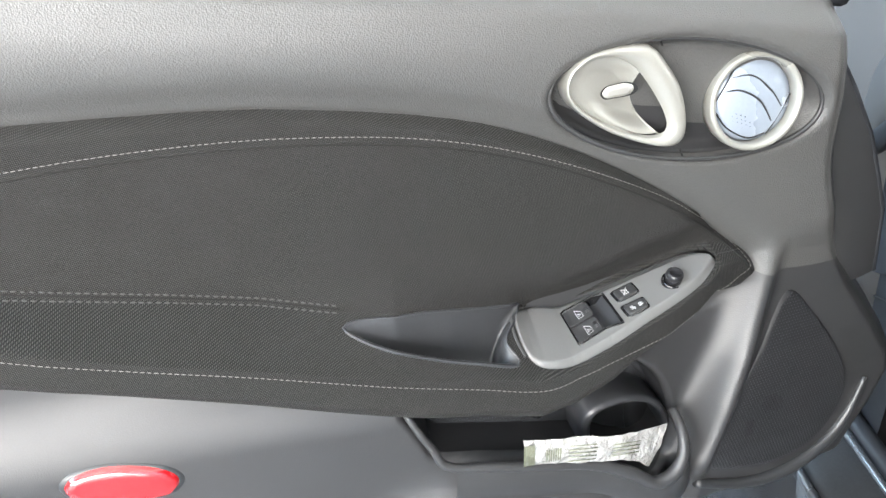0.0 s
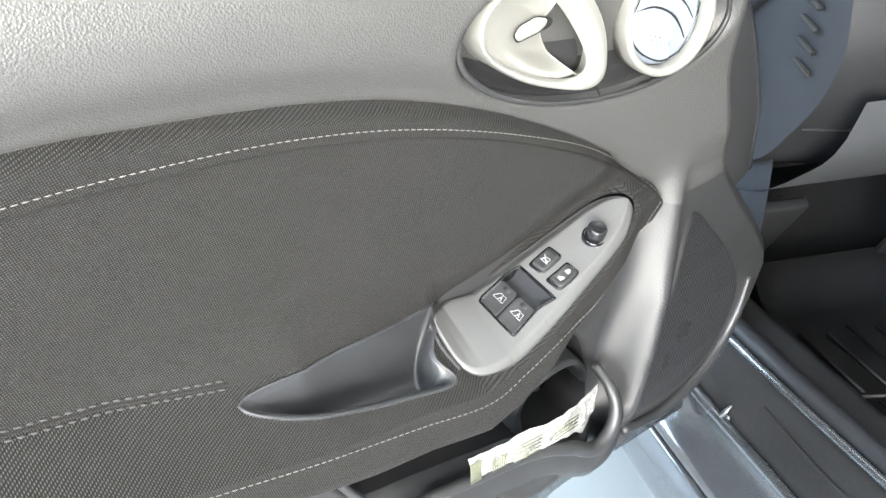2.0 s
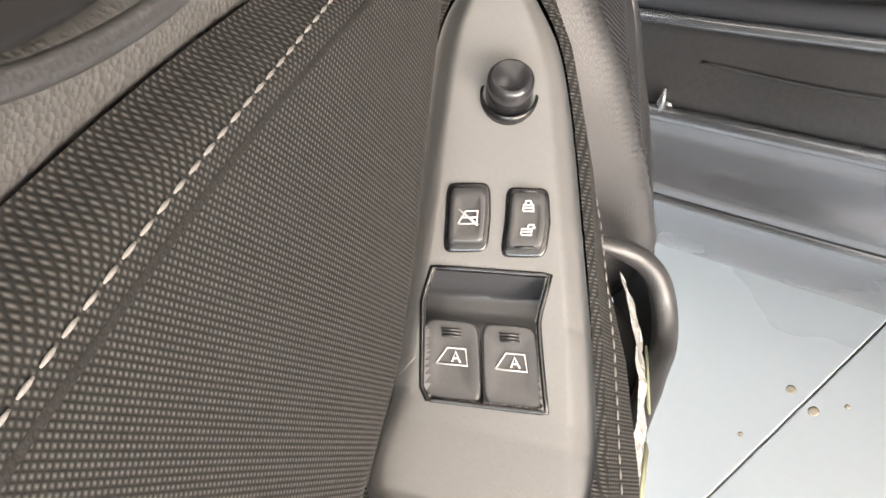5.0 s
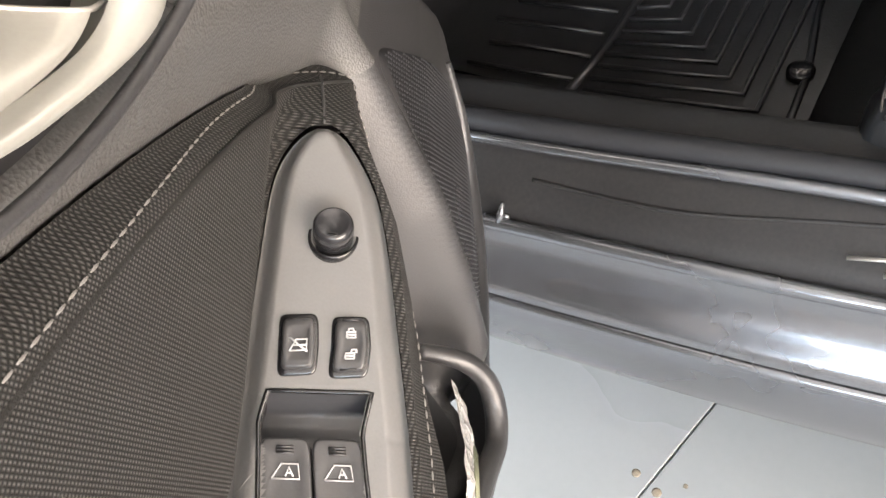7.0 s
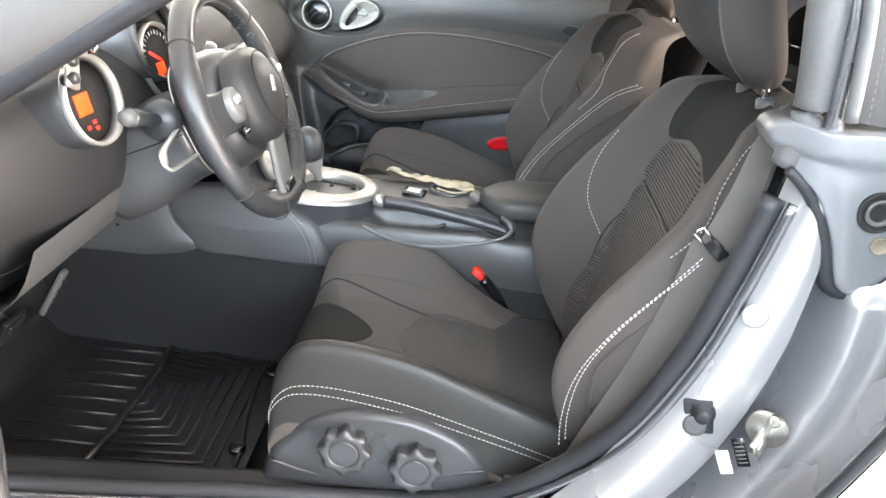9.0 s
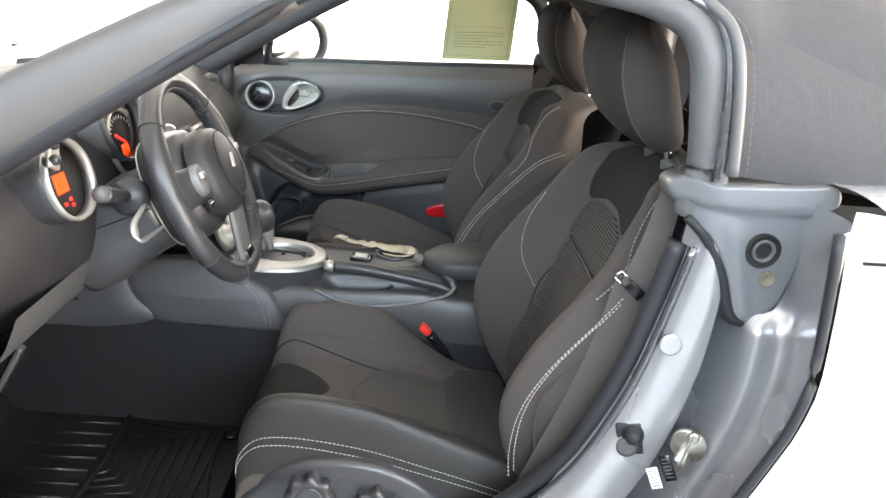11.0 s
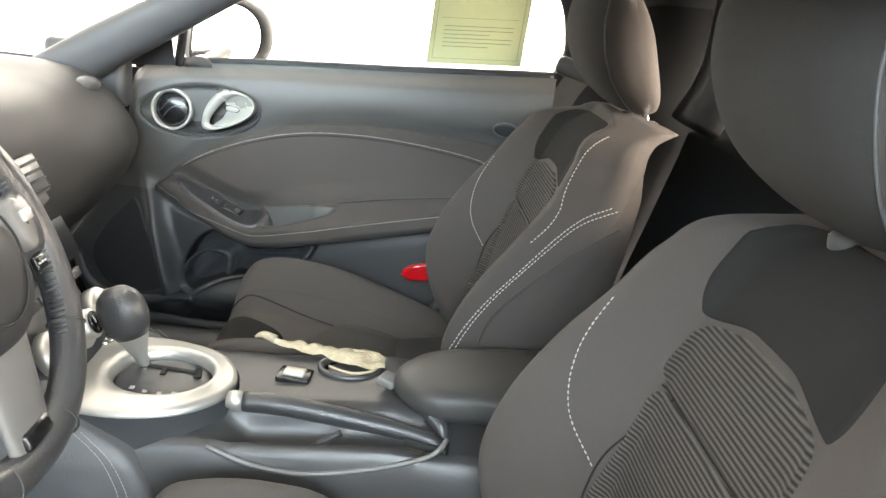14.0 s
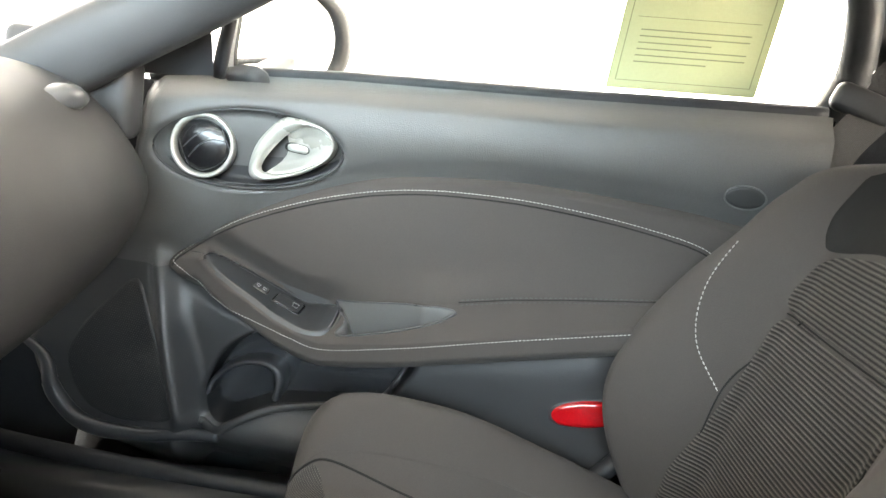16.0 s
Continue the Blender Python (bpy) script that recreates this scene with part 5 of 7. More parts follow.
# outer side of the passenger sill and wing, closing the car
part("passenger_sill", grid([[(x, 0.60 + dy, z) for dy, z in spline([(-0.06, 0.30), (-0.05, 0.415), (0.0, 0.428), (0.08, 0.40), (0.14, 0.36), (0.17, 0.25), (0.13, 0.14)], 24)] for x in np.linspace(-0.8, 0.75, 20)]), PLASTIC, body, "black plastic passenger sill trim")
part("passenger_seal", tube([(-0.55, 0.655, 0.50), (-0.40, 0.640, 0.445), (0.0, 0.600, 0.430), (0.30, 0.580, 0.440), (0.42, 0.585, 0.50), (0.50, 0.60, 0.60), (0.56, 0.61, 0.75)], 0.013, 10, 60), SEAL, body)
part("front_wing", grid([[(x, -0.80 - 0.05 * math.sin((z - 0.2) * 3) + 0.02 * abs(x + 1.1), z) for x in np.linspace(-1.9, -0.50, 16)] for z in np.linspace(0.25, 0.86, 12)]), PAINT_OUT, body, "silver front wing")
part("bonnet", grid([[(x, y, 0.90 + 0.02 * math.cos(y * 2) - 0.12 * ((-0.6 - x) / 1.5) ** 2) for y in np.linspace(-0.80, 0.80, 16)] for x in np.linspace(-2.1, -0.62, 12)]), PAINT_OUT, body, "silver bonnet")
part("hinge_pillar", grid([[(x, -0.60 - 0.19 * t, z) for t, x in zip(np.linspace(0, 1, 8), (-0.40, -0.39, -0.40, -0.42, -0.45, -0.47, -0.48, -0.50))] for z in np.linspace(0.25, 1.00, 14)]), PAINT_PILLAR, body, "silver hinge pillar with its shade put into the colour")
for z in (0.52, 0.78):
    hg = part("door_hinge", rounded_box((0.07, 0.05, 0.05), 0.2, 2, pose(-0.36, -0.735, z, 0, 0, 35)), PAINT, body, "painted steel door hinge")
    for dz in (-0.012, 0.012):
        part("hinge_bolt", lathe([(0.008, 0), (0.008, 0.006), (0.0001, 0.007)], axis_frame((-0.335, -0.728, z + dz), (1, 0.2, 0)), 12), STEEL, hg)
part("check_strap", tube([(-0.40, -0.70, 0.62), (-0.33, -0.76, 0.62), (-0.27, -0.83, 0.62)], 0.008, 8), STEEL, body)

# passenger window, outside mirror and window notice
win = part("door_window", grid([[(x, 0.695 - 0.10 * (z - 0.95) - 0.18 * x * 0.6, z) for x in np.linspace(-0.20, 0.66, 16)] for z in np.linspace(0.93, 1.22, 10)]), GLASS, passenger_door, "clear side window glass")
win.visible_shadow = False
part("sail_panel", grid([[(-0.205 + 0.095 * s, 0.690 - 0.02 * s - 0.05 * t, 0.935 + 0.012 * s + t * (0.02 + 0.085 * s)) for s in np.linspace(0, 1, 10)] for t in np.linspace(0, 1, 8)]), PLASTIC, passenger_door, "black corner panel by the mirror")
part("window_divider", tube([(-0.112, 0.700, 0.945), (-0.092, 0.675, 1.045), (-0.07, 0.655, 1.14)], [0.010, 0.008, 0.006], 8, 16), SEAL, passenger_door)
mirror = thing("wing_mirror", (-0.05, 0.80, 0.94), "outside mirror in a dark rounded housing", "mirror")
mo = spline([(-0.102, 0.936), (-0.108, 1.01), (-0.096, 1.060), (-0.040, 1.066), (-0.003, 1.042), (0.010, 0.998), (0.000, 0.955), (-0.032, 0.936)], 60, True)
mc = mo.mean(0)
mrow = lambda k, dx, dy: np.stack([(mc + (mo - mc) * k)[:, 0] - dx, np.full(60, 0.86 + dy) + 1.3 * ((mc + (mo - mc) * k)[:, 0] - mc[0]), (mc + (mo - mc) * k)[:, 1]], 1)
part("mirror_housing", grid([mrow(*r) for r in ((0.95, 0.0, -0.006), (0.99, 0.0, -0.014), (1.10, -0.006, -0.012), (1.17, -0.006, 0.01), (1.12, 0.02, 0.06), (0.8, 0.06, 0.09), (0.05, 0.08, 0.10))], close_u=True), SCUFF, mirror, "black mirror housing")
v, f = grid([mrow(0.965, 0.0, -0.008)], close_u=True)
part("mirror_glass", (v, [tuple(range(60))]), MIRROR, mirror, smooth=False)
part("mirror_arm", tube([(-0.08, 0.72, 0.945), (-0.07, 0.78, 0.950), (-0.06, 0.86, 0.965)], [0.03, 0.022, 0.02], 10, 14, flat=0.6), PLASTIC_SMOOTH, mirror)
notice = thing("window_notice", (0.46, 0.71, 1.01), "yellow-green printed notice stuck on the side window", "notice")
PX = np.array([(0.375, 0.7065, 1.0036), (0.563, 0.690, 1.018)])
ex, ez = (PX[1] - PX[0]), np.array([0.006, -0.028, 0.262])
at = lambda a, b, off=0.0: PX[0] + ex * a + ez * b + np.array([-0.1, -1, 0.0]) * off
part("sheet", ([at(0, 0), at(1, 0), at(1, 1), at(0, 1), at(0, 0, -0.0006), at(1, 0, -0.0006), at(1, 1, -0.0006), at(0, 1, -0.0006)], [(0, 1, 2, 3), (7, 6, 5, 4), (0, 4, 5, 1), (1, 5, 6, 2), (2, 6, 7, 3), (3, 7, 4, 0)]), PAPER, notice, smooth=False)
PALE_INK = material("pale_green_ink", (0.25, 0.27, 0.16), 0.8, 0, 0.2, 50, 600, 0.0)
bar = lambda a0, a1, b, h: ([at(a0, b, 0.0012), at(a1, b, 0.0012), at(a1, b + h, 0.0012), at(a0, b + h, 0.0012)], [(0, 1, 2, 3)])
frame_bars = [bar(0.05, 0.95, 0.04, 0.003), bar(0.05, 0.95, 0.955, 0.003), bar(0.05, 0.056, 0.04, 0.917), bar(0.944, 0.95, 0.04, 0.917), bar(0.10, 0.90, 0.34, 0.003)]
part("notice_border", join(*frame_bars), PALE_INK, notice, smooth=False)
for k in range(6):
    part("notice_line", bar(0.14, 0.86 if k % 3 else 0.62, 0.13 + k * 0.030, 0.006), PALE_INK, notice, smooth=False)
for k in range(5):
    part("notice_line", bar(0.14, 0.36, 0.70 + k * 0.045, 0.0045), PALE_INK, notice, smooth=False)
    part("notice_line", bar(0.44, 0.60, 0.70 + k * 0.045, 0.0045), PALE_INK, notice, smooth=False)
    part("notice_line", bar(0.68, 0.86, 0.70 + k * 0.045, 0.0045), PALE_INK, notice, smooth=False)

# ---- the seats ----
def seat_frame(yc, dx, dz):
    """Shared shape of both seats, given by their middle line."""
    def cushion(a, b):
        """a: -1 to 1 across, b: 0 (under the front lip) to 1 (at the backrest)."""
        a, b = np.broadcast_arrays(np.asarray(a, float), np.asarray(b, float))
        x = curve(b, (0, 0.10, 0.18, 0.26, 0.36, 0.55, 0.80, 1.0), (0.118, 0.098, 0.096, 0.108, 0.140, 0.235, 0.40, 0.545))
        z = curve(b, (0, 0.10, 0.18, 0.26, 0.36, 0.55, 0.80, 1.0), (0.445, 0.490, 0.520, 0.541, 0.552, 0.545, 0.520, 0.495))
        h = np.abs(a)
        rise = curve(b, (0, 0.15, 0.26, 0.40, 0.60, 0.80, 1.0), (0.0, 0.020, 0.050, 0.078, 0.085, 0.065, 0.035))
        rise = np.where(a * yc < 0, curve(b, (0, 0.15, 0.26, 0.40, 0.55, 0.64, 0.75, 0.85, 1.0), (0.0, 0.020, 0.050, 0.070, 0.080, 0.076, 0.034, 0.006, -0.004)), rise)
        up = rise * step(0.42, 0.80, h) - (rise + 0.045) * step(0.82, 1.0, h) ** 1.6
        x = x + 0.018 * h * h * step(0.4, 0.0, b)
        return np.stack([x + dx, yc + 0.212 * np.sign(a) * h**0.95, z + up + dz], -1)

    def back(a, k):
        """a: -1 to 1 across the front, k: 0 (seat) to 1 (top)."""
        a, k = np.broadcast_arrays(np.asarray(a, float), np.asarray(k, float))
        z = 0.50 + 0.495 * k
        h = np.abs(a)
        mid = curve(z, (0.50, 0.60, 0.70, 0.80, 0.90, 0.96, 0.995), (0.555, 0.556, 0.572, 0.598, 0.632, 0.662, 0.700))
        bol = curve(z, (0.50, 0.56, 0.62, 0.67, 0.75, 0.82, 0.88, 0.94, 0.98, 0.995), (0.530, 0.492, 0.464, 0.455, 0.476, 0.518, 0.562, 0.600, 0.640, 0.690))
        half = curve(z, (0.50, 0.60, 0.70, 0.80, 0.88, 0.94, 0.975, 0.995), (0.195, 0.212, 0.222, 0.222, 0.210, 0.192, 0.165, 0.120))
        bol = bol + np.where(a < 0, curve(z, (0.50, 0.56, 0.62, 0.70, 0.80, 0.88, 0.94, 0.995), (0.0, 0.004, 0.012, 0.025, 0.036, 0.038, 0.030, 0.006)), 0.0)
        x = mid + (bol - mid) * step(0.40, 0.86, h) + 0.055 * step(0.88, 1.0, h) ** 2
        return np.stack([x + dx, yc + half * np.sign(a) * h**0.95, z + dz], -1)

    return cushion, back


def lift_off(fn, q, lift):
    q = np.asarray(q, float)
    e = 1e-3
    n = np.cross(fn(q[:, 0] + e, q[:, 1]) - fn(q[:, 0] - e, q[:, 1]), fn(q[:, 0], q[:, 1] + e) - fn(q[:, 0], q[:, 1] - e))
    return fn(q[:, 0], q[:, 1]) + lift * n / (np.linalg.norm(n, axis=-1, keepdims=True) + 1e-12)


def panel(fn, outline, lift, sa, sb, n=110, rings=34, edge=0.965):
    """A cloth panel sewn over a surface inside an outline of (a, b); sa, sb: metres for one unit, for the weave."""
    o = spline(outline, n, True)
    c = o.mean(0)
    rows, uvs = [], []
    for k in np.r_[np.linspace(0.03, edge, rings), 1.0]:
        q = c + (o - c) * k
        rows.append(lift_off(fn, q, lift if k < 1 else -0.001 * np.sign(lift)))
        uvs.append(q * [sa, sb])
    v, f, uv = grid(rows, close_u=True, uvs=uvs)
    f.append(tuple(range(n))[::-1])
    return v, f, uv


def seam(fn, pts, lift, n=140, closed=False):
    return lift_off(fn, spline(pts, n, closed), lift)


def build_seat(yc, dx, dz, label, driver):
    cushion, back = seat_frame(yc, dx, dz)
    seat = thing("sports_seat", (0.32 + dx, yc, 0.30), label, "car seat", "car seats")
    # cushion: top sheet with sides and underside
    A = np.linspace(-1, 1, 121)
    rows, uvs = [], []
    for b in np.linspace(0, 1, 90):
        top = cushion(A, b)
        low = min(top[0, 2], top[-1, 2]) - 0.030
        side_l = [top[0] + [0, 0.002, -0.012], (top[0][0], top[0][1] + 0.012, low)]
        side_r = [(top[-1][0], top[-1][1] - 0.012, low), top[-1] + [0, -0.002, -0.012]]
        rows.append(np.vstack([side_l[::-1], top, side_r[::-1]]))
    cu = part("cushion", grid(rows, caps=True), CLOTH, seat, "dark cloth seat cushion")
    part("cushion_base", rounded_box((0.40, 0.36, 0.13), 0.2, 3, pose(0.33 + dx, yc, 0.455 + dz)), PLASTIC, seat)
    lift = 0.0022
    e = 1e-3
    n0 = np.cross(cushion(np.array(e), np.array(0.6)) - cushion(np.array(-e), np.array(0.6)), cushion(np.array(0.0), np.array(0.6 + e)) - cushion(np.array(0.0), np.array(0.6 - e)))
    sc = 1 if n0[2] > 0 else -1
    n1 = np.cross(back(np.array(e), np.array(0.5)) - back(np.array(-e), np.array(0.5)), back(np.array(0.0), np.array(0.5 + e)) - back(np.array(0.0), np.array(0.5 - e)))
    sb = 1 if n1[0] < 0 else -1
    # mesh centre of the cushion, with a smooth band and a dark tongue at its front
    mirror = lambda half: half + [(-a, b) for a, b in half[::-1]]
    part("mesh_panel", panel(cushion, mirror([(0.06, 0.575), (0.14, 0.592), (0.43, 0.64), (0.50, 0.72), (0.47, 0.84), (0.40, 0.95), (0.10, 0.975)]), sc * lift, 0.21, 0.5), MESH, cu, "textured mesh cloth centre")
    part("front_mesh", panel(cushion, mirror([(0.06, 0.10), (0.54, 0.12), (0.555, 0.24), (0.545, 0.33), (0.36, 0.37), (0.10, 0.39)]), sc * lift * 0.7, 0.21, 0.5), MESH, cu, "textured mesh cloth front")
    part("dark_tongue", panel(cushion, mirror([(0.04, 0.09), (0.29, 0.12), (0.31, 0.22), (0.30, 0.34), (0.20, 0.44), (0.06, 0.505)]), sc * lift * 1.3, 0.21, 0.5), CLOTH_DARK, cu, "black suede tongue")
    for s in (-1, 1):
        part("side_bolster", panel(cushion, [(s * 0.57, 0.10), (s * 0.58, 0.35), (s * 0.59, 0.70), (s * 0.61, 0.97), (s * 0.95, 0.97), (s * 0.975, 0.70), (s * 0.975, 0.35), (s * 0.95, 0.10)][:: s], sc * lift * 0.5, 0.21, 0.5), CLOTH if s > 0 or not driver else LEATHER, cu, "smooth raised side bolster")
        for off in (0.921, 0.931):
            part("bolster_stitching", stitches(seam(cushion, [(s * off, 0.17), (s * off, 0.40), (s * off, 0.70), (s * off, 0.97)], sc * 0.0024, 150), 0.0044, 0.0018, 0.0008), THREAD, cu, "pale double stitching")
        part("bolster_seam", tube(seam(cushion, [(s * 0.56, 0.12), (s * 0.56, 0.27), (s * 0.55, 0.38), (s * 0.43, 0.64), (s * 0.36, 0.80), (s * 0.50, 0.94)], sc * 0.0010, 80), 0.0014, 5), CLOTH_DARK, cu)
    part("front_lip_seam", tube(seam(cushion, [(-0.96, 0.12), (-0.5, 0.12), (0, 0.10), (0.5, 0.12), (0.96, 0.12)], sc * 0.0006, 60), 0.0012, 5), CLOTH_DARK, cu)
    # backrest: front, sides and rear in one loop
    rows = []
    for k in np.linspace(0, 1, 110):
        f = back(np.linspace(-1, 1, 141), k)
        zz = f[0, 2] - dz
        thick = np.interp(zz, (0.50, 0.70, 0.90, 0.995), (0.13, 0.15, 0.12, 0.05))
        xr = np.interp(zz, (0.50, 0.70, 0.90, 0.995), (0.66, 0.71, 0.745, 0.745)) + dx
        l, r = f[0], f[-1]
        rear = [(l[0] + 0.04, l[1] + 0.001, l[2]), ((l[0] + xr) / 2, l[1] + 0.006, l[2]), (xr - 0.01, l[1] + 0.03, l[2]), (xr, l[1] + 0.10, l[2]), (xr, r[1] - 0.10, r[2]), (xr - 0.01, r[1] - 0.03, r[2]), ((r[0] + xr) / 2, r[1] - 0.006, r[2]), (r[0] + 0.04, r[1] - 0.001, r[2])]
        rows.append(np.vstack([f, rear[::-1]]))
    # round the top over
    top = rows[-1]
    c = top.mean(0) + [0.0, 0, 0.012]
    rows.append(c + (top - c) * [0.82, 0.86, 1] + [0, 0, 0.006])
    rows.append(c + (top - c) * [0.45, 0.5, 0.4] + [0, 0, 0.008])
    bk = part("backrest", grid(rows, close_u=True, caps=True), CLOTH, seat, "dark cloth backrest with raised bolsters")
    # ribbed centre band, narrow at the waist, and black yoke above it
    part("ribbed_panel", panel(back, mirror([(0.05, 0.638), (0.44, 0.640), (0.48, 0.56), (0.49, 0.46), (0.53, 0.32), (0.60, 0.19), (0.62, 0.03), (0.05, 0.012)]), sb * lift * 1.4, 0.22, 0.5, 150, 40), RIBBED, bk, "ribbed cloth centre panel")
    part("upper_ribbed_panel", panel(back, mirror([(0.05, 0.652), (0.45, 0.655), (0.49, 0.73), (0.44, 0.783), (0.19, 0.812), (0.05, 0.815)]), sb * lift * 1.6, 0.22, 0.5, 120, 34), RIBBED, bk, "ribbed cloth shoulder panel")
    part("panel_seam", tube(seam(back, [(-0.45, 0.648), (0.0, 0.645), (0.45, 0.648)], sb * 0.0024, 40), 0.0011, 5), CLOTH_DARK, bk)
    part("black_yoke", panel(back, mirror([(0.05, 0.828), (0.20, 0.824), (0.46, 0.795), (0.53, 0.81), (0.58, 0.86), (0.62, 0.93), (0.68, 0.972), (0.62, 0.994), (0.05, 0.997)]), sb * lift * 0.9, 0.22, 0.5, 140, 40), CLOTH_DARK, bk, "black cloth yoke under the headrest")
    part("shoulder_stitching", stitches(seam(back, [(-0.95, 0.975), (-0.935, 0.94), (-0.92, 0.90), (-0.92, 0.85), (-0.925, 0.82), (-0.94, 0.77), (-0.945, 0.72), (-0.94, 0.665)], sb * 0.0022, 160), 0.0044, 0.0018, 0.0008), THREAD, bk, "pale stitching")
    side = [(0.603, 0.854), (0.575, 0.823), (0.552, 0.801), (0.511, 0.748), (0.488, 0.695), (0.482, 0.633), (0.486, 0.588)] if driver else [(0.640, 0.884), (0.577, 0.853), (0.506, 0.788), (0.457, 0.731), (0.427, 0.674), (0.419, 0.648)]
    pipe = [(0.624, 0.810), (0.589, 0.774), (0.551, 0.729), (0.523, 0.688), (0.519, 0.640), (0.528, 0.595)] if driver else [(0.656, 0.854), (0.584, 0.806), (0.513, 0.739), (0.485, 0.700), (0.477, 0.666)]
    probe = np.linspace(0, 1, 120)
    rim_l = back(np.array(-1.0), probe)
    side_y = lambda x, z: np.interp(z, rim_l[:, 2], rim_l[:, 1]) + np.interp(x - np.interp(z, rim_l[:, 2], rim_l[:, 0]), (-0.06, -0.03, -0.010, 0.0, 0.04, 0.12), (-0.060, -0.022, -0.004, 0.0, 0.001, 0.006))
    for off in (0.0, 0.009):
        q = spline(side, 220) + np.array([off, -0.4 * off])
        part("edge_stitching", stitches(np.stack([q[:, 0], side_y(q[:, 0], q[:, 1]) - 0.0035, q[:, 1]], 1), 0.0042, 0.0018, 0.0008), THREAD, bk, "pale double edge stitching")
    q = spline(pipe, 80)
    part("side_piping", tube(np.stack([q[:, 0], side_y(q[:, 0], q[:, 1]) - 0.002, q[:, 1]], 1), 0.0018, 6), CLOTH, bk, "raised side piping")
    part("bolster_stitching", stitches(seam(back, [(0.81, 0.76), (0.745, 0.66), (0.67, 0.56), (0.61, 0.50), (0.51, 0.43)], sb * 0.0022, 120), 0.0044, 0.0018, 0.0008), THREAD, bk, "pale curved stitching")
    for s in (-1, 1):
        part("bolster_seam", tube(seam(back, [(s * 0.62, 0.12), (s * 0.52, 0.30), (s * 0.50, 0.49), (s * 0.33, 0.655)], sb * 0.0006, 60), 0.0012, 5), CLOTH_DARK, bk)
    # headrest: padded body that leans forward, its dark front panel deepened for shade
    hdx, hdz = (0.0, 0.0) if driver else (0.024, -0.012)
    LZ = (1.008, 1.014, 1.030, 1.053, 1.090, 1.135, 1.170, 1.190, 1.200, 1.204)
    zz = 1.008 + 0.196 * (0.5 - 0.5 * np.cos(np.linspace(0, math.pi, 44)))
    xf, xb = curve(zz, LZ, (0.672, 0.650, 0.622, 0.596, 0.574, 0.564, 0.569, 0.580, 0.594, 0.610)), curve(zz, LZ, (0.676, 0.695, 0.702, 0.697, 0.684, 0.667, 0.646, 0.630, 0.618, 0.611))
    wy = curve(zz, LZ, (0.040, 0.072, 0.102, 0.120, 0.131, 0.134, 0.128, 0.112, 0.088, 0.040))
    turns = np.linspace(0, 2 * math.pi, 60, endpoint=False)
    hr = np.array([[((f + b) / 2 + (b - f) / 2 * math.copysign(abs(math.cos(t)) ** 0.6, math.cos(t)) + 0.010 * math.sin(t) ** 2 * (math.cos(t) < 0) + hdx, yc + w * math.copysign(abs(math.sin(t)) ** 0.62, math.sin(t)), z + hdz) for t in turns] for f, b, w, z in zip(xf, xb, wy, zz)])
    hd = part("headrest", grid(hr, close_u=True, caps=True), CLOTH, seat, "dark cloth padded headrest")
    cols = slice(21, 40)
    fr = hr[5:-4, cols]
    part("headrest_front", grid(fr + np.array([-0.0014, 0, 0.0])), CLOTH_HEAD, hd, "dark cloth headrest front, deepened for shade")
    for c in (21, 39):
        part("headrest_seam", tube(hr[4:-3, c] + np.array([-0.001, 0, 0]), 0.0013, 5), SEAL_GREY, hd)
    for s in (-1, 1):
        part("headrest_post", tube([(0.700 + hdx, yc + s * 0.045, 0.975 + dz), (0.682 + hdx, yc + s * 0.045, 1.03 + dz)], 0.006, 10), CHROME, seat, "chrome headrest post")
        part("post_sleeve", lathe([(0.015, -0.01), (0.015, 0.006), (0.010, 0.010), (0.0001, 0.010)], axis_frame((0.698 + hdx, yc + s * 0.045, 0.990 + dz), (-0.15, 0, 1)), 20), SEAL_GREY, seat)
    # outer side cover with adjusters
    so = -1 if driver else 1
    ys = yc + so * 0.208
    cov = spline([(0.098, 0.430), (0.112, 0.478), (0.150, 0.522), (0.200, 0.548), (0.270, 0.556), (0.330, 0.545), (0.385, 0.515), (0.420, 0.470), (0.436, 0.440), (0.440, 0.415), (0.300, 0.405), (0.110, 0.405)], 80, True)
    cc = cov.mean(0)
    rows = [np.stack([(cc + (cov - cc) * k)[:, 0] + dx, np.full(80, ys + so * dy), (cc + (cov - cc) * k)[:, 1] + dz], 1) for k, dy in ((1.0, -0.05), (1.0, -0.004), (0.97, 0.004), (0.90, 0.008), (0.5, 0.011), (0.05, 0.012))]
    v, f = grid(rows, close_u=True)
    f.append(tuple(range(400, 480)))
    cover = part("side_cover", (v, f), PLASTIC_SMOOTH, seat, "dark plastic seat side cover")
    arc = spline([(0.112, 0.460), (0.160, 0.448), (0.230, 0.442), (0.300, 0.450), (0.365, 0.478), (0.405, 0.490)], 40)
    part("cover_groove", tube([(x + dx, ys + so * 0.0085, z + dz) for x, z in arc], 0.0030, 6), PLASTIC, cover)
    part("lever_panel", rounded_box((0.14, 0.012, 0.050), 0.25, 2, pose(0.500 + dx, ys + so * 0.002, 0.455 + dz, 0, 4, 0)), PLASTIC, seat, "dark plastic recliner lever")
    part("lever_groove", rounded_box((0.105, 0.014, 0.026), 0.25, 2, pose(0.495 + dx, ys + so * 0.004, 0.457 + dz, 0, 4, 0)), PLASTIC_SMOOTH, seat)
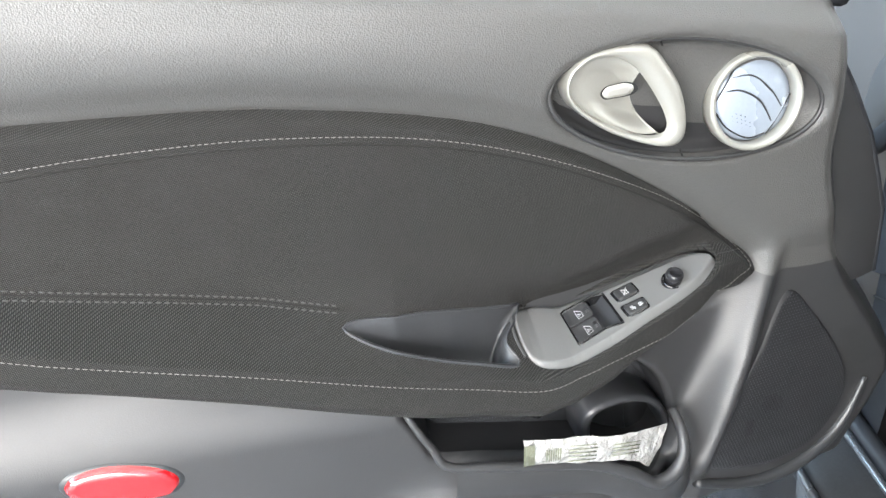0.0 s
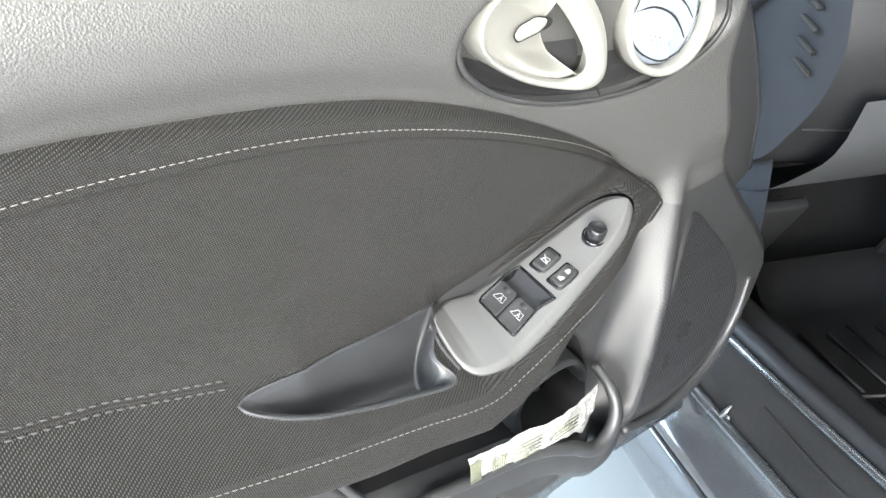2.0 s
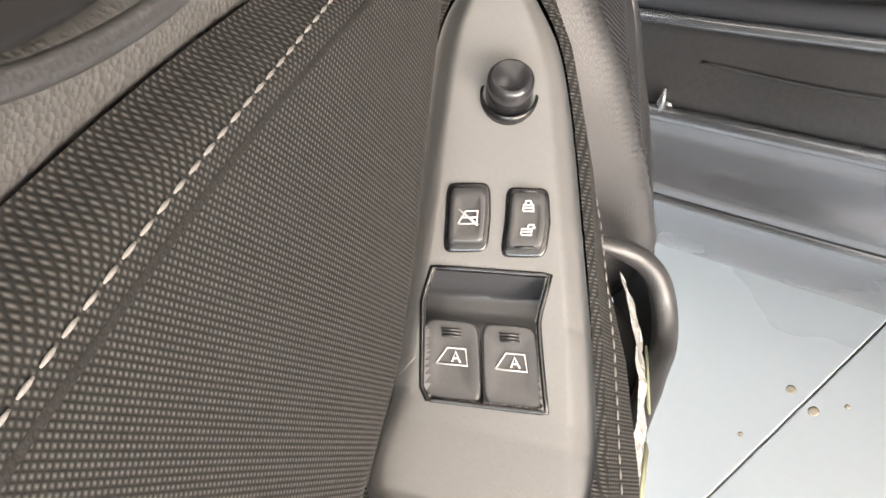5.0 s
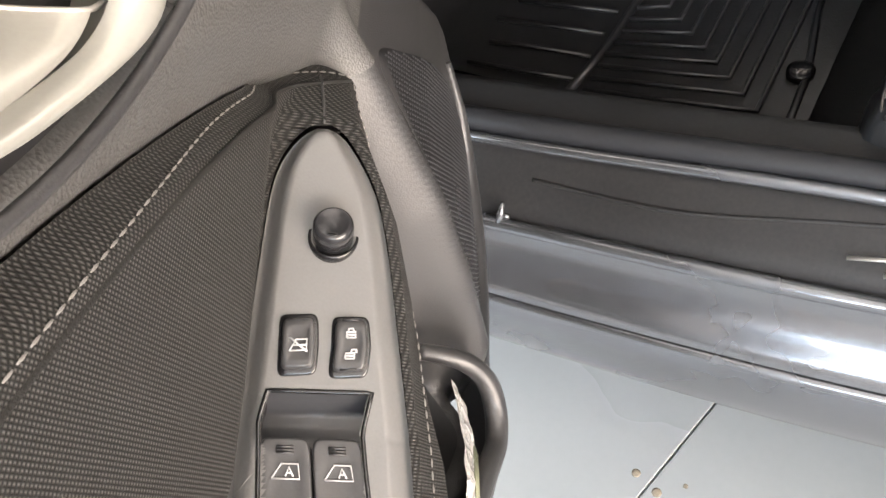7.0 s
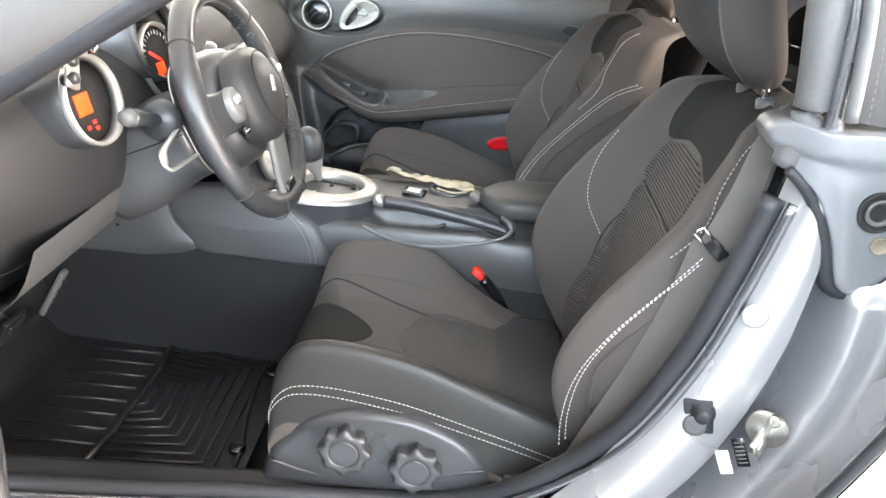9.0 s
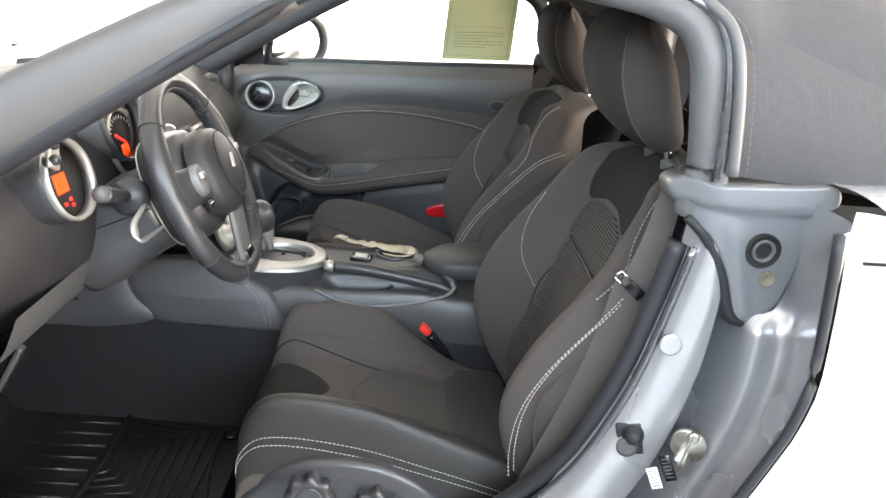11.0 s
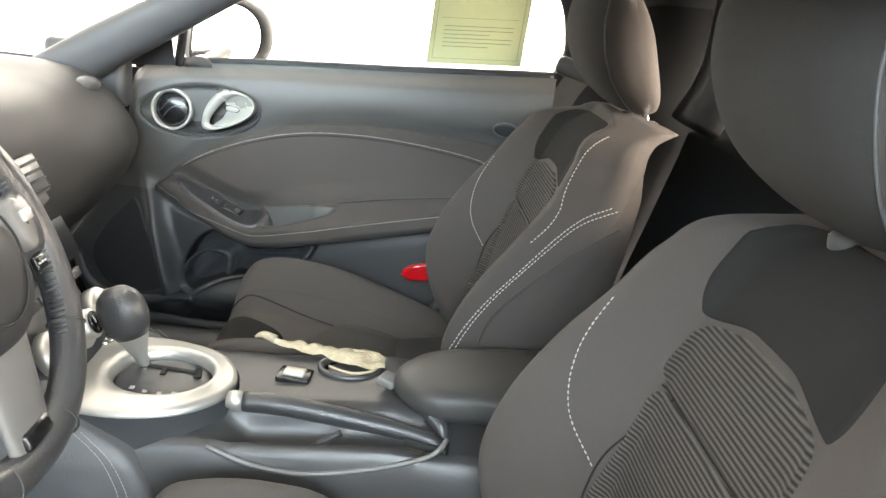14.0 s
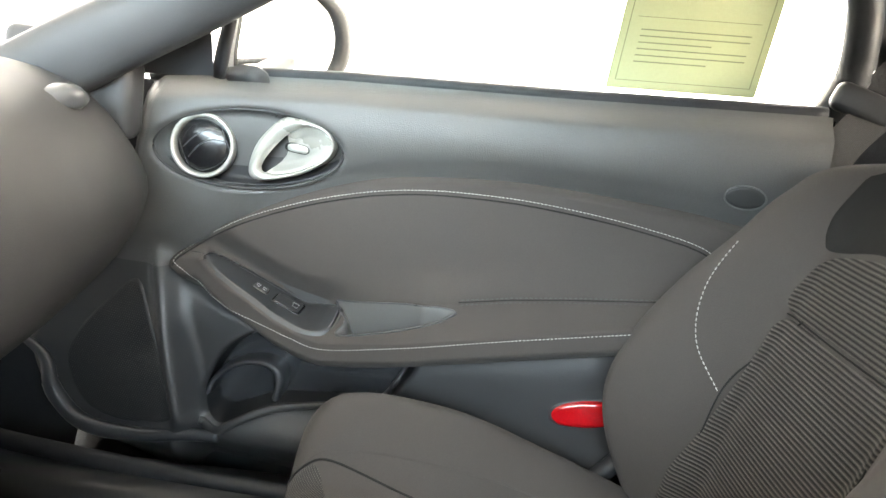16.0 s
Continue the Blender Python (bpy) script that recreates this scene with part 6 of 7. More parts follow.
    if driver:
        for kx, kz in ((0.215, 0.504), (0.311, 0.489)):
            m = axis_frame((kx + dx, ys + so * 0.012, kz + dz), (0, so, 0.05))
            n = 96
            prof = []
            for r, h, wave in ((0.031, -0.004, 1), (0.0335, 0.004, 1), (0.0335, 0.016, 1), (0.0315, 0.020, 1), (0.0265, 0.0212, 0), (0.0215, 0.0212, 0), (0.0208, 0.0206, 0), (0.0200, 0.0192, 0), (0.0192, 0.0192, 0), (0.0186, 0.0200, 0), (0.0170, 0.0203, 0), (0.0080, 0.0203, 0), (0.0001, 0.0203, 0)):
                prof.append([tuple(m @ Vector(((r + wave * 0.0034 * math.cos(8 * s)) * math.cos(s), (r + wave * 0.0034 * math.cos(8 * s)) * math.sin(s), h))) for s in np.linspace(0, 2 * math.pi, n, endpoint=False)])
            part("adjuster_knob", grid(prof, close_u=True), PLASTIC_SMOOTH, cover, "lobed height adjuster knob")
    # rails
    for s in (-1, 1):
        part("seat_rail", rounded_box((0.46, 0.03, 0.05), 0.2, 2, pose(0.33 + dx, yc + s * 0.185, 0.365)), DARK, seat, "black steel seat rail")
    part("rail_bolt", lathe([(0.016, 0.0), (0.016, 0.010), (0.011, 0.014), (0.0001, 0.014)], axis_frame((0.078 + dx, yc + so * 0.194, 0.385), (0, 0, 1)), 14), STEEL, seat, "steel rail bolt")
    return seat


driver_seat = build_seat(-0.355, 0.0, 0.0, "dark cloth driver's sports seat with two lobed knobs", True)
passenger_seat = build_seat(0.355, -0.045, -0.012, "dark cloth passenger sports seat with pale stitching", False)

# ---- dashboard ----
DASH = material("soft_dash_trim", (0.019, 0.019, 0.020), 0.55, 0, 0.10, 5, 900, 0.2, cell=850, spec=0.22)
dash = thing("dashboard", (-0.45, 0, 0.60), "dark grained dashboard with orange lit round gauges", "dashboard")
PROFILE = np.array([(-0.78, 0.900), (-0.60, 0.932), (-0.40, 0.955), (-0.27, 0.958), (-0.200, 0.948), (-0.155, 0.925), (-0.136, 0.885), (-0.132, 0.825), (-0.148, 0.768), (-0.190, 0.712), (-0.250, 0.655), (-0.36, 0.615), (-0.52, 0.600)])


def dash_point(y, s):
    """s: 0 at the windscreen to 1 under the dash."""
    p = spline(PROFILE, 60)
    k = np.clip(s, 0, 1) * 59
    x, z = np.interp(k, np.arange(60), p[:, 0]), np.interp(k, np.arange(60), p[:, 1])
    side = np.clip((np.abs(y) - 0.42) / 0.25, 0, 1)
    z = z - 0.024 * side**2 * step(0.78, 0.86, z) - 0.006 * step(0.15, 0.45, y) * step(0.80, 0.93, z) + 0.018 * np.exp(-((y / 0.18) ** 2)) * (z > 0.9)
    return np.stack([x - 0.055 * side**2.5 - 0.045 * step(0.15, 0.45, y) * step(0.80, 0.92, z), y, z], -1)


Y, S = np.meshgrid(np.linspace(-0.650, 0.668, 90), np.linspace(0, 1, 60))
part("dash_pad", grid(dash_point(Y, S)), DASH, dash, "soft grained dash pad")
for y0 in (-0.650, 0.668):
    rim = dash_point(np.full(60, y0), np.linspace(0, 1, 60))
    part("dash_end", (rim.tolist(), [tuple(range(60)) if y0 > 0 else tuple(range(60))[::-1]]), SEAL, dash, "black plastic dash end cap", False)
# lower driver's panel, glove box joint
q = dash_point(np.linspace(-0.645, -0.47, 20), np.full(20, 0.70))
part("lower_panel_joint", tube(q + [0.001, 0, 0], 0.0022, 5), DARK, dash)
q = dash_point(np.linspace(0.16, 0.60, 40), np.full(40, 0.785))
part("glove_box_joint", tube(q + [0.001, 0, 0], 0.0022, 5), DARK, dash)
part("knee_panel", grid([[(x, y, z) for x, z in spline([(-0.145, 0.775), (-0.170, 0.715), (-0.215, 0.670), (-0.300, 0.610), (-0.42, 0.575)], 16)] for y in np.linspace(-0.640, -0.16, 20)]), KNEE, dash, "smooth grey knee panel")
for k in range(5):
    part("side_vent_slat", rounded_box((0.030, 0.006, 0.006), 0.3, 2, pose(-0.232, -0.655, 0.785 + k * 0.022, 0, 18, 0)), DARK, dash, "dark side vent slot")
cap = part("demister_outlet", lathe([(0.030, -0.004), (0.030, 0.003), (0.022, 0.006), (0.014, 0.012), (0.0001, 0.013)], axis_frame((-0.206, 0.487, 0.921), (0.70, -0.15, 0.72)) @ Matrix.Diagonal((0.50, 1.05, 1.0, 1.0)), 32), PLASTIC_SMOOTH, dash, "small oval demister outlet")
# three small gauges on the dash top
for k, y in enumerate((-0.062, 0.014, 0.090)):
    m = axis_frame((-0.250, y, 0.965), (1, -0.22, 0.18)) @ Matrix.Scale(0.80, 4)
    pod = part("gauge_pod", lathe([(0.030, -0.14), (0.042, -0.08), (0.0435, -0.01), (0.041, 0.004), (0.037, 0.004), (0.034, -0.012), (0.0001, -0.012)], m, 36), TRIM, dash, "round gauge pod on the dash top")
    part("gauge_ring", lathe([(0.0375, 0.002), (0.0375, 0.007), (0.0345, 0.007), (0.0345, 0.0)], m, 36), SILVER, pod)
    part("gauge_face", lathe([(0.034, -0.010), (0.0001, -0.0098)], m, 30), BLACK, pod)
    if k == 0:
        part("clock_display", rounded_box((0.020, 0.030, 0.002), 0.2, 1, m @ pose(0, 0, -0.006)), AMBER, pod, "orange lit display")
    else:
        part("gauge_needle", rounded_box((0.022, 0.0022, 0.002), 0.2, 1, m @ pose(0.004, 0.004, -0.006, 0, 0, 40 * k)), NEEDLE, pod)
# centre stack
rows = []
for t in np.linspace(0, 1, 26):
    x = np.interp(t, (0, 0.25, 0.6, 1.0), (-0.185, -0.135, -0.085, -0.015))
    z = np.interp(t, (0, 0.25, 0.6, 1.0), (0.950, 0.875, 0.770, 0.650))
    rows.append([(x - 0.05 * abs(s) ** 4, s * (0.135 - 0.02 * t), z - 0.01 * abs(s) ** 4) for s in np.linspace(-1, 1, 24)])
stack = part("radio_console", grid(rows), PLASTIC, dash, "dark radio console with knobs")
part("stack_lid", grid([[(-0.178 + 0.075 * t - 0.010 * abs(s) ** 3, s * 0.115, 0.958 - 0.140 * t + 0.008) for s in np.linspace(-1, 1, 14)] for t in np.linspace(0, 1, 10)]), LEATHER, stack, "stitched leather stack lid")
for s in (-0.62, -0.70):
    part("lid_stitching", stitches([(-0.172 + 0.075 * t, s * 0.115, 0.9675 - 0.140 * t) for t in np.linspace(0, 1, 30)]), THREAD, stack)
for y in (-0.068, 0.0, 0.068):
    m = axis_frame((-0.036, y, 0.698), (0.88, 0, 0.48))
    kn = part("climate_knob", lathe([(0.027, -0.006), (0.027, 0.006), (0.024, 0.010), (0.0195, 0.010), (0.019, 0.022), (0.016, 0.025), (0.0001, 0.025)], m, 36), SILVER, stack, "round silver climate knob")
    part("knob_face", lathe([(0.015, 0.0252), (0.0001, 0.0258)], m, 24), BLACK, kn)
    part("knob_pointer", rounded_box((0.010, 0.0016, 0.001), 0.2, 1, m @ pose(0.004, 0, 0.0264)), WHITE_INK, kn)
for y in (-0.055, 0.055):
    part("centre_vent", rounded_box((0.012, 0.085, 0.05), 0.2, 2, pose(-0.118, y, 0.865, 0, -26, 0)), PLASTIC_SMOOTH, stack, "rectangular centre air vent")
    for k in range(4):
        part("vent_slat", rounded_box((0.006, 0.076, 0.003), 0.2, 1, pose(-0.1105 - 0.0045 * k + 0.007, y, 0.850 + k * 0.011, 0, -26, 0)), DARK, stack)
part("display_panel", rounded_box((0.010, 0.19, 0.055), 0.15, 2, pose(-0.083, 0, 0.785, 0, -26, 0)), BLACK, stack, "black glossy radio panel")
for k in range(6):
    part("radio_button", rounded_box((0.006, 0.022, 0.012), 0.25, 2, pose(-0.066, -0.0725 + k * 0.029, 0.742, 0, -26, 0)), BUTTON, stack)

COWL = material("cowl_plastic", (0.052, 0.054, 0.058), 0.36, 0, 0.08, 9, 600, 0.06)

# ---- steering wheel and column ----
WC, TILT_W = Vector((0.005, -0.340, 0.891)), radians(25)
WN, WU = Vector((math.cos(TILT_W), 0, math.sin(TILT_W))), Vector((-math.sin(TILT_W), 0, math.cos(TILT_W)))
WR = Vector((0, 1, 0))
wheel_pt = lambda a, b, c=0.0: tuple(WC + WR * a + WU * b + WN * c)
wheel = thing("steering_wheel", WC, "black leather steering wheel with laced rim and grey spokes", "steering wheel")
R0, R1 = 0.1555, 0.0160
rows = []
for t in np.linspace(0, 2 * math.pi, 120, endpoint=False):
    thick = 1.0 + 0.13 * (math.exp(-((abs(t - math.pi / 2) - 1.15) / 0.22) ** 2) + math.exp(-((abs(t - math.pi / 2) - 5.13) / 0.22) ** 2))
    r0 = R0 - 0.004 * math.exp(-((t - 1.5 * math.pi) / 0.45) ** 2)
    rows.append([wheel_pt((r0 + R1 * thick * math.cos(s)) * math.cos(t), (r0 + R1 * thick * math.cos(s)) * math.sin(t), R1 * 0.95 * thick * math.sin(s)) for s in np.linspace(0, 2 * math.pi, 18, endpoint=False)])
rim = part("rim", grid(rows, close_u=True, close_v=True), WHEEL_LEATHER, wheel, "worn black leather rim")
for t in (0.72, 2.42, 3.75, 5.67, 4.40, 5.02):
    part("rim_seam", tube([wheel_pt((R0 + (R1 + 0.0008) * math.cos(s)) * math.cos(t), (R0 + (R1 + 0.0008) * math.cos(s)) * math.sin(t), (R1 * 0.95 + 0.0008) * math.sin(s)) for s in np.linspace(0, 2 * math.pi, 20, endpoint=False)], 0.0011, 5, closed=True), THREAD_DARK, rim)
for lo, hi in ((-0.70, 0.95), (2.20, 3.84), (1.0, 2.1)):
    for t in np.arange(lo, hi, 0.036):
        p = [wheel_pt((R0 - (R1 + 0.0006) * math.cos(s)) * math.cos(t + s * 0.012), (R0 - (R1 + 0.0006) * math.cos(s)) * math.sin(t + s * 0.012), (R1 * 0.95 + 0.0006) * math.sin(s)) for s in np.linspace(-0.15, 0.62, 4)]
        part("rim_lacing", tube(p, 0.0017, 5), WHEEL_LEATHER, rim)
# airbag pad
rows = []
for k, h in ((1.04, 0.005), (1.03, 0.020), (0.98, 0.030), (0.9, 0.036), (0.7, 0.042), (0.4, 0.046), (0.05, 0.048)):
    rows.append([wheel_pt(0.070 * k * math.copysign(abs(math.cos(t)) ** 0.85, math.cos(t)), 0.006 + 0.064 * k * math.copysign(abs(math.sin(t)) ** 0.85, math.sin(t)) * (1.0 if math.sin(t) > 0 else 1.05), h) for t in np.linspace(0, 2 * math.pi, 60, endpoint=False)])
v, f = grid(rows, close_u=True)
f.append(tuple(range(360, 420)))
pad = part("airbag_pad", (v, f), BEZEL_GREY, wheel, "rounded black airbag pad")
part("pad_groove", tube([wheel_pt(0.047 * math.cos(t), 0.010 + 0.052 * math.sin(t), 0.0455 - 0.0025 * abs(math.sin(t))) for t in np.linspace(0, 2 * math.pi, 50, endpoint=False)], 0.0011, 5, closed=True), DARK, pad)
part("emblem", tube([wheel_pt(-0.008, 0.004, 0.0492), wheel_pt(0.008, 0.023, 0.0484)], [0.0030, 0.0036, 0.0030], 8, 6, flat=0.5), SILVER, pad, "bright slanted emblem bar")
for s in (-1, 1):
    rows = []
    for t in np.linspace(0, 1, 14):
        x = s * (0.060 + t * 0.088)
        hw = 0.030 - 0.006 * t + 0.012 * t**4
        rows.append([wheel_pt(x, 0.004 + 0.010 * t + hw * math.sin(a), 0.018 - 0.014 * t + 0.009 * math.cos(a)) for a in np.linspace(0, 2 * math.pi, 20, endpoint=False)])
    sp = part("side_spoke", grid(rows, close_u=True, caps=True), PLASTIC_SMOOTH, wheel, "black spoke with silver controls")
    rows = []
    for k, h in ((1.0, 0.020), (0.96, 0.0285), (0.8, 0.0305), (0.1, 0.032)):
        rows.append([wheel_pt(s * (0.096 + 0.017 * k * math.cos(t)), 0.014 + 0.024 * k * math.sin(t), h - 0.05 * (0.022 * k * math.cos(t) + 0.010)) for t in np.linspace(0, 2 * math.pi, 36, endpoint=False)])
    ctl = part("control_pod", grid(rows, close_u=True), PLASTIC_GREY, sp, "grey button pod")
    part("control_rocker", rounded_box((0.016, 0.010, 0.006), 0.3, 2, Matrix.Translation(wheel_pt(s * 0.098, 0.020, 0.0315)) @ Matrix((WR, WU, WN)).transposed().to_4x4()), SILVER, ctl)
    part("control_button", rounded_box((0.018, 0.012, 0.005), 0.3, 2, Matrix.Translation(wheel_pt(s * 0.096, -0.022, 0.0240)) @ Matrix((WR, WU, WN)).transposed().to_4x4()), BLACK, sp, "small black button panel")
    for k in (-1, 0, 1):
        part("button_mark", rounded_box((0.0030, 0.0018, 0.001), 0.2, 1, Matrix.Translation(wheel_pt(s * 0.096 + k * 0.005, -0.022, 0.0268)) @ Matrix((WR, WU, WN)).transposed().to_4x4()), WHITE_INK, sp)
rows = []
for t in np.linspace(0, 1, 14):
    hw = 0.034 - 0.006 * t
    rows.append([wheel_pt(hw * math.copysign(abs(math.cos(a)) ** 0.6, math.cos(a)), -0.055 - t * 0.092, 0.022 - 0.020 * t + 0.007 * math.copysign(abs(math.sin(a)) ** 0.8, math.sin(a))) for a in np.linspace(0, 2 * math.pi, 24, endpoint=False)])
ls = part("lower_spoke", grid(rows, close_u=True, caps=True), PLASTIC_GREY, wheel, "smooth grey lower spoke")
part("spoke_hollow", rounded_box((0.040, 0.016, 0.012), 0.3, 2, Matrix.Translation(wheel_pt(0, -0.132, 0.010)) @ Matrix((WR, WU, WN)).transposed().to_4x4()), BLACK, ls)
# column and stalks
column = thing("steering_column", tuple(WC - WN * 0.2), "grey plastic steering column cowl with stalks", "steering column")
rows = []
for t in np.linspace(0, 1, 18):
    c = WC - WN * (0.070 + 0.16 * t)
    a, hi, lo = 0.074 + 0.012 * math.sin(t * 3.1), 0.048, 0.078 + 0.030 * float(step(0, 0.9, t))
    rows.append([tuple(c + WR * (a * math.copysign(abs(math.cos(s)) ** 0.7, math.cos(s))) + WU * ((hi if math.sin(s) > 0 else lo) * math.copysign(abs(math.sin(s)) ** 0.75, math.sin(s)))) for s in np.linspace(0, 2 * math.pi, 40, endpoint=False)])
rows.insert(0, [tuple(Vector(p) * 0.12 + (WC - WN * 0.066) * 0.88) for p in rows[0]])
cowl = part("column_cowl", grid(rows, close_u=True, caps=True), COWL, column, "grey plastic cowl")
hub = [[wheel_pt(0.074 * k * math.copysign(abs(math.cos(t)) ** 0.75, math.cos(t)), 0.084 * k * math.copysign(abs(math.sin(t)) ** 0.75, math.sin(t)), c) for t in np.linspace(0, 2 * math.pi, 48, endpoint=False)] for k, c in ((0.75, 0.004), (0.95, -0.012), (1.0, -0.030), (1.0, -0.064), (0.8, -0.066))]
hc = part("hub_cover", grid(hub, close_u=True, caps=True), BUTTON, wheel, "black cover behind the hub")
part("hub_line", tube([Vector(p) + (Vector(p) - WC) * 0.01 for p in hub[3]], 0.0011, 5, closed=True), SILVER, hc, "thin silver line")
part("cowl_joint", tube([tuple(WC - WN * (0.072 + 0.155 * t) + WR * (-0.0742 - 0.012 * math.sin(t * 3.1)) - WU * 0.004) for t in np.linspace(0, 1, 14)], 0.0012, 5), DARK, cowl)
st = [(-0.075, -0.405, 0.872), (-0.088, -0.450, 0.884), (-0.094, -0.492, 0.897)]
stalk = part("light_stalk", tube(st, [0.010, 0.009, 0.013], 12, 16), PLASTIC, column, "dark light stalk with pale end")
part("stalk_end", lathe([(0.0105, -0.014), (0.0112, 0.0), (0.010, 0.010), (0.006, 0.014), (0.0001, 0.015)], axis_frame(st[-1], (-0.05, -1, 0.25)), 24), SEAL_GREY, stalk, "pale grey stalk end")
part("stalk_collar", lathe([(0.026, -0.012), (0.028, 0.0), (0.023, 0.010), (0.0001, 0.010)], axis_frame((-0.082, -0.428, 0.878), (-0.05, -1, 0.25)), 24), PLASTIC, stalk)
part("wiper_stalk", tube([(-0.075, -0.275, 0.878), (-0.092, -0.225, 0.905), (-0.100, -0.185, 0.925)], [0.010, 0.009, 0.011], 12, 16), PLASTIC, column, "dark wiper stalk")
part("wiper_stalk_end", lathe([(0.010, -0.006), (0.0105, 0.004), (0.007, 0.010), (0.0001, 0.011)], axis_frame((-0.100, -0.185, 0.925), (-0.1, 1, 0.4)), 20), CHROME, column)
pd = [wheel_pt(a, b, c) for a, b, c in ((-0.072, 0.012, -0.066), (-0.104, 0.004, -0.068), (-0.140, -0.006, -0.072), (-0.150, -0.018, -0.072), (-0.146, -0.031, -0.072), (-0.110, -0.034, -0.068), (-0.072, -0.036, -0.066))]
part("gear_paddle", tube(pd, [0.004, 0.004, 0.0045, 0.006, 0.0045, 0.004, 0.004], 10, 40, flat=0.6), SILVER, column, "small silver gear paddle")
# instrument cluster, which stands on the column
cluster = thing("instrument_cluster", (-0.2, -0.40, 0.86), "three round gauges with silver rings and orange displays", "gauge cluster")
GN = Vector((0.94, -0.06, 0.28))
for y, x, z, r, kind, hood in ((-0.520, -0.140, 0.918, 0.051, "display", 0.018), (-0.297, -0.185, 0.943, 0.056, "tach", 0.050), (-0.278, -0.150, 0.917, 0.052, "dial", 0.010)):
    m = axis_frame((x, y, z), GN)
    face = 0.008 if kind != "tach" else -0.010
    hs = part("gauge_housing", lathe([(r * 0.8, -0.12), (r * 1.04, -0.05), (r * 1.08, 0.0), (r * 1.06, hood), (r * 1.0, hood + 0.002), (r * 0.97, face - 0.002), (0.0001, face - 0.002)], m, 48), PLASTIC if kind != "tach" else BUTTON, cluster, "dark round gauge housing")
    part("gauge_ring", lathe([(r * 1.06, hood - 0.006), (r * 1.09, hood + 0.001), (r * 1.05, hood + 0.006), (r * 0.97, hood + 0.001), (r * 0.96, hood - 0.010)], m, 48), SILVER if kind != "tach" else BUTTON, hs, "satin silver ring" if kind != "tach" else "black hood edge")
    part("gauge_face", lathe([(r * 0.97, face), (0.0001, face + 0.0005)], m, 36), DARK, hs)
    if kind == "display":
        part("trip_display", rounded_box((r * 0.50, r * 0.55, 0.002), 0.2, 1, m @ pose(-0.002, 0.010, face + 0.002)), AMBER, hs, "orange lit trip display")
        for a, b in ((-0.030, 0.012), (-0.034, -0.004), (-0.026, -0.002), (0.034, 0.016)):
            part("warning_lamp", rounded_box((0.005, 0.006, 0.002), 0.2, 1, m @ pose(a, b, face + 0.001)), NEEDLE, hs)
    else:
        for k in range(22):
            part("dial_tick", rounded_box((r * 0.11, 0.0012 if k % 2 else 0.0022, 0.001), 0.2, 1, m @ pose(0, 0, face + 0.001, 0, 0, -125 + k * 11.5) @ pose(r * 0.80, 0, 0)), WHITE_INK, hs)
        part("dial_needle", rounded_box((r * 0.62, 0.005, 0.002), 0.3, 1, m @ pose(0, 0, face + 0.004, 0, 0, 60) @ pose(r * 0.34, 0, 0)), NEEDLE, hs, "lit red needle")
        part("dial_display", rounded_box((r * 0.36, r * 0.42, 0.002), 0.2, 1, m @ pose(-r * 0.20, r * 0.10, face + 0.002)), AMBER, hs, "orange lit display")
ear = axis_frame((-0.134, -0.556, 0.962), GN)
ep = part("button_bracket", rounded_box((0.040, 0.022, 0.008), 0.45, 3, ear @ pose(0, 0, 0.008, 0, 0, -28)), SILVER, cluster, "silver bracket with two reset buttons")
for a, b in ((0.011, 0.000), (-0.007, 0.008)):
    part("reset_button", lathe([(0.0070, 0.0), (0.0070, 0.016), (0.005, 0.019), (0.0001, 0.0195)], ear @ pose(a, b, 0), 18), BUTTON, ep, "small black reset button")
part("bracket_screw", lathe([(0.005, 0.0), (0.005, 0.016), (0.003, 0.018), (0.0001, 0.018)], ear @ pose(0.016, -0.048, 0), 14), CHROME, ep)

# ---- centre console ----
console = thing("centre_console", (0.2, 0, 0.50), "dark grey centre console with silver shifter ring", "console")
rows = []
for x in np.linspace(-0.12, 0.72, 50):
    top = np.interp(x, (-0.12, 0.0, 0.2, 0.36, 0.42, 0.72), (0.640, 0.632, 0.638, 0.648, 0.640, 0.640))
    hw = np.interp(x, (-0.12, 0.1, 0.40, 0.72), (0.110, 0.108, 0.112, 0.115))
    dip = 0.030 * step(0.14, 0.19, x) * step(0.425, 0.37, x)
    sect = [(-hw - 0.020, 0.46), (-hw - 0.016, 0.56), (-hw - 0.006, top - 0.030), (-hw + 0.006, top - 0.012), (-hw + 0.016, top - 0.012 - dip), (-0.055, top - 0.006 - dip * 0.9), (-0.040, top), (0.0, top + 0.002), (hw - 0.02, top), (hw - 0.004, top - 0.010), (hw + 0.010, 0.56), (hw + 0.018, 0.46)]
    rows.append([(x, y, z) for y, z in spline(sect, 60)])
part("console_body", grid(rows), TRIM_FINE, console, "dark plastic console body")
seamline = spline([(0.150, -0.112, 0.622), (0.200, -0.118, 0.606), (0.262, -0.120, 0.600), (0.340, -0.118, 0.612), (0.405, -0.114, 0.632), (0.425, -0.100, 0.648)], 40)
part("tray_rim", tube(seamline, 0.0035, 6), PLASTIC_GREY, console, "raised rim of the side tray")
part("tray_divider", tube([(0.262, -0.108, 0.606), (0.268, -0.090, 0.616), (0.300, -0.072, 0.628)], 0.004, 6, 12), PLASTIC, console)
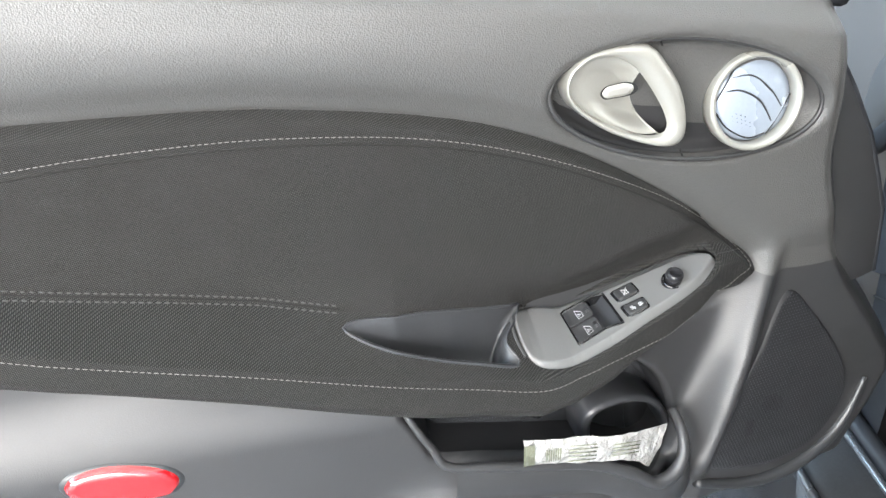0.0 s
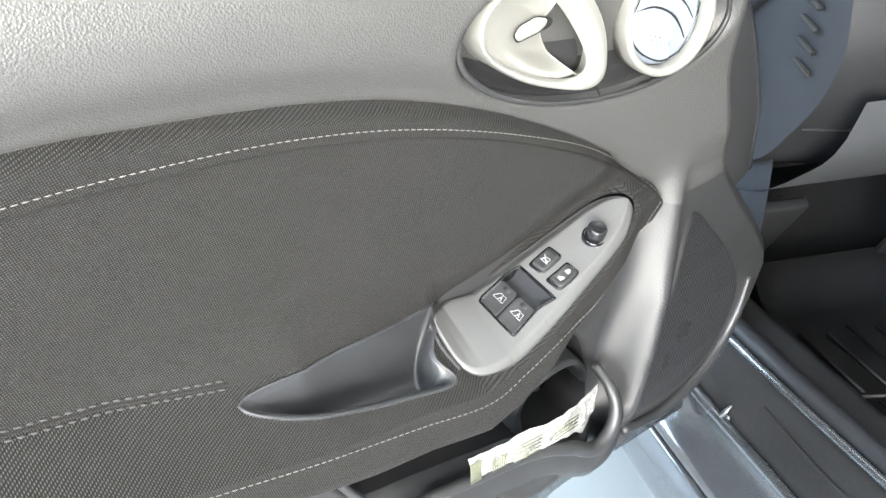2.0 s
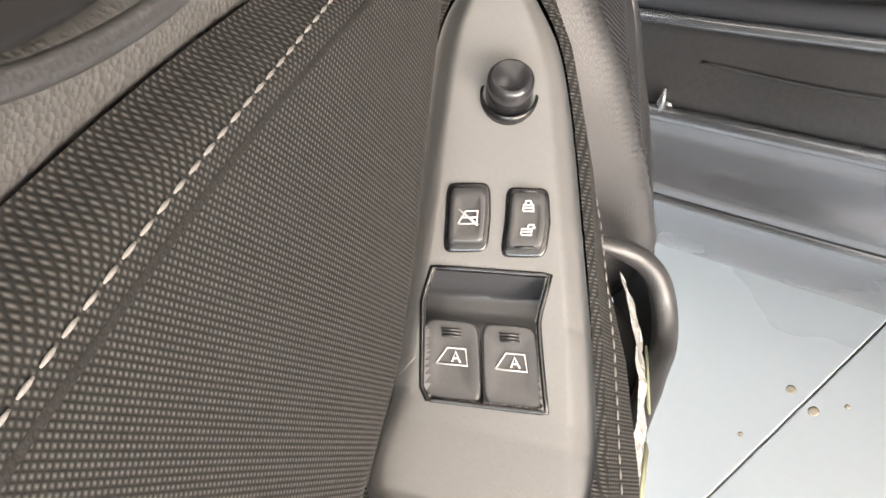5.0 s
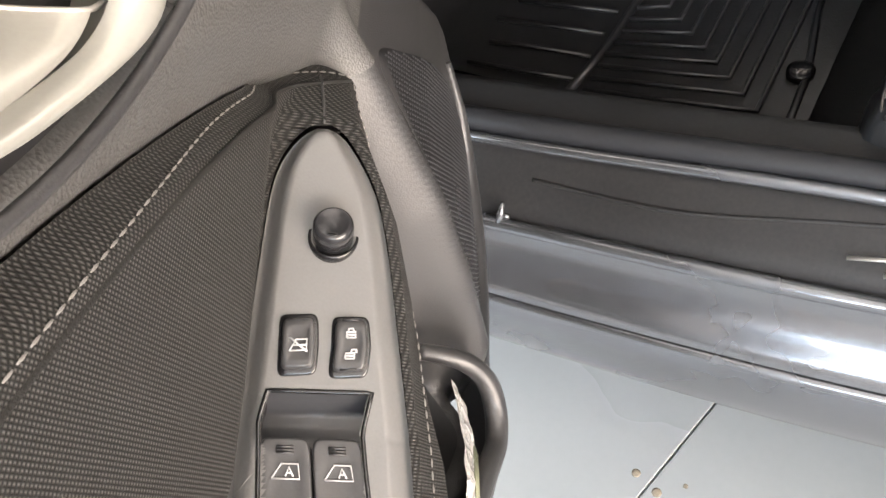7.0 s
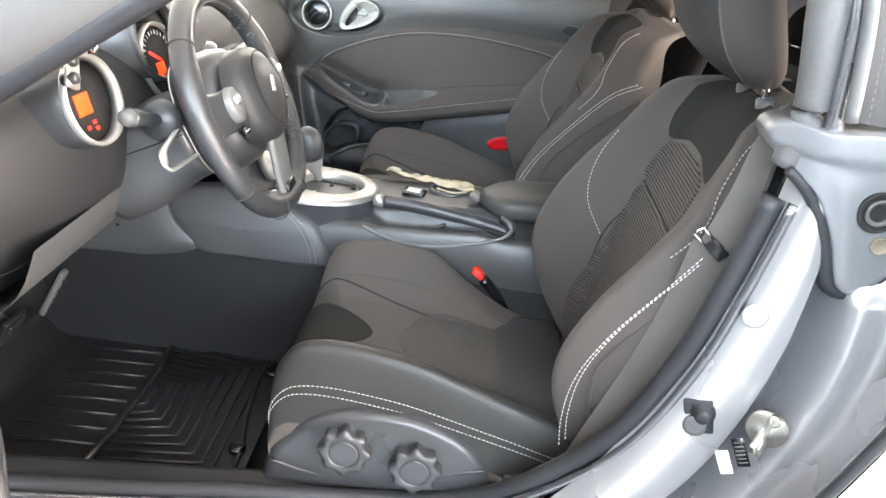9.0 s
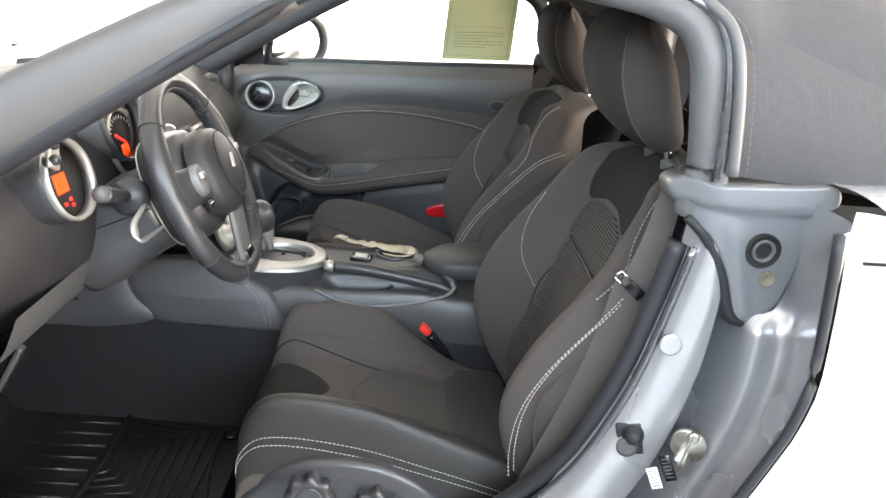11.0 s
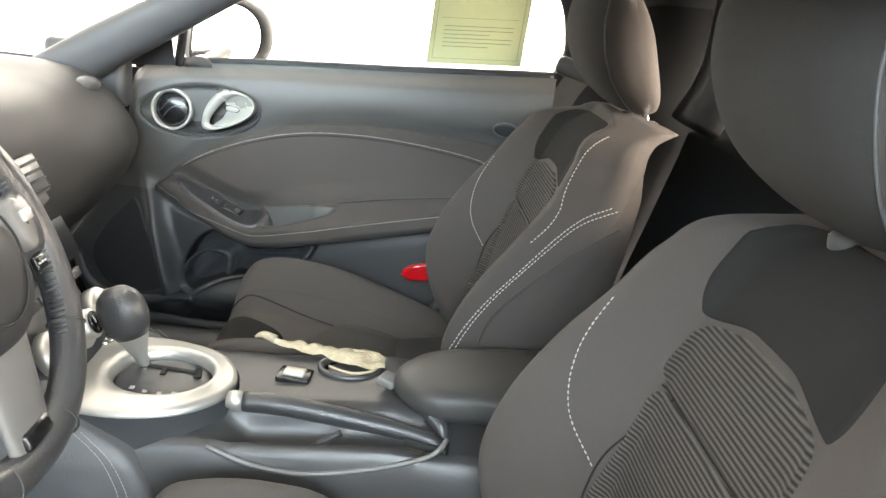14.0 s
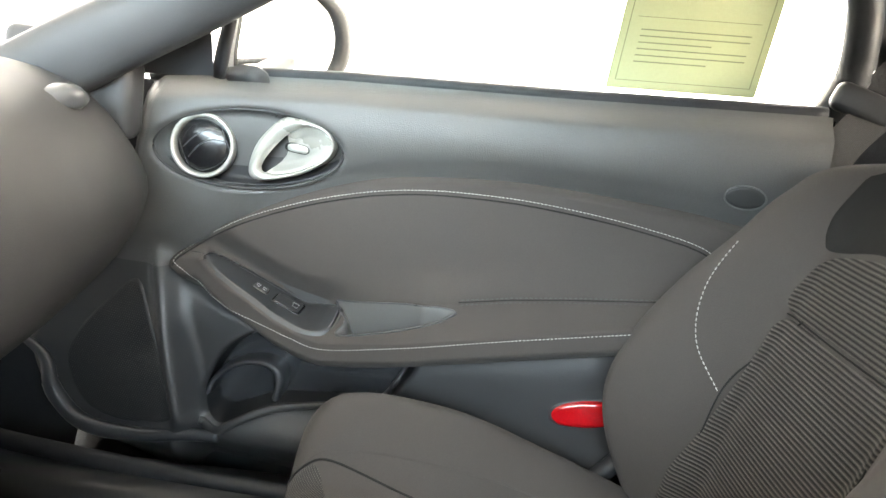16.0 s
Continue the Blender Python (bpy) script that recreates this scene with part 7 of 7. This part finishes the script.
# padded side by the driver's knee, with twin stitching
pad = spline([(-0.215, 0.640), (-0.140, 0.662), (-0.040, 0.660), (0.055, 0.622), (0.085, 0.580), (0.098, 0.548), (0.080, 0.537), (-0.060, 0.536), (-0.150, 0.540), (-0.185, 0.585)], 80, True)
for sy in (-1, 1):
    c = pad.mean(0)
    rows = [np.stack([(c + (pad - c) * k)[:, 0], np.full(80, sy * (0.128 + dy)) - sy * 0.22 * np.clip((c + (pad - c) * k)[:, 1] - 0.60, 0, 1), (c + (pad - c) * k)[:, 1]], 1) for k, dy in ((1.0, -0.02), (1.0, 0.002), (0.97, 0.007), (0.85, 0.010), (0.4, 0.013), (0.03, 0.013))]
    kp = part("knee_pad", grid(rows, close_u=True), KNEE, console, "stitched leather knee pad")
    for off in (0.0, 0.010):
        q = spline([(0.020 - off, -0.135, 0.642), (0.050 - off, -0.138, 0.612), (0.068 - off, -0.140, 0.575), (0.074 - off, -0.140, 0.545)], 50) * [1, -sy, 1]
        part("knee_stitching", stitches(q), THREAD, kp, "pale double stitching")
    low = spline([(-0.36, 0.660), (-0.225, 0.650), (-0.190, 0.590), (-0.155, 0.540), (-0.32, 0.505), (-0.42, 0.50)], 50, True)
    c = low.mean(0)
    rows = [np.stack([(c + (low - c) * k)[:, 0], np.full(50, sy * (0.134 + dy)), (c + (low - c) * k)[:, 1]], 1) for k, dy in ((1.0, -0.02), (1.0, 0.0), (0.96, 0.004), (0.5, 0.006), (0.03, 0.006))]
    part("lower_side_panel", grid(rows, close_u=True), KNEE, console, "smooth grey side panel")
# shifter surround
ring_o = spline([(-0.040, 0.066), (0.010, 0.080), (0.060, 0.080), (0.115, 0.062), (0.150, 0.028), (0.164, -0.015), (0.152, -0.060), (0.115, -0.096), (0.060, -0.112), (0.010, -0.110), (-0.040, -0.098), (-0.052, -0.016)], 90, True)
ring_i = np.array([(0.074 + 0.059 * math.cos(t), -0.016 + 0.056 * math.sin(t)) for t in np.linspace(0, 2 * math.pi, 90, endpoint=False)])
start = np.argmin(np.linalg.norm(ring_i - ring_o[0], axis=1))
best = min(((np.linalg.norm(np.roll(ring_i[::d], -s, 0) - ring_o), d, s) for d in (1, -1) for s in range(90)), key=lambda v: v[0])
ring_i = np.roll(ring_i[:: best[1]], -best[2], 0)
rows = []
for t, h in ((0.0, 0.628), (0.0, 0.650), (0.04, 0.6555), (0.3, 0.6585), (0.62, 0.6585), (0.72, 0.6610), (0.90, 0.6610), (0.98, 0.6570), (1.0, 0.648), (1.0, 0.640)):
    q = ring_o * (1 - t) + ring_i * t
    rows.append(np.stack([q[:, 0], q[:, 1], np.full(90, h) - 0.0], 1))
sur = part("shifter_surround", grid(rows, close_u=True), SILVER, console, "satin silver shifter surround")
base = ring_o.mean(0) + (ring_o - ring_o.mean(0)) * 1.015
part("surround_skirt", grid([np.stack([base[:, 0], base[:, 1], np.full(90, h)], 1) for h in (0.600, 0.640, 0.6495)], close_u=True), PLASTIC_SMOOTH, sur)
for p in ((-0.022, 0.052), (-0.024, -0.080)):
    part("surround_screw", lathe([(0.010, -0.002), (0.010, 0.0015), (0.007, 0.002), (0.0001, 0.001)], pose(p[0], p[1], 0.6585), 20), CHROME, sur)
gate = part("shift_gate", lathe([(0.0595, 0.0), (0.052, 0.004), (0.030, 0.006), (0.0001, 0.006)], pose(0.074, -0.016, 0.645) @ Matrix.Diagonal((1, 0.95, 1, 1)), 48), PLASTIC, sur, "dark dished shift gate")
part("gate_slot", join(tube([(0.036, 0.010, 0.652), (0.085, 0.004, 0.652), (0.112, 0.000, 0.652)], 0.0045, 8, 16, flat=0.4), tube([(0.110, 0.008, 0.652), (0.114, -0.012, 0.652)], 0.0050, 8, 8, flat=0.4), tube([(0.070, 0.004, 0.652), (0.071, -0.012, 0.652)], 0.0040, 8, 6, flat=0.4)), DARK, gate, "black zigzag slot")
for k, p in enumerate(((0.045, -0.045), (0.062, -0.051), (0.079, -0.053), (0.096, -0.051), (0.052, -0.034))):
    part("gear_mark", rounded_box((0.006, 0.007, 0.0008), 0.2, 1, pose(p[0], p[1], 0.6500)), WHITE_INK, gate)
lever = part("gear_lever", tube([(0.044, 0.010, 0.640), (0.041, 0.007, 0.665)], [0.0062, 0.0062], 14, 6), CHROME, sur, "bright metal shift lever")
mk = axis_frame((0.043, 0.008, 0.652), Vector((-0.34, -0.06, 1.0)), (1, 0, 0))
turned = lambda prof: [[tuple(mk @ Vector((a * math.cos(t), 0.86 * a * math.sin(t), h))) for t in np.linspace(0, 2 * math.pi, 36, endpoint=False)] for h, a in prof]
part("knob_collar", grid(turned(((0.0, 0.006), (0.004, 0.0078), (0.016, 0.0092), (0.030, 0.0150), (0.043, 0.0205), (0.047, 0.0215))), close_u=True), SILVER, lever, "satin silver knob collar")
part("gear_knob", grid(turned(((0.045, 0.0212), (0.056, 0.0262), (0.070, 0.0300), (0.086, 0.0298), (0.099, 0.0250), (0.108, 0.0155), (0.1115, 0.002))), close_u=True, caps=True), WHEEL_LEATHER, lever, "rounded black gear knob")
# switch, cup ring with film, catch
sw = part("seat_heater_switch", rounded_box((0.044, 0.034, 0.010), 0.25, 3, pose(0.229, 0.030, 0.643, 0, 0, -8)), BLACK, console, "black rocker switch with bright top")
part("rocker", rounded_box((0.028, 0.020, 0.008), 0.25, 3, pose(0.229, 0.030, 0.6475, 0, 0, -8)), SILVER, sw)
cupr = part("cup_ring", lathe([(0.034, -0.006), (0.034, 0.003), (0.031, 0.005), (0.028, 0.003), (0.0275, -0.045), (0.0001, -0.045)], pose(0.298, 0.058, 0.646) @ Matrix.Diagonal((1.25, 0.95, 1, 1)), 40), PLASTIC_SMOOTH, console, "oval cup holder ring")
part("cup_floor", lathe([(0.027, 0.0), (0.0001, 0.0)], pose(0.298, 0.058, 0.644) @ Matrix.Diagonal((1.2, 0.9, 1, 1)), 30), DARK, cupr)
film_ob = thing("plastic_film", (0.27, 0.08, 0.648), "crumpled yellowed clear film over the cup holder", "plastic film")
random.seed(11)
rows = []
for i, t in enumerate(np.linspace(0, 1, 30)):
    x = 0.186 + 0.160 * t
    row = []
    for j, s in enumerate(np.linspace(-1, 1, 12)):
        w = np.interp(t, (0, 0.15, 0.5, 0.8, 1.0), (0.006, 0.012, 0.016, 0.030, 0.022))
        y = np.interp(t, (0, 0.3, 0.7, 1.0), (0.112, 0.100, 0.082, 0.072)) + s * w
        row.append((x, y, 0.652 + 0.006 * noise.noise((x * 60, y * 60, 1.3)) + 0.004 * (1 - s * s)))
    rows.append(row)
ob = part("film_sheet", grid(rows), FILM_WRAP, film_ob)
part("film_twist", tube([(0.160, 0.122, 0.650), (0.172, 0.118, 0.656), (0.190, 0.112, 0.653)], [0.002, 0.006, 0.007], 7, 10), FILM_WRAP, film_ob)
part("film_edge", tube([(0.272, 0.048, 0.652), (0.300, 0.032, 0.653), (0.328, 0.042, 0.653), (0.340, 0.066, 0.654), (0.330, 0.088, 0.655), (0.300, 0.096, 0.655)], 0.0022, 6, 30), FILM_WRAP, film_ob)
part("lid_catch", rounded_box((0.024, 0.026, 0.012), 0.35, 3, pose(0.352, 0.006, 0.662, 0, 10, -25)), PLASTIC_GREY, console, "pale grey lid catch")
# armrest lid
lid = spline([(0.358, 0.002), (0.372, 0.040), (0.410, 0.072), (0.480, 0.090), (0.62, 0.098), (0.72, 0.098), (0.72, -0.098), (0.60, -0.085), (0.480, -0.066), (0.410, -0.062), (0.376, -0.036)], 90, True)
c = np.array([0.53, 0.0])
rows = []
for k, h in ((0.97, 0.648), (1.0, 0.655), (1.005, 0.664), (0.985, 0.673), (0.94, 0.679), (0.8, 0.684), (0.5, 0.687), (0.05, 0.688)):
    q = c + (lid - c) * k
    rows.append(np.stack([q[:, 0], q[:, 1], np.full(90, h) + 0.02 * (q[:, 0] - 0.36) * (h > 0.65)], 1))
lidp = part("armrest_lid", grid(rows, close_u=True, caps=True), LID, console, "padded dark armrest lid")
part("lid_neck", tube([(0.405, -0.050, 0.648), (0.420, -0.062, 0.640), (0.424, -0.070, 0.620)], 0.010, 8, 12), PLASTIC, console)
# parking brake
brake = thing("parking_brake", (0.40, -0.085, 0.62), "black leather parking brake lever with silver button", "brake lever")
part("brake_grip", tube([(0.182, -0.064, 0.655), (0.230, -0.068, 0.656), (0.310, -0.076, 0.650), (0.395, -0.086, 0.640), (0.420, -0.090, 0.628)], [0.0125, 0.0125, 0.012, 0.010, 0.009], 14, 34), WHEEL_LEATHER, brake, "leather wrapped grip")
part("brake_button", lathe([(0.0115, -0.004), (0.0120, 0.008), (0.0095, 0.016), (0.0001, 0.017)], axis_frame((0.178, -0.0636, 0.655), (-1, 0.06, 0.02)), 20), SILVER, brake, "silver push button")
part("brake_slot", rounded_box((0.055, 0.026, 0.010), 0.3, 2, pose(0.402, -0.088, 0.634, 0, 8, -8)), DARK, brake)

# ---- mats, pedals, belts ----
mat_ob = thing("floor_mat", (-0.19, -0.31, 0.33), "black moulded rubber floor mat with raised chevron ribs", "floor mat")
X, Yy = np.meshgrid(np.linspace(-0.47, 0.040, 40), np.linspace(-0.525, -0.108, 36))
zz = 0.334 + 0.030 * step(-0.155, -0.108, Yy) + 0.05 * step(-0.40, -0.47, X) + 0.012 * step(-0.505, -0.525, Yy)
part("mat_sheet", grid(np.stack([X, Yy, zz], -1)), RUBBER, mat_ob, "black rubber sheet")
wall_x = np.linspace(-0.45, 0.025, 30)
part("mat_wall", grid([[(x, y, 0.336 + (z - 0.336) * float(step(-0.45, -0.34, x))) for y, z in ((-0.150, 0.338), (-0.138, 0.350), (-0.130, 0.372), (-0.126, 0.390), (-0.122, 0.395), (-0.116, 0.394))] for x in wall_x]), MAT_WALL, mat_ob, "raised rubber side wall")
rib = lambda pts, r=0.0032: part("mat_rib", tube([(x, y, 0.3365 + 0.05 * float(step(-0.40, -0.47, x))) for x, y in pts], r, 6), RUBBER, mat_ob)
rib([(-0.198, -0.140), (-0.188, -0.270), (-0.192, -0.430), (-0.205, -0.515)], 0.0060)
for k in range(9):
    d = 0.018 + k * 0.0205
    y1 = -0.318
    rib([(-0.190, y1 + 0.030 + 0.019 * k * 0.9), (-0.190 + d, y1 + 0.022 + 0.017 * k * 0.9), (-0.190 + d, y1 - 0.020 - 0.018 * k), (-0.190, y1 - 0.030 - 0.0195 * k)])
for k in range(10):
    y = -0.150 - k * 0.038
    rib([(-0.205, y), (-0.270 - 0.012 * (k % 3), y - 0.004), (-0.335 - 0.010 * (k % 2), y - 0.008)])
rib([(0.010, -0.130), (-0.006, -0.220), (0.004, -0.330), (0.022, -0.420), (0.026, -0.500)], 0.004)
for p in ((0.015, -0.42), (0.012, -0.20)):
    part("mat_anchor", lathe([(0.014, -0.003), (0.014, 0.003), (0.009, 0.005), (0.0001, 0.005)], pose(p[0], p[1], 0.337), 18), BLACK, mat_ob, "round mat anchor")
pmat = thing("floor_mat", (-0.2, 0.34, 0.33), "black rubber passenger floor mat", "floor mat")
part("mat_sheet", grid([[(x, y, 0.334 + 0.05 * float(step(-0.40, -0.47, x))) for x in np.linspace(-0.47, 0.04, 20)] for y in np.linspace(0.13, 0.53, 20)]), RUBBER, pmat)
for name, y, z0, w, h, label in (("brake_pedal", -0.292, 0.420, 0.060, 0.062, "ribbed brake pedal on a steel arm"), ("accelerator_pedal", -0.145, 0.410, 0.042, 0.135, "long ribbed accelerator pedal")):
    ped = thing(name, (-0.45, y, z0 - h / 2), label, "pedal")
    m = pose(-0.430, y, z0, 0, 28, 0)
    part("pedal_plate", rounded_box((0.012, w, h), 0.3, 2, m), SILVER if name[0] == "a" else RUBBER, ped)
    for k in range(5):
        part("pedal_rib", rounded_box((0.005, w * 0.8, 0.005), 0.3, 1, m @ pose(0.008, 0, (k - 2) * h * 0.18)), RUBBER, ped)
    part("pedal_arm", tube([(-0.437, y, z0 + h * 0.2), (-0.47, y, z0 + 0.10), (-0.52, y, z0 + 0.26)], 0.009, 8, 14), DARK, ped)
rest = thing("foot_rest", (-0.5, -0.50, 0.34), "black rubber foot rest beside the pedals", "foot rest")
part("rest_pad", rounded_box((0.020, 0.085, 0.20), 0.3, 2, pose(-0.50, -0.50, 0.42, 0, 35, 0)), PLASTIC, rest)


def strap(pts, width, facing, name, parent, label="", n=40):
    """A webbing strap along a curve; its width lies square to facing."""
    p = spline(pts, n)
    rows, uvs, run = [], [], 0.0
    for i, q in enumerate(p):
        tan = p[min(i + 1, n - 1)] - p[max(i - 1, 0)]
        tan /= np.linalg.norm(tan)
        s = np.cross(tan, facing)
        s /= np.linalg.norm(s)
        f = np.cross(s, tan)
        run += np.linalg.norm(q - p[i - 1]) if i else 0
        rows.append([q - s * width / 2 + f * 0.0008, q + s * width / 2 + f * 0.0008, q + s * width / 2 - f * 0.0008, q - s * width / 2 - f * 0.0008])
        uvs.append([(0, run), (width, run), (width, run), (0, run)])
    return part(name, grid(rows, close_u=True, caps=True, uvs=uvs), BELT, parent, label, smooth=False)


belt = thing("seat_belt", (0.62, -0.60, 0.45), "grey brown driver's seat belt hanging beside the seat", "seat belt")
strap([(0.690, -0.560, 1.005), (0.660, -0.590, 1.014), (0.646, -0.600, 0.990), (0.635, -0.600, 0.930), (0.618, -0.598, 0.865)], 0.044, (-0.35, -1, 0.1), "upper_webbing", belt, "grey brown webbing")
strap([(0.612, -0.594, 0.868), (0.601, -0.588, 0.790), (0.580, -0.586, 0.705), (0.545, -0.586, 0.600), (0.521, -0.586, 0.530), (0.500, -0.586, 0.480)], 0.044, (-0.35, -1, 0.1), "lower_webbing", belt, "grey brown webbing")
tg = Matrix.Translation((0.614, -0.604, 0.868)) @ pose(0, 0, 0, 0, 38, -18) @ Matrix.Scale(0.50, 4)
part("belt_tongue", rounded_box((0.050, 0.010, 0.030), 0.3, 2, tg), BLACK, belt, "black tongue grip")
part("tongue_plate", join(*[tube([tuple(tg @ Vector(p)) for p in pp], 0.0016, 6) for pp in (((-0.022, -0.004, -0.012), (-0.060, -0.006, -0.012)), ((-0.022, -0.004, 0.012), (-0.060, -0.006, 0.012)), ((-0.060, -0.006, -0.012), (-0.060, -0.006, 0.012)))]), CHROME, belt, "bright steel tongue")
part("belt_guide", rounded_box((0.060, 0.026, 0.034), 0.35, 3, pose(0.672, -0.585, 1.010, 0, 20, 25)), PLASTIC, belt, "black belt guide")
for y, dx, top in ((-0.134, 0.0, 0.567), (0.123, -0.03, 0.540)):
    bk2 = thing("belt_buckle", (0.43 + dx, y, 0.47), "black belt buckle with red release button", "belt buckle", "belt buckles")
    part("buckle_stalk", tube([(0.440 + dx, y, top - 0.075), (0.415 + dx, y, top - 0.045), (0.382 + dx, y, top - 0.010)], [0.010, 0.013, 0.014], 12, 14, flat=0.7), BLACK, bk2, "black buckle body")
    part("release_button", rounded_box((0.024, 0.022, 0.014), 0.3, 3, pose(0.372 + dx, y, top, 0, 40, 0)), RED_BUTTON, bk2, "red release button")
    part("bracket_bar", tube([(0.38 + dx, y + 0.012, top - 0.085), (0.44 + dx, y + 0.008, top - 0.075), (0.50 + dx, y, top - 0.060)], 0.006, 8, 12), STEEL, bk2)
pb = thing("seat_belt", (0.62, 0.62, 0.98), "black passenger seat belt guide and webbing", "seat belt")
part("belt_guide", rounded_box((0.075, 0.03, 0.035), 0.35, 3, pose(0.655, 0.600, 1.030, 0, 15, -20)), PLASTIC, pb, "black belt guide")
strap([(0.66, 0.585, 1.020), (0.64, 0.600, 0.975), (0.62, 0.608, 0.90), (0.60, 0.610, 0.78), (0.55, 0.61, 0.62)], 0.044, (-0.3, -1, 0.1), "webbing", pb)

# ---- litter in the door pocket ----
wrapper = thing("wrapper", tuple(driver_place(0.0, 0.03, 0.525)), "crumpled silver and white wrapper in the door pocket", "wrapper")
WTOP = [(0.084, 0.572), (0.003, 0.559), (-0.045, 0.551), (-0.072, 0.545)]
WBOT = [(0.080, 0.540), (0.007, 0.529), (-0.028, 0.520), (-0.056, 0.497)]
a, b = spline(WTOP, 40), spline(WBOT, 40)
rows = []
for s in np.linspace(0, 1, 14):
    q = a * (1 - s) + b * s
    w = 0.046 + 0.0035 * np.array([noise.noise((u * 70, z * 70, 4.0)) for u, z in q]) + 0.003 * math.sin(s * 3.1) - 0.030 * np.clip(-q[:, 0], 0, 1)
    rows.append(driver_place(q[:, 0], w, q[:, 1]))
part("foil", grid(rows), WRAP, wrapper)
for k in range(9):
    t = 0.010 + k * 0.008
    for u0, zt, zb in ((0.084 - 0.0, 0.568, 0.544),):
        uu = np.array([u0 - 0.0012 * k, u0 - 0.0012 * k - 0.001])
        part("crimp_bar", tube(driver_place(uu, np.full(2, 0.0505), np.array([zt, zb])), 0.0004, 4), INK, wrapper)
for k in range(7):
    uu = np.array([0.062 - 0.0022 * k, 0.062 - 0.0022 * k - 0.0006])
    part("print_bar", tube(driver_place(uu, np.full(2, 0.0508), np.array([0.559, 0.545])), 0.0005, 4), INK, wrapper)
for k in range(5):
    uu = np.array([0.040, 0.012])
    part("print_line", tube(driver_place(uu, np.full(2, 0.0508), np.array([0.559 - 0.0045 * k, 0.556 - 0.0045 * k])), 0.0006, 4), INK, wrapper)
for k in range(4):
    uu = np.array([-0.005, -0.035])
    part("print_line", tube(driver_place(uu, np.full(2, 0.0500), np.array([0.550 - 0.0045 * k, 0.545 - 0.0045 * k])), 0.0006, 4), INK, wrapper)

# ---- floor tiles ----
TS = 0.60
bm = rounded_box((TS - 0.0026, TS - 0.0026, 0.012), 0.07, 1)
tile_mesh = bpy.data.meshes.new("tile")
bm.to_mesh(tile_mesh)
bm.free()
tile_mesh.materials.append(TILE)
turn = -14.0
for i in range(-9, 10):
    for j in range(-8, 8):
        p = Matrix.Rotation(radians(turn), 3, "Z") @ Vector((i * TS - 0.117, j * TS - 0.75, 0))
        x, y = p.x, p.y
        if abs(x) < 4.5 and -4.2 < y < 3.2:
            t = new("tile", tile_mesh)
            t.matrix_world = pose(x, y, -0.005, 0, 0, turn)
            t.parent = ground
            t.matrix_parent_inverse = ground.matrix_world.inverted()
for k, (x, y, r) in enumerate(((-0.028, -0.786, 0.0055), (0.003, -0.797, 0.0060), (0.03, -0.775, 0.003), (-0.05, -0.86, 0.003))):
    part("floor_stain", lathe([(r, 0.0010), (r * 0.6, 0.0013), (0.0001, 0.0013)], pose(x, y, 0.0), 14), DIRT_AND_HOLE, ground)
